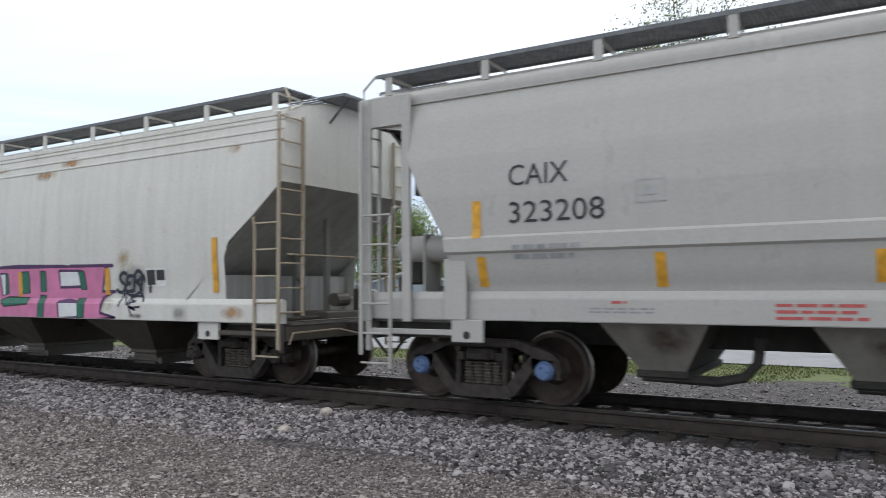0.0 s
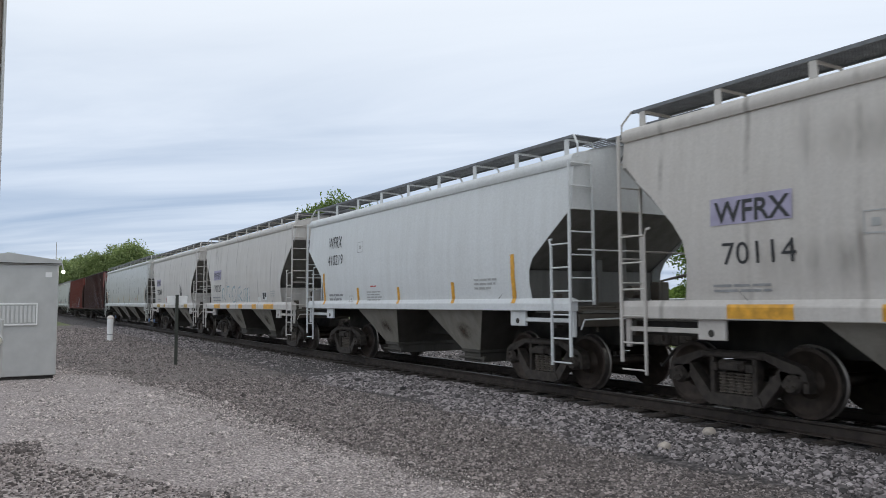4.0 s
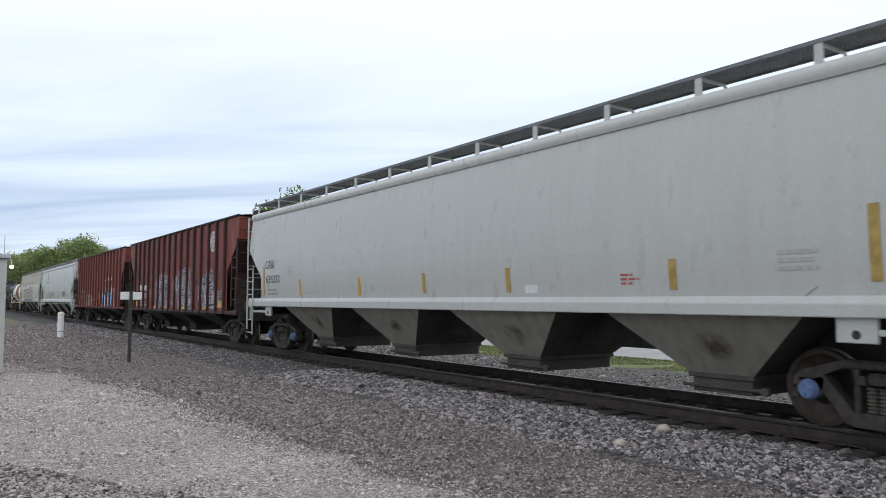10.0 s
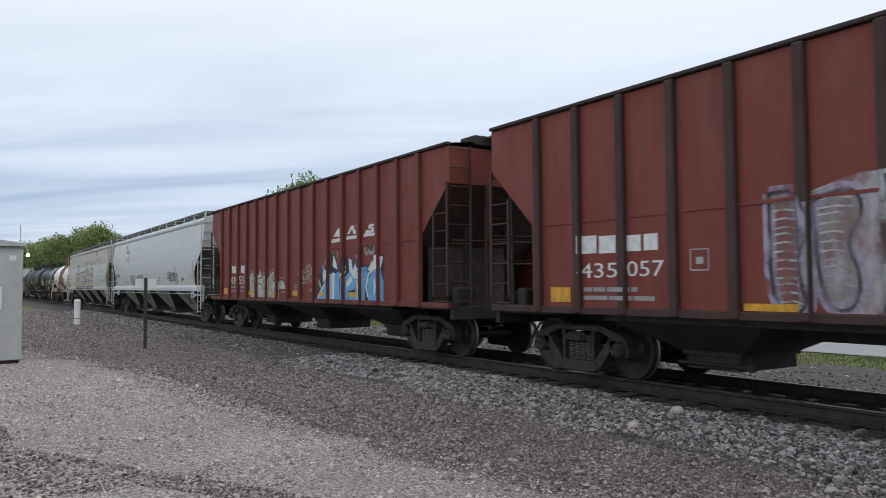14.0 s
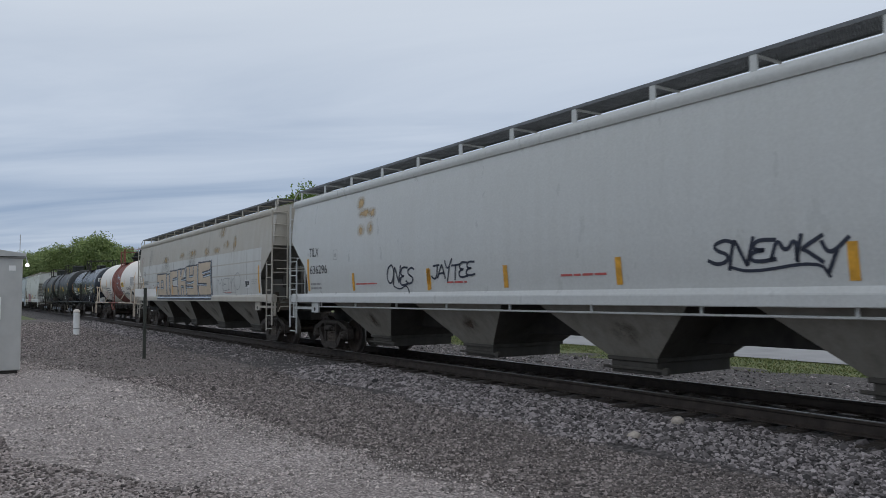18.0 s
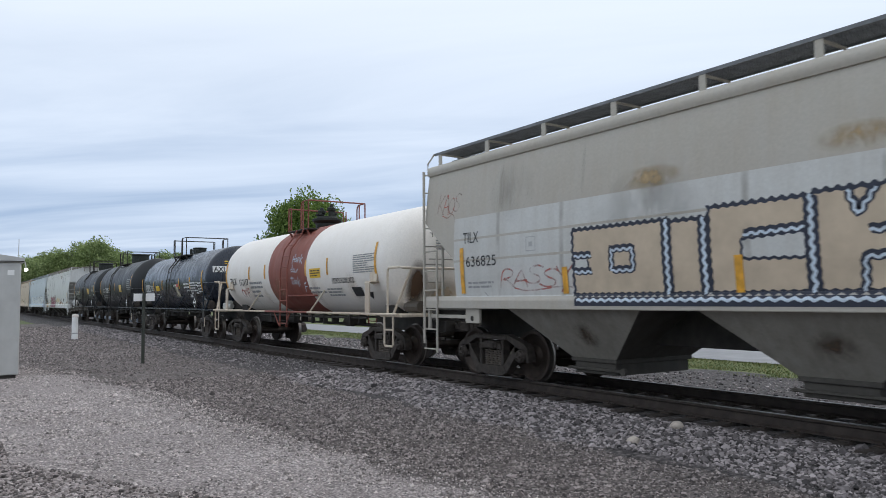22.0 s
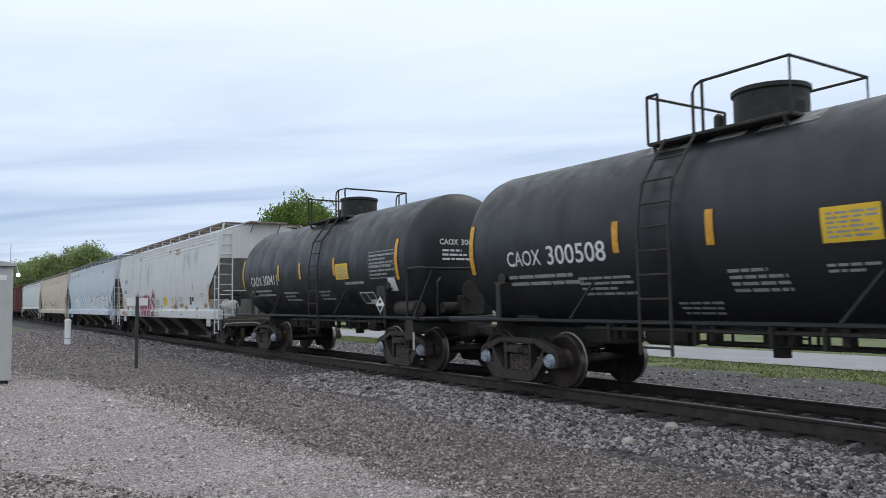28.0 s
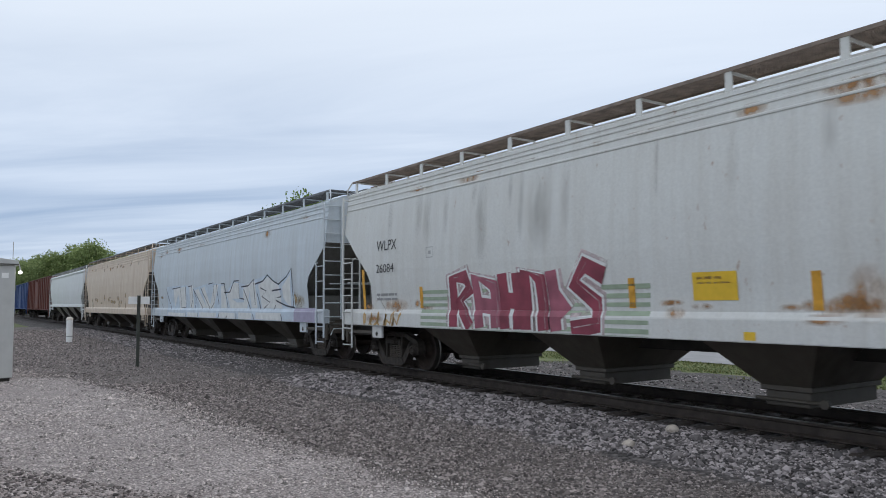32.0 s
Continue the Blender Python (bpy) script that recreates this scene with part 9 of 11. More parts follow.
silver_tag(CARS[7], [(-2.23, 2.39), (-1.78, 2.54), (-1.64, 2.24), (-1.87, 1.90), (-1.69, 1.55), (-1.78, 1.15), (-2.14, 1.20)], Z[7])
silver_tag(CARS[7], [(-1.26, 2.39), (-0.67, 2.47), (-0.61, 2.20), (-1.07, 2.05), (-0.61, 1.82), (-0.66, 1.17), (-1.22, 1.19), (-1.13, 1.77)], Z[7])
silver_tag(CARS[7], [(0.72, 2.22), (0.76, 2.44), (1.09, 2.62), (1.28, 2.58), (1.23, 1.15), (1.01, 1.15), (1.01, 1.75), (0.79, 1.89)], Z[7])
silver_tag(CARS[7], [(1.40, 2.57), (2.00, 2.71), (2.13, 2.65), (2.12, 1.81), (1.77, 1.67), (2.03, 1.53), (2.00, 1.21), (1.38, 1.20)], Z[7])
silver_tag(CARS[7], [(2.24, 2.69), (2.51, 2.71), (2.69, 2.53), (2.68, 2.14), (2.55, 1.88), (2.98, 1.84), (2.99, 1.22), (2.22, 1.17)], Z[7])
silver_tag(CARS[7], [(4.19, 2.27), (4.45, 2.38), (4.96, 2.42), (4.94, 2.11), (4.41, 2.07), (4.31, 1.99), (4.21, 2.12)], Z[7])
silver_tag(CARS[7], [(4.52, 2.04), (4.99, 2.05), (4.99, 1.30), (4.47, 1.32), (4.51, 1.52)], Z[7])
silver_tag(CARS[7], [(4.20, 1.91), (4.31, 1.95), (4.36, 1.52), (4.45, 1.37), (4.29, 1.38), (4.16, 1.60)], Z[7])
silver_tag(CARS[7], [(5.10, 2.42), (5.34, 2.47), (5.44, 2.28), (5.40, 2.14), (5.09, 2.07)], Z[7])
silver_tag(CARS[7], [(5.09, 1.95), (5.56, 2.02), (5.66, 1.89), (5.99, 1.79), (6.14, 1.64), (6.15, 1.44), (6.01, 1.30), (5.55, 1.35), (5.09, 1.28)], Z[7])
lay(CARS[7], "spray_letter", stroke([(0.56, 2.15), (0.63, 2.47), (1.06, 2.70), (1.57, 2.71), (2.05, 2.80), (2.51, 2.78), (2.79, 2.56), (2.81, 2.18), (2.68, 1.99), (3.03, 1.91), (3.09, 1.65), (3.04, 1.14)], 0.045), WORN_DARK, Z[7], 0.002)
lay(CARS[7], "spray_letter", stroke([(0.62, 1.84), (0.92, 1.64), (0.94, 1.09), (2.05, 1.18), (2.59, 1.11)], 0.045), WORN_DARK, Z[7], 0.002)
lay(CARS[7], "spray_letter", stroke([(0.86, 2.13), (1.02, 2.40), (1.26, 2.26), (1.02, 2.03)], 0.045), WORN_DARK, Z[7], 0.002)
lay(CARS[7], "spray_letter", stroke([(1.26, 2.60), (1.64, 2.48), (1.93, 2.60), (2.10, 2.54)], 0.045), WORN_DARK, Z[7], 0.002)
lay(CARS[7], "spray_letter", stroke([(1.36, 1.63), (1.70, 1.74), (2.03, 1.53)], 0.045), WORN_DARK, Z[7], 0.002)
lay(CARS[7], "spray_letter", stroke([(2.18, 2.26), (2.34, 2.07), (2.17, 1.71)], 0.045), WORN_DARK, Z[7], 0.002)
lay(CARS[7], "spray_letter", stroke([(2.22, 1.53), (2.59, 1.66), (2.97, 1.61)], 0.045), WORN_DARK, Z[7], 0.002)
lay(CARS[7], "spray_letter", stroke([(4.21, 2.35), (4.43, 2.44), (4.96, 2.50)], 0.045), WORN_DARK, Z[7], 0.002)
lay(CARS[7], "spray_letter", stroke([(4.19, 2.34), (4.13, 2.07), (4.22, 1.91), (4.08, 1.68), (4.19, 1.36), (4.39, 1.24)], 0.045), WORN_DARK, Z[7], 0.002)
lay(CARS[7], "spray_letter", stroke([(5.08, 2.10), (5.40, 2.14), (5.51, 1.93)], 0.045), WORN_DARK, Z[7], 0.002)
lay(CARS[7], "spray_letter", stroke([(5.10, 1.73), (5.40, 1.88), (5.72, 1.82), (6.02, 1.83), (6.16, 1.64)], 0.045), WORN_DARK, Z[7], 0.002)
lay(CARS[7], "spray_letter", stroke([(5.32, 1.59), (5.56, 1.71), (5.87, 1.65)], 0.045), WORN_DARK, Z[7], 0.002)
lay(CARS[7], "spray_letter", stroke([(5.09, 1.26), (5.55, 1.32), (5.97, 1.26), (6.20, 1.38)], 0.045), WORN_DARK, Z[7], 0.002)
lay(CARS[7], "spray_letter", stroke([(4.22, 1.94), (4.50, 2.05), (4.60, 1.90)], 0.045), WORN_DARK, Z[7], 0.002)
lay(CARS[7], "spray_letter", stroke([(-2.37, 2.51), (-2.23, 2.15), (-2.42, 1.56)], 0.045), WORN_DARK, Z[7], 0.002)
lay(CARS[7], "spray_letter", stroke([(-1.17, 2.22), (-0.77, 1.88), (-1.22, 1.55)], 0.045), WORN_DARK, Z[7], 0.002)
lay(CARS[7], "spray_letter", stroke([(-1.38, 2.59), (-1.28, 1.89), (-1.43, 1.15)], 0.045), WORN_DARK, Z[7], 0.002)
lay(CARS[7], "spray_letter", stroke([(5.40, 2.58), (5.52, 2.32), (5.53, 2.13), (5.74, 1.94), (6.01, 1.87), (6.18, 1.72), (6.25, 1.51), (6.20, 1.27)], 0.06), WORN_WHITE, Z[7], 0.0022)
lay(CARS[7], "spray_letter", stroke([(0.62, 1.84), (0.79, 1.74), (0.91, 1.34)], 0.06), WORN_WHITE, Z[7], 0.0022)
lay(CARS[7], "spray_letter", stroke([(0.14, 2.32), (0.35, 2.05), (0.20, 1.64), (0.44, 1.24)], 0.06), WORN_WHITE, Z[7], 0.0022)
lay(CARS[7], "spray_letter", stroke([(0.56, 2.35), (0.35, 2.16), (0.62, 1.94), (0.35, 1.75), (0.55, 1.54)], 0.06), WORN_WHITE, Z[7], 0.0022)
lay(CARS[7], "spray_letter", stroke([(4.19, 2.34), (4.41, 2.21), (4.29, 1.99)], 0.06), WORN_WHITE, Z[7], 0.0022)
lay(CARS[7], "spray_letter", stroke([(4.31, 1.99), (4.69, 1.98), (5.00, 1.95)], 0.025), WORN_WHITE, Z[7], 0.0026)
lay(CARS[7], "spray_letter", stroke([(4.30, 1.89), (4.69, 1.89), (5.00, 1.86)], 0.025), WORN_WHITE, Z[7], 0.0026)
lay(CARS[7], "spray_letter", stroke([(4.30, 1.80), (4.69, 1.80), (5.00, 1.77)], 0.025), WORN_WHITE, Z[7], 0.0026)
lay(CARS[7], "spray_letter", stroke([(4.30, 1.71), (4.69, 1.71), (5.00, 1.68)], 0.025), WORN_WHITE, Z[7], 0.0026)
lay(CARS[7], "spray_letter", stroke([(4.30, 1.61), (4.69, 1.62), (5.00, 1.60)], 0.025), WORN_WHITE, Z[7], 0.0026)
lay(CARS[7], "spray_letter", stroke([(4.30, 1.52), (4.68, 1.53), (4.99, 1.51)], 0.025), WORN_WHITE, Z[7], 0.0026)
lay(CARS[7], "spray_letter", stroke([(4.29, 1.43), (4.68, 1.44), (4.99, 1.42)], 0.025), WORN_WHITE, Z[7], 0.0026)
lay(CARS[7], "spray_letter", stroke([(4.29, 1.33), (4.68, 1.35), (4.99, 1.33)], 0.025), WORN_WHITE, Z[7], 0.0026)
lay(CARS[7], "spray_letter", stroke([(5.14, 1.79), (5.64, 1.80), (6.02, 1.71)], 0.02), WORN_WHITE, Z[7], 0.0026)
lay(CARS[7], "spray_letter", stroke([(5.14, 1.69), (5.64, 1.71), (6.02, 1.62)], 0.02), WORN_WHITE, Z[7], 0.0026)
lay(CARS[7], "spray_letter", stroke([(5.14, 1.59), (5.63, 1.61), (6.02, 1.54)], 0.02), WORN_WHITE, Z[7], 0.0026)
lay(CARS[7], "spray_letter", stroke([(5.13, 1.49), (5.63, 1.51), (6.01, 1.45)], 0.02), WORN_WHITE, Z[7], 0.0026)
lay(CARS[7], "spray_letter", stroke([(5.13, 1.39), (5.63, 1.42), (6.01, 1.36)], 0.02), WORN_WHITE, Z[7], 0.0026)
lay(CARS[7], "spray_tag", stroke(scrawl(3.28, 3.95, 2.03, 2.28, 207, 4), 0.03), WORN_DARK, Z[7], 0.001)
lay(CARS[7], "small_print", print_bars(6.15, 6.66, 1.58, 1.83, 3, 208), DIM_WHITE, Z[7])
lay(CARS[7], "small_print", print_bars(-0.16, 0.31, 1.33, 1.52, 3, 209), DIM_WHITE, Z[7])
lay(CARS[7], "sill_stripe", quad(-6.66, -6.20, 1.20, 1.43), YELLOW, Z[7], 0.006)
lay(CARS[7], "sill_stripe", quad(-3.13, -2.40, 1.07, 1.23), YELLOW, Z[7], 0.006)
lay(CARS[7], "sill_stripe", quad(-1.21, -0.54, 1.08, 1.23), YELLOW, Z[7], 0.006)
lay(CARS[7], "sill_stripe", quad(1.52, 2.05, 1.07, 1.23), YELLOW, Z[7], 0.006)
lay(CARS[7], "sill_stripe", quad(6.26, 6.82, 1.22, 1.47), YELLOW, Z[7], 0.001)
lay(CARS[7], "sill_stripe", quad(4.35, 4.83, 1.09, 1.23), YELLOW, Z[7], 0.006)
lay(CARS[8], "block_letter", quad(-5.67, -5.45, 1.94, 2.19), WHITE_INK, Z[8], 0)
lay(CARS[8], "block_letter", quad(-5.42, -5.21, 1.93, 2.18), WHITE_INK, Z[8], 0)
lay(CARS[8], "block_letter", quad(-4.68, -4.51, 1.93, 2.18), WHITE_INK, Z[8], 0)
lay(CARS[8], "block_letter", quad(-4.48, -4.30, 1.92, 2.17), WHITE_INK, Z[8], 0)
lay(CARS[8], "lettering", letters("430", -5.81, -5.05, 1.56, 1.82, 0, 0), WHITE_INK, Z[8], 0.001)
lay(CARS[8], "lettering", letters("538", -4.88, -4.13, 1.56, 1.83, 0, 0), WHITE_INK, Z[8], 0.001)
lay(CARS[8], "small_print", print_bars(-5.73, -5.23, 1.27, 1.52, 2, 221), DIM_WHITE, Z[8])
lay(CARS[8], "small_print", print_bars(-4.77, -4.27, 1.27, 1.52, 2, 222), DIM_WHITE, Z[8])
lay(CARS[8], "emblem_shape", shape([(2.70, 2.73), (2.98, 2.92), (3.25, 2.90), (3.27, 2.84), (3.15, 2.80), (3.21, 2.74), (3.08, 2.71)]), WHITE_INK, Z[8], 0, "")
lay(CARS[8], "emblem_shape", shape([(3.50, 2.74), (3.74, 2.94), (3.87, 2.93), (3.94, 2.79), (4.08, 2.92), (4.20, 2.91), (3.98, 2.72), (3.85, 2.73), (3.78, 2.85), (3.63, 2.74)]), WHITE_INK, Z[8], 0, "")
lay(CARS[8], "emblem_shape", shape([(4.48, 2.71), (4.52, 2.78), (4.87, 2.75), (4.62, 2.83), (4.69, 2.90), (5.04, 2.90), (5.01, 2.84), (4.78, 2.86), (4.99, 2.78), (4.90, 2.70)]), WHITE_INK, Z[8], 0, "")
lay(CARS[8], "emblem_stripe", shape([(2.57, 2.57), (2.63, 2.67), (3.28, 2.67), (3.26, 2.58)]), WHITE_INK, Z[8], 0, "")
lay(CARS[8], "emblem_stripe", shape([(3.46, 2.61), (3.50, 2.70), (4.21, 2.68), (4.19, 2.61)]), WHITE_INK, Z[8], 0, "")
lay(CARS[8], "emblem_stripe", shape([(4.38, 2.63), (4.43, 2.71), (5.15, 2.68), (5.11, 2.62)]), WHITE_INK, Z[8], 0, "")
lay(CARS[8], "spray_letter", shape([(-3.80, 1.82), (-3.61, 1.92), (-3.21, 1.89), (-3.12, 1.66), (-3.26, 1.52), (-3.08, 1.47), (-3.06, 1.07), (-3.72, 1.08)]), CREAM_WHITE, Z[8], 0.0005, "off-white outlined spray-painted letter")
lay(CARS[8], "spray_letter", shape([(-3.12, 1.80), (-2.89, 1.85), (-2.83, 2.06), (-2.75, 1.90), (-2.63, 1.81), (-2.51, 1.72), (-2.54, 1.60), (-2.47, 1.39), (-2.54, 1.05), (-3.01, 1.07), (-3.05, 1.51)]), CREAM_WHITE, Z[8], 0.0005, "off-white outlined spray-painted letter")
lay(CARS[8], "spray_letter", shape([(-2.53, 1.79), (-2.36, 1.85), (-2.13, 1.81), (-2.06, 1.63), (-2.07, 1.05), (-2.47, 1.05), (-2.42, 1.47)]), CREAM_WHITE, Z[8], 0.0005, "off-white outlined spray-painted letter")
lay(CARS[8], "spray_letter", shape([(-2.01, 1.80), (-1.81, 1.89), (-1.55, 1.93), (-1.33, 1.82), (-1.26, 1.66), (-1.16, 1.62), (-1.15, 1.08), (-1.35, 1.08), (-1.28, 1.38), (-1.56, 1.38), (-1.58, 1.08), (-2.02, 1.05)]), CREAM_WHITE, Z[8], 0.0005, "off-white outlined spray-painted letter")
lay(CARS[8], "spray_letter", shape([(-1.11, 1.64), (-0.84, 1.66), (-0.66, 1.55), (-0.62, 1.40), (-1.12, 1.40)]), CREAM_WHITE, Z[8], 0.0005, "off-white outlined spray-painted letter")
lay(CARS[8], "spray_letter", joined([stroke([(-3.82, 1.84), (-3.61, 1.95), (-3.20, 1.91), (-3.10, 1.66), (-3.26, 1.51)], 0.035), stroke([(-3.62, 1.69), (-3.41, 1.63), (-3.23, 1.66)], 0.035), stroke([(-3.48, 1.51), (-3.36, 1.34), (-3.31, 1.51)], 0.035), stroke([(-3.15, 1.82), (-2.92, 1.85), (-2.84, 2.07)], 0.035), stroke([(-3.00, 1.73), (-2.53, 1.76), (-2.51, 1.62)], 0.035), stroke([(-3.10, 1.51), (-2.84, 1.58), (-2.56, 1.50), (-2.45, 1.30), (-2.52, 1.07)], 0.035)]), NAVY_SPRAY, Z[8], 0.002, "black outline of spray lettering")
lay(CARS[8], "spray_letter", joined([stroke([(-2.58, 1.77), (-2.36, 1.87), (-2.10, 1.81)], 0.04), stroke([(-2.32, 1.76), (-2.19, 1.64), (-2.31, 1.47), (-2.17, 1.39)], 0.04), stroke([(-1.99, 1.63), (-1.80, 1.47), (-1.76, 1.27), (-1.87, 1.07)], 0.04), stroke([(-2.01, 1.78), (-1.81, 1.90), (-1.55, 1.94), (-1.31, 1.82), (-1.24, 1.67), (-1.41, 1.58)], 0.04), stroke([(-1.65, 1.77), (-1.55, 1.78), (-1.53, 1.67), (-1.63, 1.64), (-1.66, 1.74)], 0.04), stroke([(-1.56, 1.39), (-1.28, 1.44), (-1.29, 1.17), (-1.40, 1.07)], 0.04), stroke([(-1.56, 1.28), (-1.54, 1.07)], 0.04), stroke([(-1.20, 1.62), (-0.97, 1.68), (-0.77, 1.65), (-0.64, 1.51), (-0.61, 1.39)], 0.04), stroke([(-3.85, 1.65), (-3.89, 1.28), (-3.75, 1.07)], 0.04)]), NAVY_SPRAY, Z[8], 0.002, "black outline of spray lettering")
lay(CARS[8], "spray_letter", joined([stroke([(-3.80, 1.89), (-3.48, 1.99), (-3.17, 1.96)], 0.06), stroke([(-2.65, 1.86), (-2.41, 1.91), (-2.13, 1.88)], 0.06), stroke([(-1.99, 1.88), (-1.65, 1.99), (-1.30, 1.89)], 0.06), stroke([(-1.02, 1.73), (-0.75, 1.71), (-0.55, 1.55), (-0.57, 1.42)], 0.06)]), DULL_ROSE, Z[8], -0.001, "rose shadow of spray lettering")
lay(CARS[8], "spray_letter", joined([stroke([(-3.61, 2.00), (-3.36, 2.01), (-3.36, 1.79), (-3.60, 1.79), (-3.61, 2.00)], 0.025), stroke([(-3.53, 1.94), (-3.42, 1.94), (-3.42, 1.85), (-3.53, 1.85), (-3.53, 1.94)], 0.025)]), DULL_ROSE, Z[8], 0.003, "")
lay(CARS[8], "small_print", print_bars(0.03, 0.50, 1.34, 1.53, 3, 238), DIM_WHITE, Z[8])
lay(CARS[8], "small_print", print_bars(-0.94, -0.41, 1.27, 1.34, 2, 239), DIM_WHITE, Z[8])
lay(CARS[8], "spray_tag", stroke(scrawl(-2.62, -2.18, 2.01, 2.17, 240, 3), 0.02), CREAM_SPRAY, Z[8], 0.001)
lay(CARS[8], "spray_tag", joined([stroke([(1.40, 1.69), (1.47, 1.75), (1.51, 1.82), (1.52, 1.89), (1.48, 1.95), (1.40, 2.00), (1.30, 2.04), (1.18, 2.05), (1.05, 2.04), (0.92, 2.00), (0.82, 1.95), (0.76, 1.88), (0.74, 1.80)], 0.05), stroke([(1.49, 1.77), (1.47, 1.82), (1.41, 1.86), (1.30, 1.89), (1.18, 1.91), (1.03, 1.92), (0.89, 1.92), (0.76, 1.90), (0.66, 1.86), (0.61, 1.82), (0.62, 1.77), (0.67, 1.73), (0.77, 1.69), (0.90, 1.66), (1.04, 1.65), (1.19, 1.65), (1.32, 1.67), (1.41, 1.70), (1.47, 1.74)], 0.05), stroke([(1.50, 1.67), (1.48, 1.71), (1.44, 1.75), (1.37, 1.78), (1.28, 1.80), (1.18, 1.80), (1.08, 1.80), (0.99, 1.77), (0.92, 1.74), (0.89, 1.70), (0.89, 1.65), (0.93, 1.61), (0.99, 1.57), (1.08, 1.55), (1.18, 1.54), (1.28, 1.54), (1.37, 1.56), (1.44, 1.59), (1.49, 1.63), (1.50, 1.67)], 0.05), stroke([(0.57, 1.85), (0.89, 1.85), (1.21, 1.90)], 0.05), stroke([(0.56, 1.54), (0.88, 1.58), (1.14, 1.53), (1.37, 1.42), (1.54, 1.33)], 0.05), stroke([(0.72, 1.65), (1.02, 1.72), (1.32, 1.64), (1.57, 1.69)], 0.05), stroke([(0.69, 1.94), (0.82, 1.67), (1.08, 1.78), (1.32, 1.60), (1.50, 1.72)], 0.05), stroke([(0.97, 1.97), (1.21, 2.01)], 0.05)]), CREAM_SPRAY, Z[8], 0.001, "looping cream spray-can scribble")
lay(CARS[8], "spray_letter", shape([(1.66, 1.04), (1.76, 1.78), (2.23, 2.08), (2.47, 1.99), (2.58, 2.32), (2.81, 2.34), (2.93, 1.97), (3.44, 2.22), (3.79, 2.00), (4.20, 2.27), (4.33, 1.97), (4.66, 1.95), (5.03, 2.26), (5.37, 2.15), (5.39, 1.07), (4.16, 1.06), (2.99, 1.04)]), NAVY_SPRAY, Z[8], 0.0005, "dark edge of blue spray lettering")
lay(CARS[8], "spray_letter", shape([(2.66, 1.98), (2.72, 2.26), (2.89, 2.04), (2.96, 1.88)]), WHITE_SPRAY, Z[8], 0.002, "")
lay(CARS[8], "spray_letter", shape([(3.63, 1.80), (3.59, 2.15), (3.75, 2.10), (3.82, 1.86), (4.09, 2.15), (4.21, 2.20), (4.08, 1.79), (3.89, 1.59)]), WHITE_SPRAY, Z[8], 0.002, "")
lay(CARS[8], "spray_letter", shape([(4.59, 1.86), (5.03, 2.19), (5.37, 2.12), (5.25, 1.87), (4.84, 1.76)]), WHITE_SPRAY, Z[8], 0.002, "")
lay(CARS[8], "spray_letter", shape([(2.03, 1.85), (2.23, 2.00), (2.47, 1.84), (2.42, 1.61), (2.07, 1.57)]), WHITE_SPRAY, Z[8], 0.002, "")
lay(CARS[8], "spray_letter", shape([(1.75, 1.10), (1.81, 1.30), (2.56, 1.76), (3.19, 1.85), (3.21, 1.10)]), SKY_SPRAY, Z[8], 0.0035, "light blue spray-painted letter")
lay(CARS[8], "spray_letter", shape([(3.25, 1.09), (3.31, 1.67), (3.67, 1.83), (3.98, 1.59), (3.92, 1.39), (3.54, 1.35), (3.65, 1.29), (4.06, 1.25), (4.02, 1.08)]), SKY_SPRAY, Z[8], 0.0035, "light blue spray-painted letter")
lay(CARS[8], "spray_letter", shape([(4.13, 1.08), (4.22, 1.91), (4.53, 1.93), (4.62, 1.74), (4.44, 1.21), (4.50, 1.07)]), SKY_SPRAY, Z[8], 0.0035, "light blue spray-painted letter")
lay(CARS[8], "spray_letter", shape([(4.63, 1.09), (4.59, 1.58), (4.84, 1.82), (5.25, 1.84), (5.38, 1.57), (5.38, 1.08)]), SKY_SPRAY, Z[8], 0.0035, "light blue spray-painted letter")
lay(CARS[8], "spray_letter", shape([(2.03, 2.01), (2.23, 2.04), (2.33, 1.84), (2.08, 1.77)]), SKY_SPRAY, Z[8], 0.0035, "light blue spray-painted letter")
lay(CARS[8], "spray_letter", shape([(2.66, 1.83), (2.79, 1.79), (2.75, 1.09), (2.62, 1.10)]), WHITE_SPRAY, Z[8], 0.005, "")
lay(CARS[8], "spray_letter", shape([(3.47, 1.56), (3.74, 1.73), (3.81, 1.59), (3.50, 1.44)]), WHITE_SPRAY, Z[8], 0.005, "")
lay(CARS[8], "spray_letter", shape([(4.25, 1.78), (4.32, 1.81), (4.28, 1.07), (4.22, 1.07)]), WHITE_SPRAY, Z[8], 0.005, "")
lay(CARS[8], "spray_letter", shape([(4.92, 1.58), (5.10, 1.69), (5.18, 1.46), (5.06, 1.16), (4.91, 1.22)]), WHITE_SPRAY, Z[8], 0.005, "")
lay(CARS[8], "spray_letter", stroke([(4.62, 1.89), (5.09, 2.23)], 0.09), CREAM_SPRAY, Z[8], 0.0055)
lay(CARS[8], "spray_letter", stroke([(2.40, 2.14), (2.45, 1.87)], 0.09), CREAM_SPRAY, Z[8], 0.0055)
lay(CARS[8], "spray_letter", stroke([(3.32, 2.02), (3.48, 1.91)], 0.09), CREAM_SPRAY, Z[8], 0.0055)
lay(CARS[8], "spray_letter", stroke([(4.02, 2.25), (4.06, 2.05)], 0.09), CREAM_SPRAY, Z[8], 0.0055)
lay(CARS[8], "spray_letter", stroke([(1.76, 1.70), (1.96, 1.38)], 0.09), CREAM_SPRAY, Z[8], 0.0055)
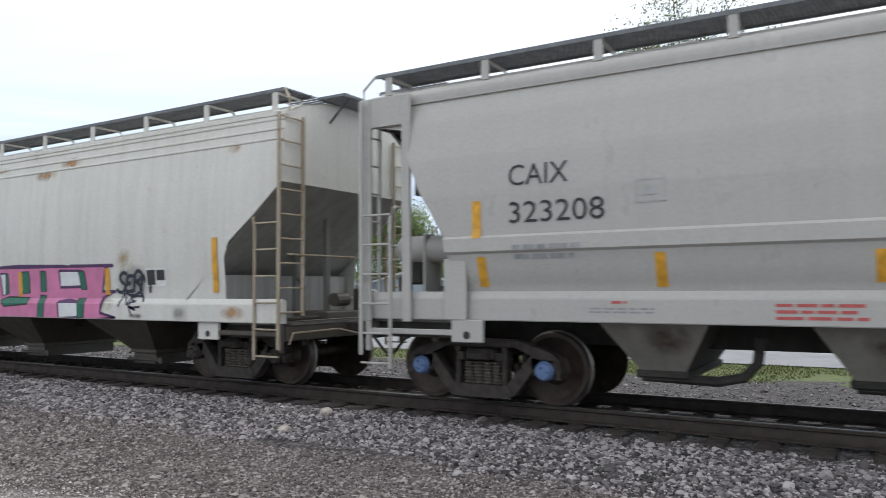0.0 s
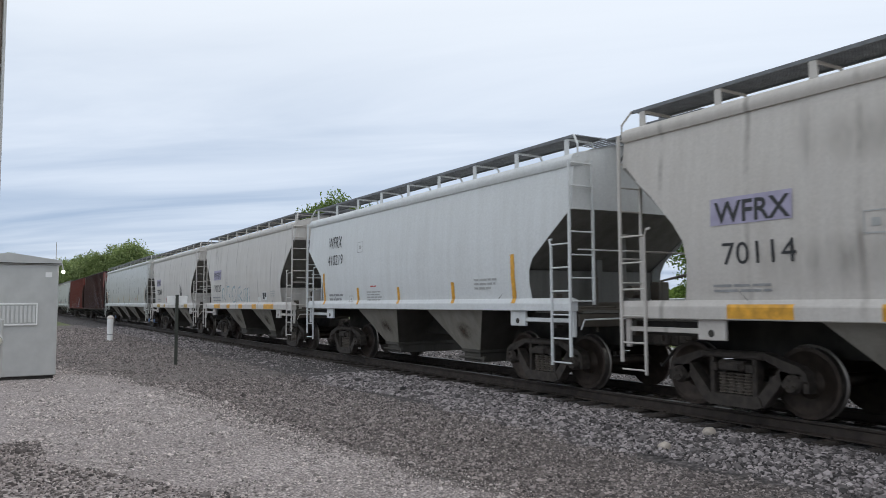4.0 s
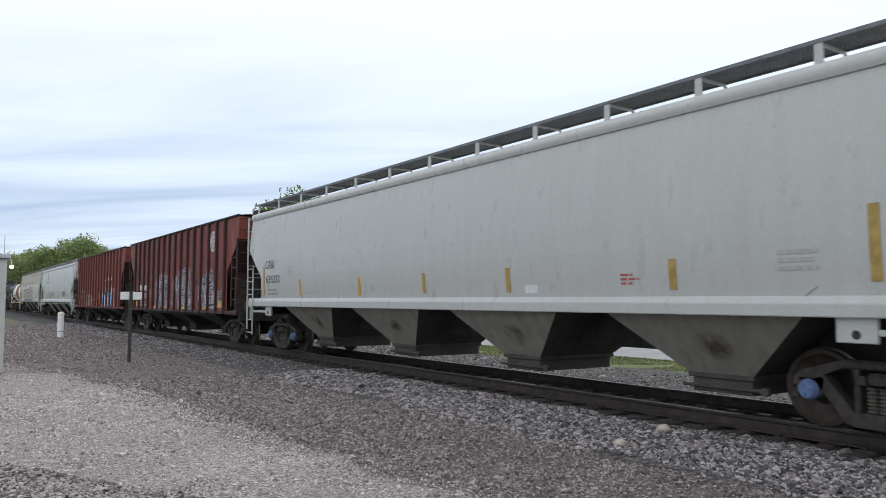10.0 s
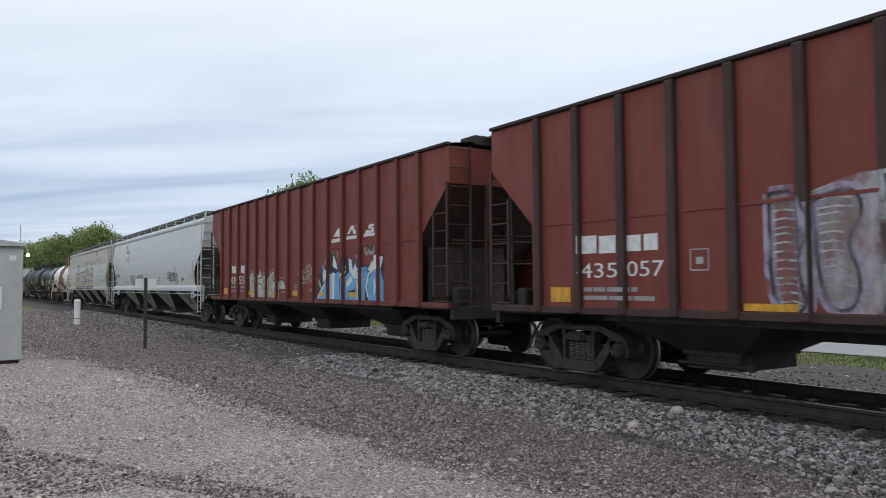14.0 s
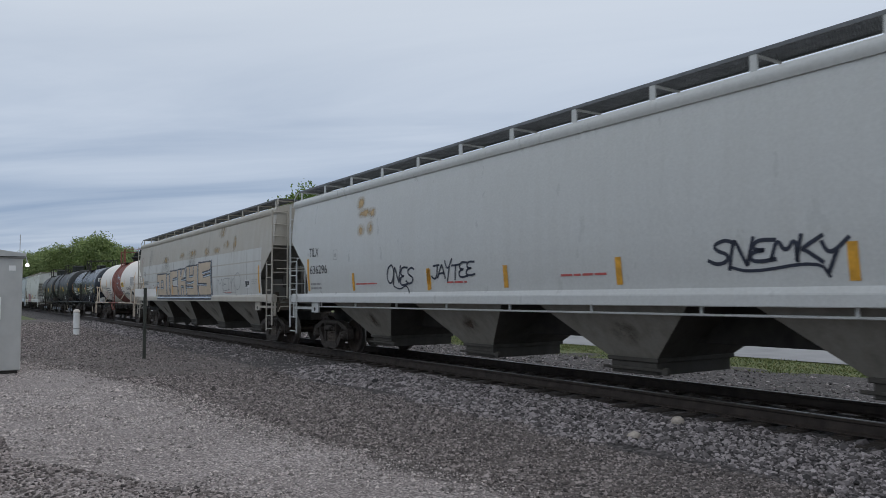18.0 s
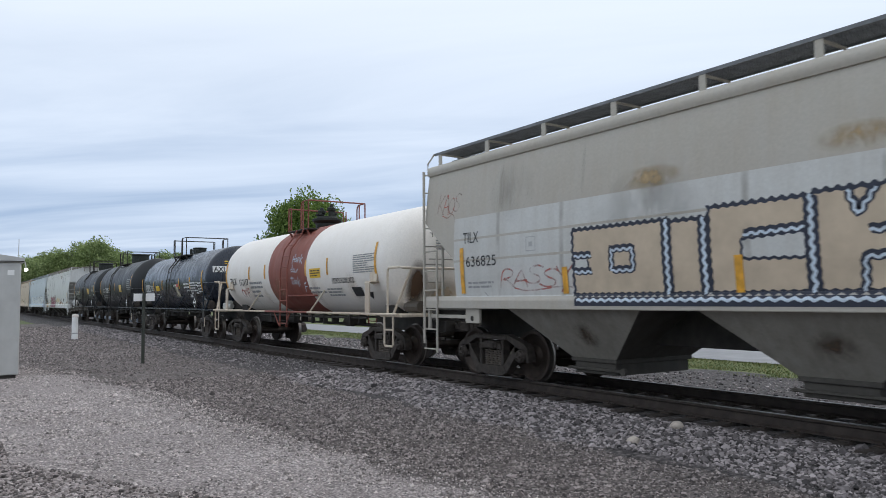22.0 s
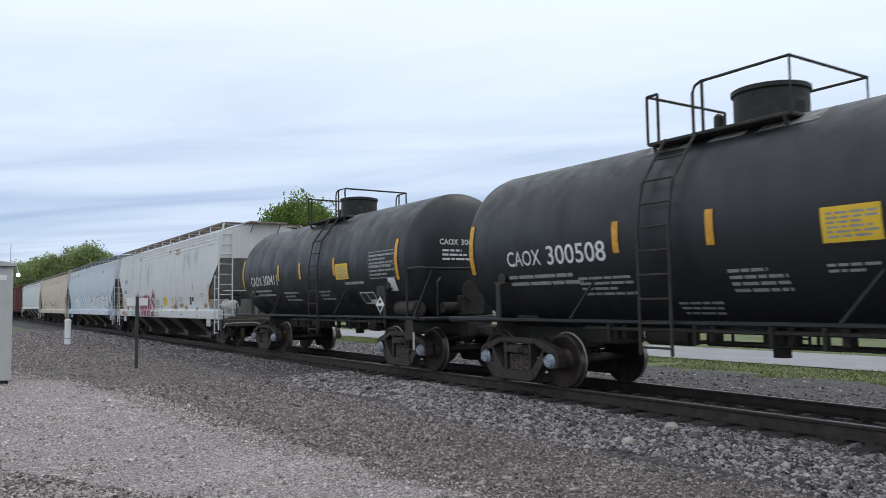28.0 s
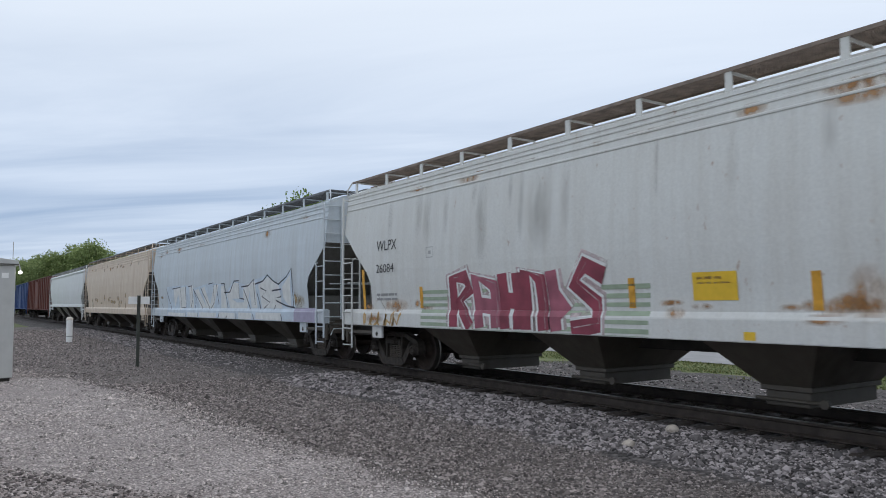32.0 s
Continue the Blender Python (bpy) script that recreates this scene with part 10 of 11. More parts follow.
lay(CARS[8], "spray_letter", stroke([(1.66, 1.04), (1.81, 1.26), (2.47, 1.76), (2.59, 1.79), (2.55, 1.08)], 0.06), WHITE_SPRAY, Z[8], 0.0055)
lay(CARS[8], "spray_letter", stroke([(3.23, 1.07), (3.07, 1.31), (3.22, 1.67), (3.43, 1.84)], 0.06), WHITE_SPRAY, Z[8], 0.0055)
lay(CARS[8], "spray_letter", stroke([(4.12, 1.05), (4.20, 1.91)], 0.06), WHITE_SPRAY, Z[8], 0.0055)
lay(CARS[8], "spray_letter", stroke([(4.61, 1.21), (4.54, 1.46), (4.65, 1.74), (4.84, 1.85)], 0.06), WHITE_SPRAY, Z[8], 0.0055)
lay(CARS[8], "spray_tag", stroke(scrawl(2.62, 2.98, 2.13, 2.43, 265, 3), 0.03), CREAM_SPRAY, Z[8], 0.001)
lay(CARS[8], "spray_tag", stroke(scrawl(4.40, 4.91, 2.16, 2.48, 266, 2), 0.08), DIM_WHITE, Z[8], 0.001)
lay(CARS[8], "sill_stripe", quad(-6.56, -6.10, 1.22, 1.43), YELLOW, Z[8], 0.006)
lay(CARS[8], "sill_stripe", quad(-3.87, -3.31, 1.20, 1.34), YELLOW, Z[8], 0.006)
lay(CARS[8], "sill_stripe", quad(-1.82, -1.35, 1.20, 1.32), YELLOW, Z[8], 0.006)
lay(CARS[8], "sill_stripe", quad(-0.05, 0.44, 1.21, 1.34), YELLOW, Z[8], 0.006)
lay(CARS[8], "sill_stripe", quad(1.84, 2.26, 1.22, 1.32), YELLOW, Z[8], 0.006)
lay(CARS[8], "sill_stripe", quad(3.61, 4.09, 1.21, 1.32), YELLOW, Z[8], 0.006)
lay(CARS[9], "lettering", letters("TILX", -8.59, -7.97, 2.52, 2.75, 0, 0), BLACK_INK, Z[9], 0.001)
lay(CARS[9], "lettering", letters("636296", -8.53, -7.43, 2.06, 2.28, 0, 0), BLACK_INK, Z[9], 0.001)
lay(CARS[9], "stencil_box", joined([stroke([(-7.05, 2.39), (-6.82, 2.39), (-6.82, 2.63), (-7.05, 2.63), (-7.05, 2.39)], 0.02), quad(-6.99, -6.89, 2.46, 2.54)]), FAINT, Z[9])
lay(CARS[9], "small_print", print_bars(-8.52, -7.77, 1.63, 1.85, 2, 276), GREY_INK, Z[9])
lay(CARS[9], "reflector", quad(-8.72, -8.60, 1.61, 2.47), YELLOW, Z[9], 0)
lay(CARS[9], "reflector", quad(-6.01, -5.89, 1.60, 2.02), YELLOW, Z[9], 0)
lay(CARS[9], "reflector", quad(-2.60, -2.48, 1.58, 2.02), YELLOW, Z[9], 0)
stain(9, -5.67, 3.68, 0.26, 0.20, ORANGE_PATCH, 0)
stain(9, -5.44, 3.42, 0.40, 0.14, ORANGE_PATCH, 1)
stain(9, -5.04, 3.39, 0.24, 0.16, ORANGE_PATCH, 2)
stain(9, -5.55, 3.03, 0.24, 0.18, ORANGE_PATCH, 3)
stain(9, -5.09, 3.04, 0.20, 0.20, ORANGE_PATCH, 4)
lay(CARS[9], "reflector", quad(8.58, 8.70, 1.62, 2.50), YELLOW, Z[9], 0)
lay(CARS[9], "reflector", quad(5.98, 6.10, 1.60, 2.02), YELLOW, Z[9], 0)
lay(CARS[9], "reflector", quad(2.60, 2.72, 1.61, 2.01), YELLOW, Z[9], 0)
lay(CARS[9], "reflector", quad(-0.06, 0.06, 1.60, 1.99), YELLOW, Z[9], 0)
lay(CARS[9], "reflector", quad(-2.57, -2.45, 1.60, 2.00), YELLOW, Z[9], 0)
lay(CARS[9], "data_plate", quad(6.75, 7.17, 1.67, 1.90), WHITE_INK, Z[9])
lay(CARS[9], "data_plate", joined([quad(6.78, 6.94, 1.70, 1.87), quad(6.97, 7.14, 1.75, 1.87)]), BLACK_INK, Z[9], 0.002)
lay(CARS[9], "spray_tag", hand_tag("SNEMKY", 4.22, 5.95, 1.78, 2.12, 0.048, 5), NAVY_SPRAY, Z[9], 0.001, "quick black spray-can handwriting")
lay(CARS[9], "spray_tag", hand_tag("ONES", -4.28, -3.15, 1.66, 2.10, 0.042, 6), NAVY_SPRAY, Z[9], 0.001, "quick black spray-can handwriting")
lay(CARS[9], "spray_tag", hand_tag("JAYTEE", -2.42, -0.95, 1.78, 2.12, 0.038, 7, 0.1, False), NAVY_SPRAY, Z[9], 0.001, "quick black spray-can handwriting")
lay(CARS[9], "small_print", print_bars(7.98, 8.53, 1.82, 1.97, 3, 298), FAINT, Z[9])
lay(CARS[9], "small_print", print_bars(1.42, 2.56, 1.74, 1.81, 1, 299), RED_INK, Z[9])
lay(CARS[9], "small_print", print_bars(-5.83, -4.64, 1.72, 1.79, 1, 300), RED_INK, Z[9])
lay(CARS[9], "small_print", print_bars(-1.86, -0.90, 1.69, 1.76, 1, 301), RED_INK, Z[9])
lay(CARS[10], "lettering", letters("TILX", -8.49, -8.00, 2.52, 2.72, 0, 0), BLACK_INK, Z[10], 0.001)
lay(CARS[10], "lettering", letters("636825", -8.40, -7.48, 2.08, 2.27, 0, 0), BLACK_INK, Z[10], 0.001)
lay(CARS[10], "small_print", print_bars(-8.37, -7.58, 1.67, 1.82, 2, 304), GREY_INK, Z[10])
lay(CARS[10], "stencil_box", joined([stroke([(-6.64, 2.28), (-6.41, 2.28), (-6.41, 2.51), (-6.64, 2.51), (-6.64, 2.28)], 0.02), quad(-6.57, -6.48, 2.35, 2.43)]), FAINT, Z[10])
block_tag(CARS[10], Z[10], "D", -5.52, -3.67, 1.53, 2.54)
block_tag(CARS[10], Z[10], "I", -3.71, -3.07, 1.53, 2.51)
block_tag(CARS[10], Z[10], "C", -3.02, -1.63, 1.53, 2.63)
block_tag(CARS[10], Z[10], "K", -1.63, -0.23, 1.53, 2.66)
block_tag(CARS[10], Z[10], "Y", -0.23, 1.55, 1.53, 2.74)
block_tag(CARS[10], Z[10], "S", 1.58, 3.40, 1.53, 2.82)
lay(CARS[10], "spray_letter", quad(-5.50, 3.40, 1.37, 1.50), NAVY_SPRAY, Z[10], 0.001, "dark foot of block lettering on the sill")
lay(CARS[10], "spray_letter", stroke(wavy([(-5.45, 1.455), (3.36, 1.455)], 0.018, 0.16), 0.04), PALE_SPRAY, Z[10], 0.003)
lay(CARS[10], "reflector", quad(-8.59, -8.47, 1.59, 2.44), YELLOW, Z[10], 0.008)
lay(CARS[10], "reflector", quad(-5.77, -5.65, 1.56, 1.98), YELLOW, Z[10], 0.008)
lay(CARS[10], "reflector", quad(-2.66, -2.54, 1.54, 2.00), YELLOW, Z[10], 0.008)
lay(CARS[10], "reflector", quad(8.55, 8.67, 1.59, 2.45), YELLOW, Z[10], 0)
lay(CARS[10], "data_plate", quad(7.27, 7.69, 1.77, 2.02), WHITE_INK, Z[10])
lay(CARS[10], "data_plate", joined([quad(7.30, 7.47, 1.80, 1.99), quad(7.50, 7.66, 1.85, 1.99)]), BLACK_INK, Z[10], 0.002)
lay(CARS[10], "small_print", print_bars(7.92, 8.47, 1.87, 2.04, 3, 318), FAINT, Z[10])
lay(CARS[10], "spray_tag", hand_tag("KAOS", -9.42, -8.66, 3.10, 3.52, 0.022, 8), FAINT_RED, Z[10], 0.001, "thin faded red handwriting")
lay(CARS[10], "spray_tag", hand_tag("RASSYK", -7.40, -5.20, 1.66, 2.02, 0.03, 9), FAINT_RED, Z[10], -0.001, "thin faded red handwriting")
lay(CARS[10], "spray_tag", hand_tag("MEMO", 4.05, 6.75, 1.62, 2.22, 0.022, 10, 0.1), GREY_INK, Z[10], 0.001, "thin grey outlined handwriting")
lay(CARS[10], "small_print", print_bars(4.77, 5.95, 1.61, 1.65, 1, 323), RED_INK, Z[10])
lay(CARS[11], "lettering", letters("TILX", -5.48, -4.80, 2.04, 2.27, 0.012, 0), BLACK_INK, Z[11], 0.001)
lay(CARS[11], "lettering", letters("112117", -4.49, -3.59, 2.01, 2.22, 0.012), BLACK_INK, Z[11], 0.001)
lay(CARS[11], "spray_tag", hand_tag("OFF", -4.55, -3.75, 1.60, 1.88, 0.055, 11, 0.1, False), FAINT_RED, Z[11], 0.001, "red spray-can handwriting")
lay(CARS[11], "lettering", letters("HYDROCHLORIC ACID", 3.04, 4.33, 1.92, 2.06, 0.01, 0), BLACK_INK, Z[11], 0.001)
lay(CARS[11], "reflector", quad(-5.99, -5.87, 1.96, 2.84), YELLOW, Z[11], 0)
lay(CARS[11], "hazard_placard", shape([(4.67, 1.68), (4.89, 1.50), (5.09, 1.68)]), BLACK_INK, Z[11])
lay(CARS[11], "reflector", quad(-3.52, -3.40, 2.19, 2.63), YELLOW, Z[11], 0)
lay(CARS[11], "reflector", quad(-2.01, -1.89, 2.18, 2.63), YELLOW, Z[11], 0)
lay(CARS[11], "reflector", quad(1.33, 1.43, 2.17, 2.61), YELLOW, Z[11], 0)
lay(CARS[11], "reflector", quad(2.79, 2.88, 2.16, 2.61), YELLOW, Z[11], 0)
lay(CARS[11], "reflector", quad(5.51, 5.61, 1.99, 2.85), YELLOW, Z[11], 0)
lay(CARS[11], "warning_placard", quad(1.64, 2.38, 2.10, 2.36), PLACARD, Z[11], 0)
lay(CARS[11], "small_print", print_bars(1.71, 2.34, 2.13, 2.33, 3, 336), BLACK_INK, Z[11])
lay(CARS[11], "small_print", print_bars(4.39, 5.52, 2.14, 2.61, 9, 337), GREY_INK, Z[11])
lay(CARS[11], "small_print", print_bars(2.55, 3.48, 1.58, 1.82, 3, 338), GREY_INK, Z[11])
lay(CARS[11], "small_print", print_bars(-3.48, -2.31, 1.58, 2.14, 4, 339), GREY_INK, Z[11])
lay(CARS[11], "small_print", print_bars(1.38, 2.43, 1.65, 1.88, 2, 340), GREY_INK, Z[11])
lay(CARS[11], "data_plate", quad(4.06, 4.58, 1.58, 1.81), BLACK_INK, Z[11], 0)
lay(CARS[11], "lettering", joined([stroke([(0.42, 2.78), (0.36, 2.56)], 0.032), stroke([(0.54, 2.83), (0.50, 2.60)], 0.032), stroke([(0.38, 2.66), (0.55, 2.70)], 0.032), stroke([(0.68, 2.72), (0.57, 2.68), (0.59, 2.60), (0.69, 2.63), (0.69, 2.72), (0.75, 2.58)], 0.032), stroke([(0.79, 2.59), (0.78, 2.71), (0.86, 2.72), (0.92, 2.59)], 0.032), stroke([(1.00, 2.80), (0.98, 2.55)], 0.032), stroke([(1.14, 2.71), (1.00, 2.64), (1.13, 2.53)], 0.032)]), PALE_SPRAY, Z[11], 0.001, "thin hand-sprayed pale writing")
lay(CARS[11], "lettering", joined([stroke([(0.41, 2.53), (0.42, 2.31)], 0.032), stroke([(0.41, 2.41), (0.30, 2.39), (0.32, 2.32), (0.42, 2.34)], 0.032), stroke([(0.56, 2.41), (0.47, 2.38), (0.48, 2.31), (0.55, 2.33), (0.57, 2.41), (0.60, 2.29), (0.72, 2.31), (0.84, 2.39)], 0.032)]), PALE_SPRAY, Z[11], 0.001, "thin hand-sprayed pale writing")
lay(CARS[11], "lettering", joined([stroke([(0.34, 2.19), (0.29, 1.99), (0.36, 1.96)], 0.032), stroke([(0.21, 2.14), (0.46, 2.14)], 0.032), stroke([(0.53, 2.08), (0.43, 2.03), (0.44, 1.97), (0.53, 2.00), (0.54, 2.08), (0.56, 1.96)], 0.032), stroke([(0.58, 1.96), (0.61, 2.06), (0.69, 2.06), (0.69, 1.95)], 0.032), stroke([(0.78, 2.16), (0.73, 1.88)], 0.032), stroke([(0.90, 2.08), (0.77, 2.01), (0.86, 1.93)], 0.032)]), PALE_SPRAY, Z[11], 0.001, "thin hand-sprayed pale writing")
lay(CARS[11], "lettering", joined([stroke([(1.15, 1.96), (1.31, 1.99)], 0.032), stroke([(1.17, 1.88), (1.31, 1.88)], 0.032), stroke([(1.19, 1.98), (1.09, 1.72)], 0.032)]), PALE_SPRAY, Z[11], 0.001, "thin hand-sprayed pale writing")
lay(CARS[12], "name_plate", quad(-5.12, -4.22, 1.97, 2.31), WHITE_INK, Z[12])
lay(CARS[12], "lettering", letters("AXLX", -5.06, -4.28, 2.01, 2.27, 0.02, 0), BLACK_INK, Z[12], 0.003)
lay(CARS[12], "lettering", letters("3205", -4.13, -3.39, 2.01, 2.27, 0, 0), WHITE_INK, Z[12], 0.001)
lay(CARS[12], "reflector", quad(-6.10, -5.98, 1.81, 2.67), YELLOW, Z[12], 0)
lay(CARS[12], "reflector", quad(-3.41, -3.29, 2.03, 2.47), YELLOW, Z[12], 0)
lay(CARS[12], "reflector", quad(-1.68, -1.56, 2.04, 2.48), YELLOW, Z[12], 0)
lay(CARS[12], "reflector", quad(1.50, 1.62, 2.03, 2.48), YELLOW, Z[12], 0)
lay(CARS[12], "reflector", quad(3.27, 3.39, 2.01, 2.49), YELLOW, Z[12], 0)
lay(CARS[12], "reflector", quad(5.08, 5.20, 1.82, 2.72), YELLOW, Z[12], 0)
lay(CARS[12], "small_print", print_bars(-5.16, -3.58, 1.69, 1.97, 2, 354), WHITE_INK, Z[12])
lay(CARS[12], "warning_placard", quad(-2.93, -2.17, 1.99, 2.24), PLACARD, Z[12], 0)
lay(CARS[12], "small_print", print_bars(-3.00, -2.39, 1.66, 1.88, 2, 356), WHITE_INK, Z[12])
lay(CARS[12], "small_print", print_bars(0.56, 1.05, 2.12, 2.26, 1, 357), WHITE_INK, Z[12])
lay(CARS[12], "data_plate", quad(0.80, 1.43, 1.70, 2.25), CREAM_SPRAY, Z[12], 0)
lay(CARS[12], "data_plate", quad(1.10, 1.47, 2.12, 2.25), RED_INK, Z[12], 0.002)
lay(CARS[12], "small_print", print_bars(2.33, 3.20, 2.02, 2.28, 2, 360), WHITE_INK, Z[12])
lay(CARS[12], "small_print", print_bars(3.31, 4.48, 1.77, 2.30, 5, 361), WHITE_INK, Z[12])
lay(CARS[12], "small_print", print_bars(4.52, 5.10, 1.82, 2.28, 4, 362), WHITE_INK, Z[12])
lay(CARS[12], "data_plate", quad(2.75, 3.38, 1.66, 1.97), WHITE_INK, Z[12])
lay(CARS[12], "data_plate", joined([quad(2.78, 3.05, 1.69, 1.94), quad(3.08, 3.35, 1.77, 1.94)]), BLACK_INK, Z[12], 0.002)
lay(CARS[12], "data_plate", quad(4.69, 5.02, 1.43, 1.69), WHITE_INK, Z[12], 0)
lay(CARS[13], "lettering", letters("CAOX", -4.06, -3.20, 2.07, 2.32, 0.01, 0), WHITE_INK, Z[13], 0.001)
lay(CARS[13], "lettering", letters("300508", -3.03, -1.73, 2.06, 2.36, 0.01, 0), WHITE_INK, Z[13], 0.001)
lay(CARS[13], "reflector", quad(-5.17, -5.05, 1.97, 2.87), YELLOW, Z[13], 0)
lay(CARS[13], "reflector", quad(-1.57, -1.45, 2.16, 2.62), YELLOW, Z[13], 0)
lay(CARS[13], "reflector", quad(0.06, 0.18, 2.16, 2.62), YELLOW, Z[13], 0)
lay(CARS[13], "warning_placard", quad(1.59, 2.25, 2.07, 2.47), PLACARD, Z[13], 0)
lay(CARS[13], "small_print", print_bars(1.65, 2.21, 2.11, 2.42, 6, 373), GREY_INK, Z[13])
lay(CARS[13], "small_print", print_bars(-4.12, -2.35, 1.71, 1.94, 2, 374), DIM_WHITE, Z[13])
lay(CARS[13], "small_print", print_bars(-2.43, -1.34, 1.53, 1.85, 4, 375), DIM_WHITE, Z[13])
lay(CARS[13], "small_print", print_bars(0.27, 1.07, 1.53, 1.86, 4, 376), DIM_WHITE, Z[13])
lay(CARS[13], "small_print", print_bars(-0.73, -0.01, 1.24, 1.45, 3, 377), DIM_WHITE, Z[13])
lay(CARS[13], "small_print", print_bars(1.57, 2.16, 1.73, 1.86, 2, 378), DIM_WHITE, Z[13])
lay(CARS[13], "reflector", quad(4.97, 5.09, 2.37, 2.98), YELLOW, Z[13], 0)
lay(CARS[13], "small_print", print_bars(3.91, 4.83, 2.13, 2.77, 6, 380), DIM_WHITE, Z[13])
for i, x0, x1 in ((13, -1.45, 1.30), (14, -1.25, 1.60)):
    for k, (a, b) in enumerate(((0.0, 0.30), (0.42, 0.62), (0.70, 1.0))):
        # worn plate whose reflection is laid on as a pale patch
        lay(CARS[i], "sheen_patch", quad(x0 + (x1 - x0) * a, x0 + (x1 - x0) * b, 3.62, 3.86), PLATE_SHEEN, Z[i], 0.001, "worn plate below the platform with its reflection painted pale")
lay(CARS[14], "blackout_patch", quad(1.95, 2.62, 1.36, 1.80), BLACKOUT, Z[14], 0.0, "old marks painted over in black")
lay(CARS[14], "blackout_patch", quad(-4.15, -3.55, 1.36, 1.66), BLACKOUT, Z[14], 0.0, "old marks painted over in black")
lay(CARS[14], "table_frame", joined([stroke([(3.57, 2.04), (4.76, 2.04), (4.76, 2.64), (3.57, 2.64), (3.57, 2.04)], 0.02), quad(3.57, 4.76, 2.32, 2.335)]), DIM_WHITE, Z[14], 0.001)
lay(CARS[13], "blackout_patch", quad(2.30, 3.00, 1.40, 1.80), BLACKOUT, Z[13], 0.0, "old marks painted over in black")
lay(CARS[14], "lettering", letters("CAOX", -4.47, -3.51, 2.05, 2.33, 0.01, 0), WHITE_INK, Z[14], 0.001)
lay(CARS[14], "lettering", letters("300411", -3.39, -2.23, 2.06, 2.35, 0.01, 0), WHITE_INK, Z[14], 0.001)
lay(CARS[14], "reflector", quad(-5.26, -5.14, 1.99, 2.91), YELLOW, Z[14], 0)
lay(CARS[14], "reflector", quad(-2.16, -2.04, 2.16, 2.62), YELLOW, Z[14], 0)
lay(CARS[14], "reflector", quad(-0.56, -0.44, 2.16, 2.62), YELLOW, Z[14], 0)
lay(CARS[14], "reflector", quad(1.63, 1.75, 2.18, 2.63), YELLOW, Z[14], 0)
lay(CARS[14], "reflector", quad(4.78, 4.90, 1.98, 2.87), YELLOW, Z[14], 0)
lay(CARS[14], "warning_placard", quad(1.77, 2.48, 2.07, 2.46), PLACARD, Z[14], 0)
lay(CARS[14], "small_print", print_bars(1.88, 2.41, 2.10, 2.40, 6, 389), GREY_INK, Z[14])
lay(CARS[14], "small_print", print_bars(3.61, 4.72, 2.08, 2.60, 6, 390), DIM_WHITE, Z[14])
lay(CARS[14], "data_plate", quad(4.35, 4.67, 1.74, 2.03), WHITE_INK, Z[14], 0)
lay(CARS[14], "small_print", print_bars(2.20, 3.61, 1.90, 2.03, 1, 392), DIM_WHITE, Z[14])
lay(CARS[14], "small_print", print_bars(0.50, 1.29, 1.55, 1.84, 3, 393), DIM_WHITE, Z[14])
lay(CARS[14], "small_print", print_bars(-1.98, -0.91, 1.55, 1.85, 3, 394), DIM_WHITE, Z[14])
lay(CARS[14], "small_print", print_bars(-4.61, -2.67, 1.70, 1.95, 2, 395), DIM_WHITE, Z[14])
lay(CARS[14], "data_plate", quad(2.78, 3.48, 1.46, 1.74), WHITE_INK, Z[14])
lay(CARS[14], "data_plate", joined([quad(2.81, 3.11, 1.49, 1.71), quad(3.14, 3.45, 1.56, 1.71)]), BLACK_INK, Z[14], 0.002)
lay(CARS[15], "lettering", letters("WLPX", -7.54, -6.65, 2.64, 2.86, 0, 0), BLACK_INK, Z[15], 0.001)
lay(CARS[15], "lettering", letters("26084", -7.55, -6.76, 2.15, 2.34, 0, 0), BLACK_INK, Z[15], 0.001)
lay(CARS[15], "stencil_box", joined([stroke([(-5.44, 2.39), (-5.19, 2.39), (-5.19, 2.59), (-5.44, 2.59), (-5.44, 2.39)], 0.02), quad(-5.37, -5.27, 2.45, 2.52)]), FAINT, Z[15])
lay(CARS[15], "small_print", print_bars(-7.58, -6.29, 1.52, 1.72, 2, 402), GREY_INK, Z[15])
lay(CARS[15], "reflector", quad(-8.24, -8.12, 1.34, 2.25), YELLOW, Z[15], 0)
lay(CARS[15], "reflector", quad(-5.75, -5.63, 1.38, 1.81), YELLOW, Z[15], 0)
lay(CARS[15], "reflector", quad(-0.13, -0.01, 1.39, 1.81), YELLOW, Z[15], 0)
lay(CARS[15], "reflector", quad(2.57, 2.69, 1.37, 1.81), YELLOW, Z[15], 0)
lay(CARS[15], "warning_placard", quad(0.97, 1.63, 1.49, 1.85), PLACARD, Z[15], 0)
lay(CARS[15], "small_print", print_bars(1.04, 1.57, 1.53, 1.81, 4, 408), RUST_PATCH, Z[15])
lay(CARS[15], "spray_band", quad(-5.65, 0.27, 1.66, 1.73), OLIVE_SPRAY, Z[15])
lay(CARS[15], "spray_band", quad(-5.66, 0.26, 1.53, 1.60), OLIVE_SPRAY, Z[15])
lay(CARS[15], "spray_band", quad(-5.67, 0.25, 1.41, 1.47), OLIVE_SPRAY, Z[15])
lay(CARS[15], "spray_band", quad(-5.68, 0.25, 1.28, 1.35), OLIVE_SPRAY, Z[15])
lay(CARS[15], "spray_band", quad(-5.68, 0.24, 1.16, 1.22), OLIVE_SPRAY, Z[15])
lay(CARS[15], "spray_band", quad(-5.68, 0.24, 1.03, 1.10), OLIVE_SPRAY, Z[15])
lay(CARS[15], "spray_band", quad(-5.69, 0.24, 1.00, 0.97), OLIVE_SPRAY, Z[15])
lay(CARS[15], "spray_band", quad(-5.69, 0.23, 1.00, 0.85), OLIVE_SPRAY, Z[15])
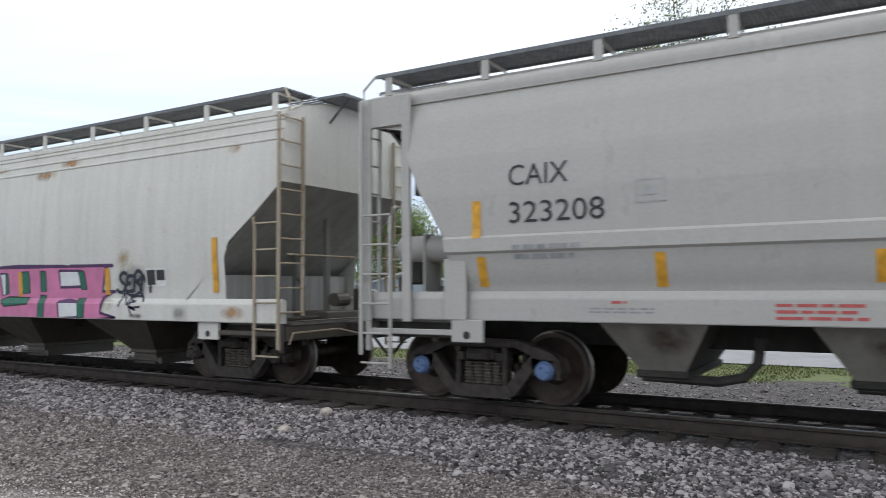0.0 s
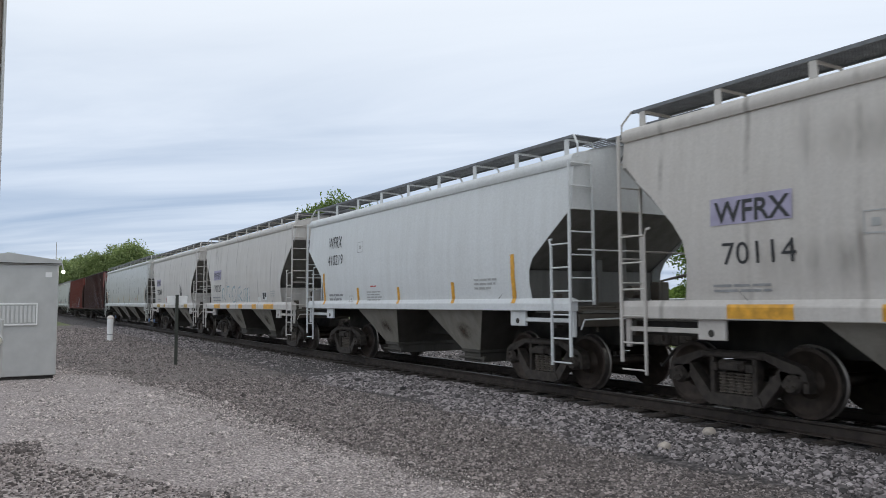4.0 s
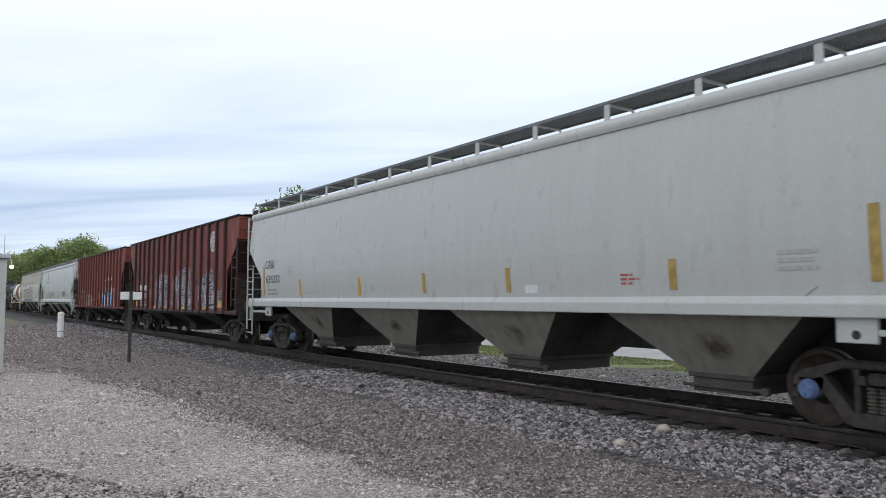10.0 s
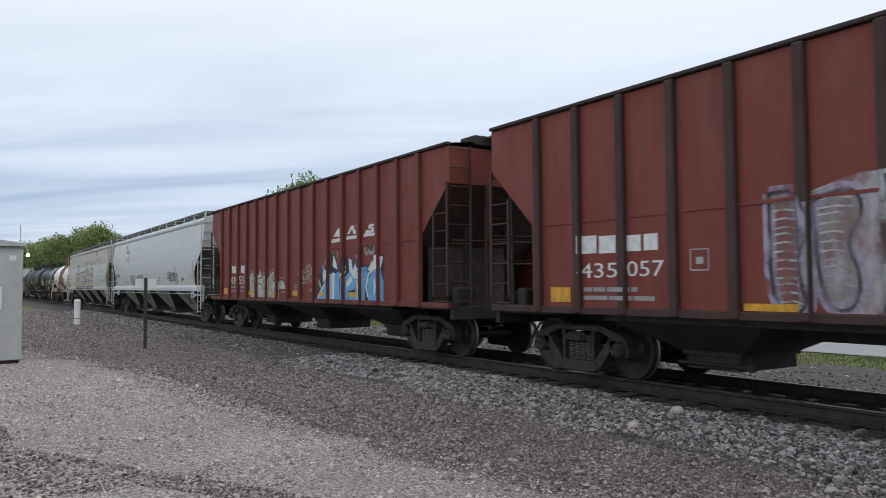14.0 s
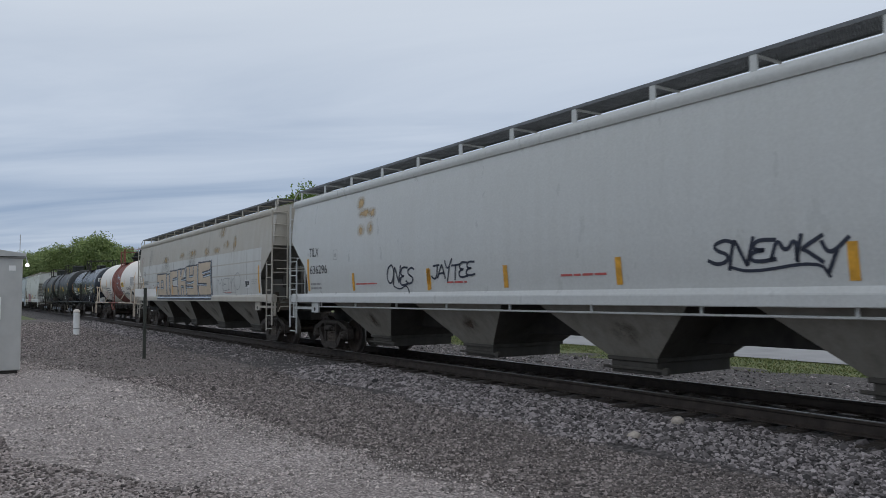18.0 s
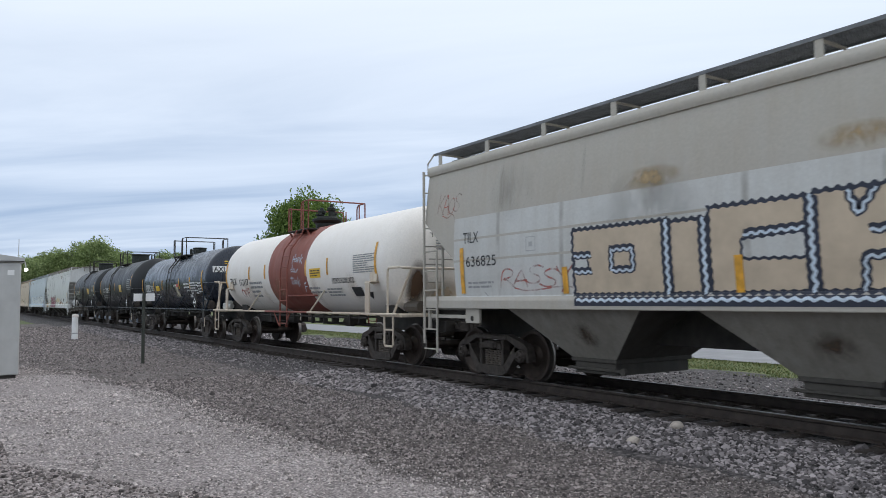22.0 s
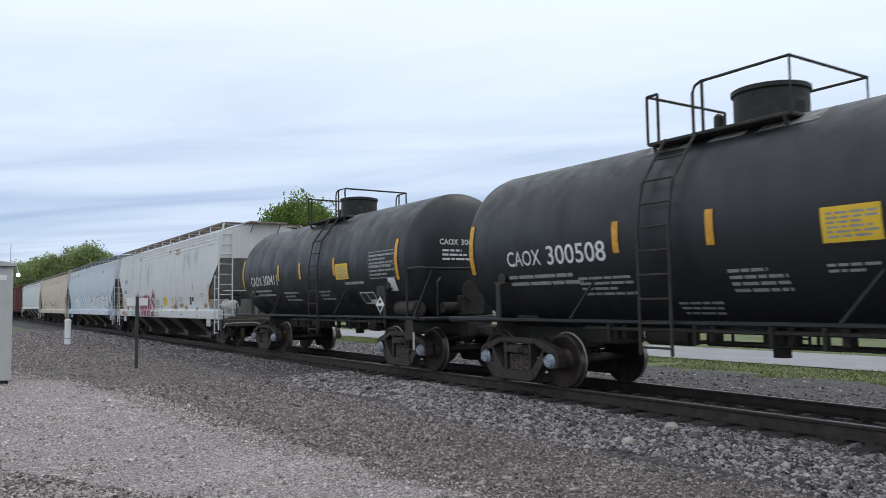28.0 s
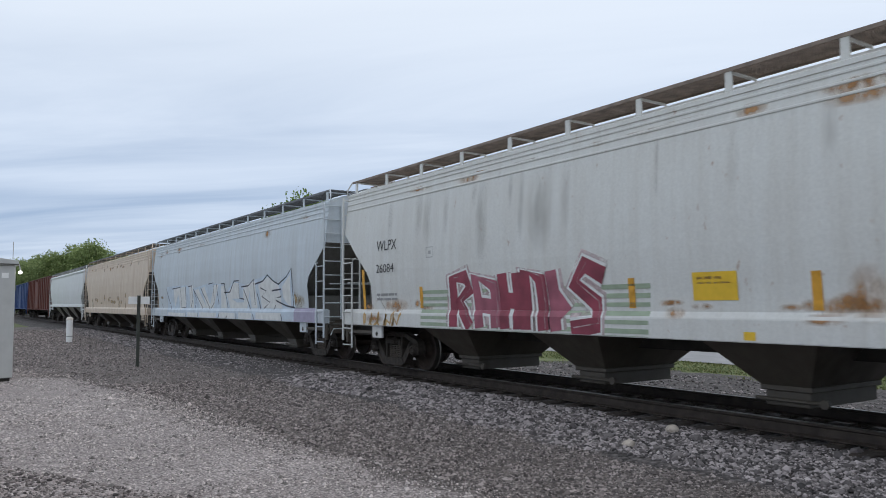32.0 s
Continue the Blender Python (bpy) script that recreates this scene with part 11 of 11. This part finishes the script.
TAG_LINES = [
    [[(-4.50, 1.03), (-4.52, 1.92), (-4.10, 1.96), (-3.98, 1.72), (-4.34, 1.50), (-3.96, 1.04)]],
    [[(-3.66, 1.03), (-3.80, 1.94), (-3.25, 1.78), (-3.18, 1.04)], [(-3.68, 1.44), (-3.22, 1.40)]],
    [[(-3.00, 1.98), (-2.92, 1.03)], [(-2.60, 1.98), (-2.56, 1.03)], [(-2.94, 1.52), (-2.60, 1.50)]],
    [[(-2.36, 1.03), (-2.38, 1.98), (-2.00, 1.86), (-1.92, 1.03)]],
    [[(-1.74, 1.98), (-1.62, 1.03)], [(-1.70, 1.62), (-1.40, 1.30)]],
    [[(-0.58, 1.86), (-0.98, 2.04), (-1.22, 1.76), (-0.76, 1.46), (-0.74, 1.14), (-1.28, 1.06)]],
]
for k, lines in enumerate(TAG_LINES):
    for n, line in enumerate(lines):
        lift = 0.001 + 0.0012 * n
        lay(CARS[15], "spray_letter", stroke(line, 0.50), PINK_MIST, Z[15], lift, "pink-white glow round a letter")
    for n, line in enumerate(lines):
        lay(CARS[15], "spray_letter", stroke(line, 0.37), WHITE_SPRAY, Z[15], 0.004 + 0.0006 * n, "white outline of a letter")
    for n, line in enumerate(lines):
        lay(CARS[15], "spray_letter", stroke(line, 0.27), DULL_ROSE if k in (1, 4) else CRIMSON, Z[15], 0.006 + 0.0006 * n, "crimson spray-painted letter")
    lay(CARS[15], "spray_letter", stroke([(x + 0.05, z + 0.03) for x, z in lines[0]][1:], 0.02), PINK_MIST, Z[15], 0.008)
lay(CARS[15], "spray_tag", stroke(scrawl(-8.37, -6.43, 0.86, 1.31, 429, 5), 0.06), RUST_PATCH, Z[15], 0.001)
stain(15, 3.12, 3.86, 0.50, 0.14, RUST_SOFT, 0)
stain(15, -0.72, 3.93, 0.30, 0.12, RUST_SOFT, 1)
stain(15, -2.45, 3.94, 0.45, 0.12, RUST_SOFT, 2)
stain(15, 3.19, 1.55, 0.25, 0.35, RUST_SOFT, 3)
stain(15, -6.77, 1.44, 0.60, 0.16, RUST_SOFT, 4)
stain(15, 1.86, 3.83, 0.25, 0.14, RUST_SOFT, 5)
stain(15, 3.51, 3.95, 0.30, 0.16, RUST_SOFT, 6)
stain(15, 7.20, 3.92, 0.18, 0.12, RUST_SOFT, 7)
stain(15, 6.39, 1.03, 0.18, 0.12, RUST_SOFT, 8)
stain(15, 5.81, 2.26, 0.10, 0.25, RUST_SOFT, 9)
stain(15, -7.72, 1.13, 0.50, 0.10, RUST_SOFT, 10)
stain(15, 4.04, 1.49, 0.50, 0.12, RUST_SOFT, 11)
stain(15, 4.80, 1.39, 0.30, 0.15, RUST_SOFT, 12)
stain(15, 0.19, 3.92, 0.50, 0.10, RUST_SOFT, 13)
stain(15, 8.11, 4.02, 0.30, 0.10, RUST_SOFT, 14)
stain(15, 7.42, 1.47, 0.30, 0.12, RUST_SOFT, 15)
lay(CARS[15], "data_plate", quad(5.25, 5.89, 1.48, 1.84), WHITE_INK, Z[15])
lay(CARS[15], "data_plate", joined([quad(5.28, 5.55, 1.51, 1.81), quad(5.58, 5.86, 1.60, 1.81)]), BLACK_INK, Z[15], 0.002)
lay(CARS[15], "small_print", print_bars(3.51, 4.41, 1.63, 1.85, 3, 448), FAINT, Z[15])
lay(CARS[15], "small_print", print_bars(6.73, 7.28, 1.80, 1.96, 3, 449), FAINT, Z[15])
lay(CARS[15], "reflector", quad(7.78, 7.90, 1.46, 2.28), YELLOW, Z[15], 0)
lay(CARS[15], "round_mark", quad(1.71, 1.87, 1.01, 1.11), PLACARD, Z[15], 0.002)
lay(CARS[16], "spray_letter", shape([(-6.85, 2.25), (-3.69, 2.25), (-2.45, 2.12), (-0.41, 2.26), (1.08, 2.18), (1.50, 1.86), (2.32, 2.27), (3.79, 2.06), (4.43, 2.24), (5.52, 2.35), (6.43, 2.05), (7.39, 2.46), (7.55, 1.76), (7.58, 1.00), (1.38, 1.00), (-6.74, 1.00)]), PALE_SPRAY, Z[16], 0.0005, "thin pale fill behind outlined spray lettering")
lay(CARS[16], "spray_letter", shape([(-5.68, 2.13), (-3.69, 2.19), (-3.78, 1.35), (-4.66, 1.28), (-4.94, 1.93), (-5.58, 1.34)]), WHITE_SPRAY, Z[16], 0.0016, "white spray-painted letter")
lay(CARS[16], "spray_letter", shape([(-3.18, 2.18), (-2.69, 2.21), (-2.62, 1.35), (-3.19, 1.35)]), WHITE_SPRAY, Z[16], 0.0016, "white spray-painted letter")
lay(CARS[16], "spray_letter", shape([(-2.37, 2.03), (-1.90, 2.06), (-0.93, 1.35), (-1.68, 1.33)]), WHITE_SPRAY, Z[16], 0.0016, "white spray-painted letter")
lay(CARS[16], "spray_letter", shape([(-1.44, 2.10), (-1.07, 2.13), (-0.49, 1.46), (0.14, 2.17), (0.68, 2.17), (-0.08, 1.34), (-0.94, 1.33)]), WHITE_SPRAY, Z[16], 0.0016, "white spray-painted letter")
lay(CARS[16], "spray_letter", shape([(0.94, 2.13), (1.33, 2.12), (1.50, 1.34), (0.86, 1.34)]), WHITE_SPRAY, Z[16], 0.0016, "white spray-painted letter")
lay(CARS[16], "spray_letter", shape([(1.55, 1.80), (2.44, 2.21), (2.90, 2.16), (2.84, 1.60), (3.18, 1.60), (3.35, 2.07), (4.43, 2.19), (4.55, 1.35), (4.03, 1.35), (3.88, 1.90), (3.60, 1.34), (1.87, 1.34)]), WHITE_SPRAY, Z[16], 0.0016, "white spray-painted letter")
lay(CARS[16], "spray_letter", shape([(4.73, 2.06), (5.57, 2.29), (6.43, 2.00), (6.62, 1.35), (4.95, 1.35)]), WHITE_SPRAY, Z[16], 0.0016, "white spray-painted letter")
lay(CARS[16], "spray_letter", shape([(6.69, 1.97), (7.30, 2.30), (7.30, 1.37), (6.73, 1.61)]), WHITE_SPRAY, Z[16], 0.0016, "white spray-painted letter")
lay(CARS[16], "spray_letter", shape([(-6.56, 1.15), (-3.79, 1.14), (-3.77, 1.00), (-6.54, 1.00)]), WHITE_SPRAY, Z[16], 0.0016, "")
lay(CARS[16], "spray_letter", shape([(-3.45, 1.17), (-2.00, 1.16), (-1.98, 1.00), (-3.43, 1.00)]), WHITE_SPRAY, Z[16], 0.0016, "")
lay(CARS[16], "spray_letter", shape([(-1.77, 1.18), (0.39, 1.18), (0.40, 1.00), (-1.75, 1.00)]), WHITE_SPRAY, Z[16], 0.0016, "")
lay(CARS[16], "spray_letter", shape([(0.72, 1.20), (2.46, 1.19), (2.47, 1.00), (0.73, 1.00)]), WHITE_SPRAY, Z[16], 0.0016, "")
lay(CARS[16], "spray_letter", shape([(2.81, 1.21), (4.12, 1.20), (4.13, 1.00), (2.81, 1.00)]), WHITE_SPRAY, Z[16], 0.0016, "")
lay(CARS[16], "spray_letter", shape([(4.49, 1.22), (6.61, 1.22), (6.62, 1.00), (4.49, 1.01)]), WHITE_SPRAY, Z[16], 0.0016, "")
lay(CARS[16], "spray_letter", joined([stroke([(-6.86, 2.15), (-6.51, 1.71), (-6.07, 1.27)], 0.04), stroke([(-5.87, 2.14), (-4.56, 2.18), (-4.48, 1.35), (-3.78, 1.35), (-3.77, 2.19)], 0.04), stroke([(-3.35, 2.18), (-2.85, 2.21), (-2.75, 1.68), (-3.11, 1.33)], 0.04), stroke([(-2.61, 2.08), (-2.26, 1.72), (-2.46, 1.33)], 0.04), stroke([(-2.53, 2.03), (-1.38, 1.33)], 0.04), stroke([(-1.59, 2.10), (-0.50, 1.33)], 0.04), stroke([(-0.56, 2.22), (0.01, 2.25), (0.07, 1.56), (-0.36, 1.33)], 0.04), stroke([(0.42, 2.20), (0.60, 1.46)], 0.04), stroke([(0.95, 2.19), (1.33, 2.20), (1.62, 1.36)], 0.04)]), NAVY_SPRAY, Z[16], 0.003, "dark outline of spray lettering")
lay(CARS[16], "spray_letter", joined([stroke([(1.31, 1.88), (1.93, 1.89), (2.38, 2.25), (2.90, 2.25), (2.85, 1.68), (3.29, 1.64)], 0.045), stroke([(3.13, 2.04), (3.79, 2.06), (4.32, 2.25), (4.35, 1.45)], 0.045), stroke([(3.34, 1.96), (3.92, 1.31)], 0.045), stroke([(4.42, 2.10), (5.13, 2.17), (5.52, 2.35), (5.98, 2.16), (6.43, 2.05), (7.05, 2.25), (7.39, 2.47), (7.46, 2.08), (7.47, 1.37)], 0.045), stroke([(4.92, 1.97), (5.40, 1.87), (4.98, 1.71), (5.64, 1.53), (5.15, 1.35)], 0.045), stroke([(5.87, 1.87), (6.60, 1.90), (6.57, 1.69), (5.93, 1.62), (6.97, 1.42), (7.55, 1.37)], 0.045), stroke([(6.10, 1.45), (5.99, 1.32)], 0.045), stroke([(4.60, 1.80), (4.85, 1.33)], 0.045)]), NAVY_SPRAY, Z[16], 0.003, "dark outline of spray lettering")
lay(CARS[16], "spray_letter", joined([stroke([(-3.62, 1.17), (-3.68, 1.00)], 0.04), stroke([(-1.92, 1.16), (-1.98, 1.00)], 0.04), stroke([(0.78, 1.16), (0.60, 1.00)], 0.04), stroke([(2.63, 1.17), (2.59, 1.00)], 0.04), stroke([(1.62, 1.07), (1.50, 1.00)], 0.04), stroke([(6.61, 1.19), (6.71, 1.00)], 0.04), stroke([(4.23, 1.17), (4.34, 1.00)], 0.04)]), NAVY_SPRAY, Z[16], 0.003, "")
lay(CARS[16], "repaint_patch", quad(6.84, 8.99, 0.89, 1.37), LILAC, Z[16], -0.002)
lay_head(CARS[11], "lettering", letters("TILX", -0.42, -0.02, 2.93, 3.03), BLACK_INK, 6.62, 1.34, 2.40)
lay_head(CARS[11], "lettering", letters("112117", 0.06, 0.62, 2.93, 3.03), BLACK_INK, 6.62, 1.34, 2.40)
lay_head(CARS[11], "small_print", print_bars(-0.30, 0.62, 2.62, 2.88, 4, 5), GREY_INK, 6.62, 1.34, 2.40)
lay_head(CARS[11], "soot_stain", plate_grid(-0.98, -0.48, 1.28, 2.45, 6, 12), DRIP_HEAD, 6.62, 1.34, 2.40, 0.002, "brown soot stain")
lay_head(CARS[11], "soot_stain", plate_grid(-1.12, 1.12, 1.10, 2.05, 12, 10), DUST_SOFT_HEAD, 6.62, 1.34, 2.40, 0.001)
lay_head(CARS[12], "name_plate", plate_grid(-1.13, -0.42, 2.62, 2.86), WHITE_INK, 6.15, 1.35, 2.36, 0.0, "", 0.40, 2.3)
lay_head(CARS[12], "lettering", letters("AXLX", -1.09, -0.46, 2.64, 2.83, 0.02), BLACK_INK, 6.15, 1.35, 2.36, 0.003, "", 0.40, 2.3)
lay_head(CARS[12], "lettering", letters("3205", -0.38, 0.14, 2.60, 2.79, 0.03), WHITE_INK, 6.15, 1.35, 2.36, 0.0, "", 0.40, 2.3)
lay_head(CARS[12], "small_print", print_bars(-0.70, -0.10, 2.92, 3.09, 2, 14), PLACARD, 6.15, 1.35, 2.36, 0.0, "", 0.40, 2.3)
lay_head(CARS[12], "small_print", print_bars(-0.62, -0.15, 2.36, 2.53, 3, 9), WHITE_INK, 6.15, 1.35, 2.36, 0.0, "", 0.40, 2.3)
lay_head(CARS[13], "lettering", letters("CAOX", -0.75, -0.30, 2.72, 2.84, 0.02), WHITE_INK, 5.52, 1.47, 2.44, 0.0, "", 0.27, 2.4)
lay_head(CARS[13], "lettering", letters("300508", -0.22, 0.35, 2.72, 2.84, 0.02), WHITE_INK, 5.52, 1.47, 2.44, 0.0, "", 0.27, 2.4)
lay_head(CARS[13], "small_print", print_bars(-0.70, 0.0, 2.36, 2.64, 3, 9), WHITE_INK, 5.52, 1.47, 2.44, 0.0, "", 0.27, 2.4)
lay_head(CARS[14], "lettering", letters("CAOX", -0.75, -0.30, 2.72, 2.84, 0.02), WHITE_INK, 5.52, 1.47, 2.44, 0.0, "", 0.27, 2.4)
lay_head(CARS[14], "lettering", letters("300411", -0.22, 0.35, 2.72, 2.84, 0.02), WHITE_INK, 5.52, 1.47, 2.44, 0.0, "", 0.27, 2.4)
lay_head(CARS[14], "small_print", print_bars(-0.70, 0.0, 2.36, 2.64, 3, 9), WHITE_INK, 5.52, 1.47, 2.44, 0.0, "", 0.27, 2.4)
lay(CARS[10], "repaint_patch", joined([quad(-8.8 + 1.1 * k, -7.7 + 1.1 * k, 1.51, 3.01) for k in range(16)]), PATCH_GREY, Z[10], -0.005, "lighter repainted lower side")
stain(10, 6.03, 3.28, 0.25, 0.36, DUST_SOFT, 0)
stain(10, 2.65, 3.19, 0.45, 0.20, DUST_SOFT, 1)
stain(10, 0.57, 3.25, 0.70, 0.20, DUST_SOFT, 2)
stain(10, -1.13, 3.20, 0.50, 0.18, DUST_SOFT, 3)
stain(10, 3.96, 3.18, 0.50, 0.15, DUST_SOFT, 4)
stain(10, -3.99, 3.15, 0.60, 0.18, DUST_SOFT, 5)
stain(10, 5.06, 3.31, 0.40, 0.20, DUST_SOFT, 6)
stain(10, 4.44, 3.86, 0.50, 0.30, DUST_SOFT, 7)
lay_end(CARS[15], "lettering", letters("WLPX", 0.50, 0.82, 3.84, 3.95), GREY_INK, 9.190)
lay_end(CARS[15], "lettering", letters("26084", 0.50, 0.85, 3.66, 3.77), GREY_INK, 9.190)
lay_end(CARS[15], "small_print", print_bars(-0.25, 0.40, 3.16, 3.40, 4, 3), GREY_INK, 9.190)
lay(CARS[4], "spray_tag", joined([stroke([(-2.67, 1.58), (-2.66, 2.04), (-2.38, 2.10), (-2.24, 1.85), (-2.52, 1.78), (-2.21, 1.57)], 0.07), stroke([(-2.10, 1.57), (-1.90, 2.15), (-1.55, 2.17), (-1.43, 1.90), (-1.67, 1.83), (-1.46, 1.56)], 0.07), stroke([(-1.27, 1.56), (-1.19, 2.04), (-0.87, 2.16), (-0.68, 1.94), (-0.79, 1.59), (-1.14, 1.53)], 0.07)]), WASHED_CYAN, Z[4], 0.0006, "washed-out pale cyan spray lettering")
lay(CARS[4], "spray_tag", joined([stroke([(-0.47, 1.55), (-0.35, 2.06), (-0.01, 2.13), (0.09, 1.90), (-0.29, 1.78), (0.13, 1.57)], 0.07), stroke([(0.33, 1.53), (0.44, 2.01), (0.70, 2.05), (0.60, 1.56)], 0.07), stroke([(0.79, 1.53), (0.89, 2.04), (1.13, 2.08), (1.06, 1.55)], 0.07)]), WASHED_CYAN, Z[4], 0.0006, "washed-out pale cyan spray lettering")

for _i, _h, _n in ((2, 4.6, 4), (4, 4.6, 4), (5, 4.6, 3), (10, 8.0, 4)):
    weather(_i, 200 + _i, _n, SOOT_RUN, _h, 0, 3.85, (0.10, 0.45), (0.5, 1.9), True)
for _i, _h, _n in ((2, 4.6, 2), (10, 8.0, 5)):
    weather(_i, 230 + _i, _n, GREY_SOFT, _h, 1.8, 3.4, (0.8, 2.4), (0.5, 1.3))
for _i, _h, _n in ((1, 8.2, 9), (16, 8.5, 10), (17, 8.5, 16)):
    weather(_i, 260 + _i, _n, RUST_SOFT, _h, 3.55, 4.0, (0.3, 1.1), (0.12, 0.35))
    weather(_i, 280 + _i, _n, DUST_SOFT, _h, 1.2, 2.0, (0.4, 1.4), (0.15, 0.5))
stain(1, 7.02, 1.10, 0.16, 0.10, BROWN_SOFT, 0)
stain(1, 5.95, 1.04, 0.22, 0.06, BROWN_SOFT, 1)
stain(1, 8.2, 1.12, 0.30, 0.12, RUST_SOFT, 2)
weather(15, 303, 14, RUST_SOFT, 8.5, 3.62, 4.02, (0.3, 1.3), (0.10, 0.28))
weather(15, 304, 4, RUST_SOFT, 8.0, 1.10, 1.65, (0.2, 0.9), (0.10, 0.35))
weather(15, 300, 10, GREY_SOFT, 8.0, 0, 3.7, (0.2, 0.8), (0.7, 2.0), True)
weather(15, 306, 12, SOOT_RUN, 8.2, 0, 3.68, (0.06, 0.3), (0.5, 1.5), True)
weather(15, 305, 16, RUST_SOFT, 8.2, 1.30, 1.48, (0.2, 0.8), (0.08, 0.22))
weather(11, 310, 7, TANK_GRIME, 5.6, 1.60, 1.95, (0.3, 0.9), (0.6, 1.1))
for _i in (7, 8):
    weather(_i, 330 + _i, 12, SOOT_RUN, 6.8, 0, 4.15, (0.10, 0.35), (0.6, 2.2), True)



def motions():
    """The whole train rolls past; each wheelset turns with it."""
    for car in CARS:
        x = car.matrix_basis.translation.x
        walk(car, [(t * 0.5, pose(x + train_way(t * 0.5), TRACK_Y, 0)) for t in range(65)])
    beats = [k / 15 for k in range(int(CLIP * 15) + 1)]
    for wheel, x in ROLLING:
        walk(wheel, [(t, pose(x, 0, WHEEL_R, 0, math.degrees(train_way(t) / WHEEL_R), 0)) for t in beats])


motions()
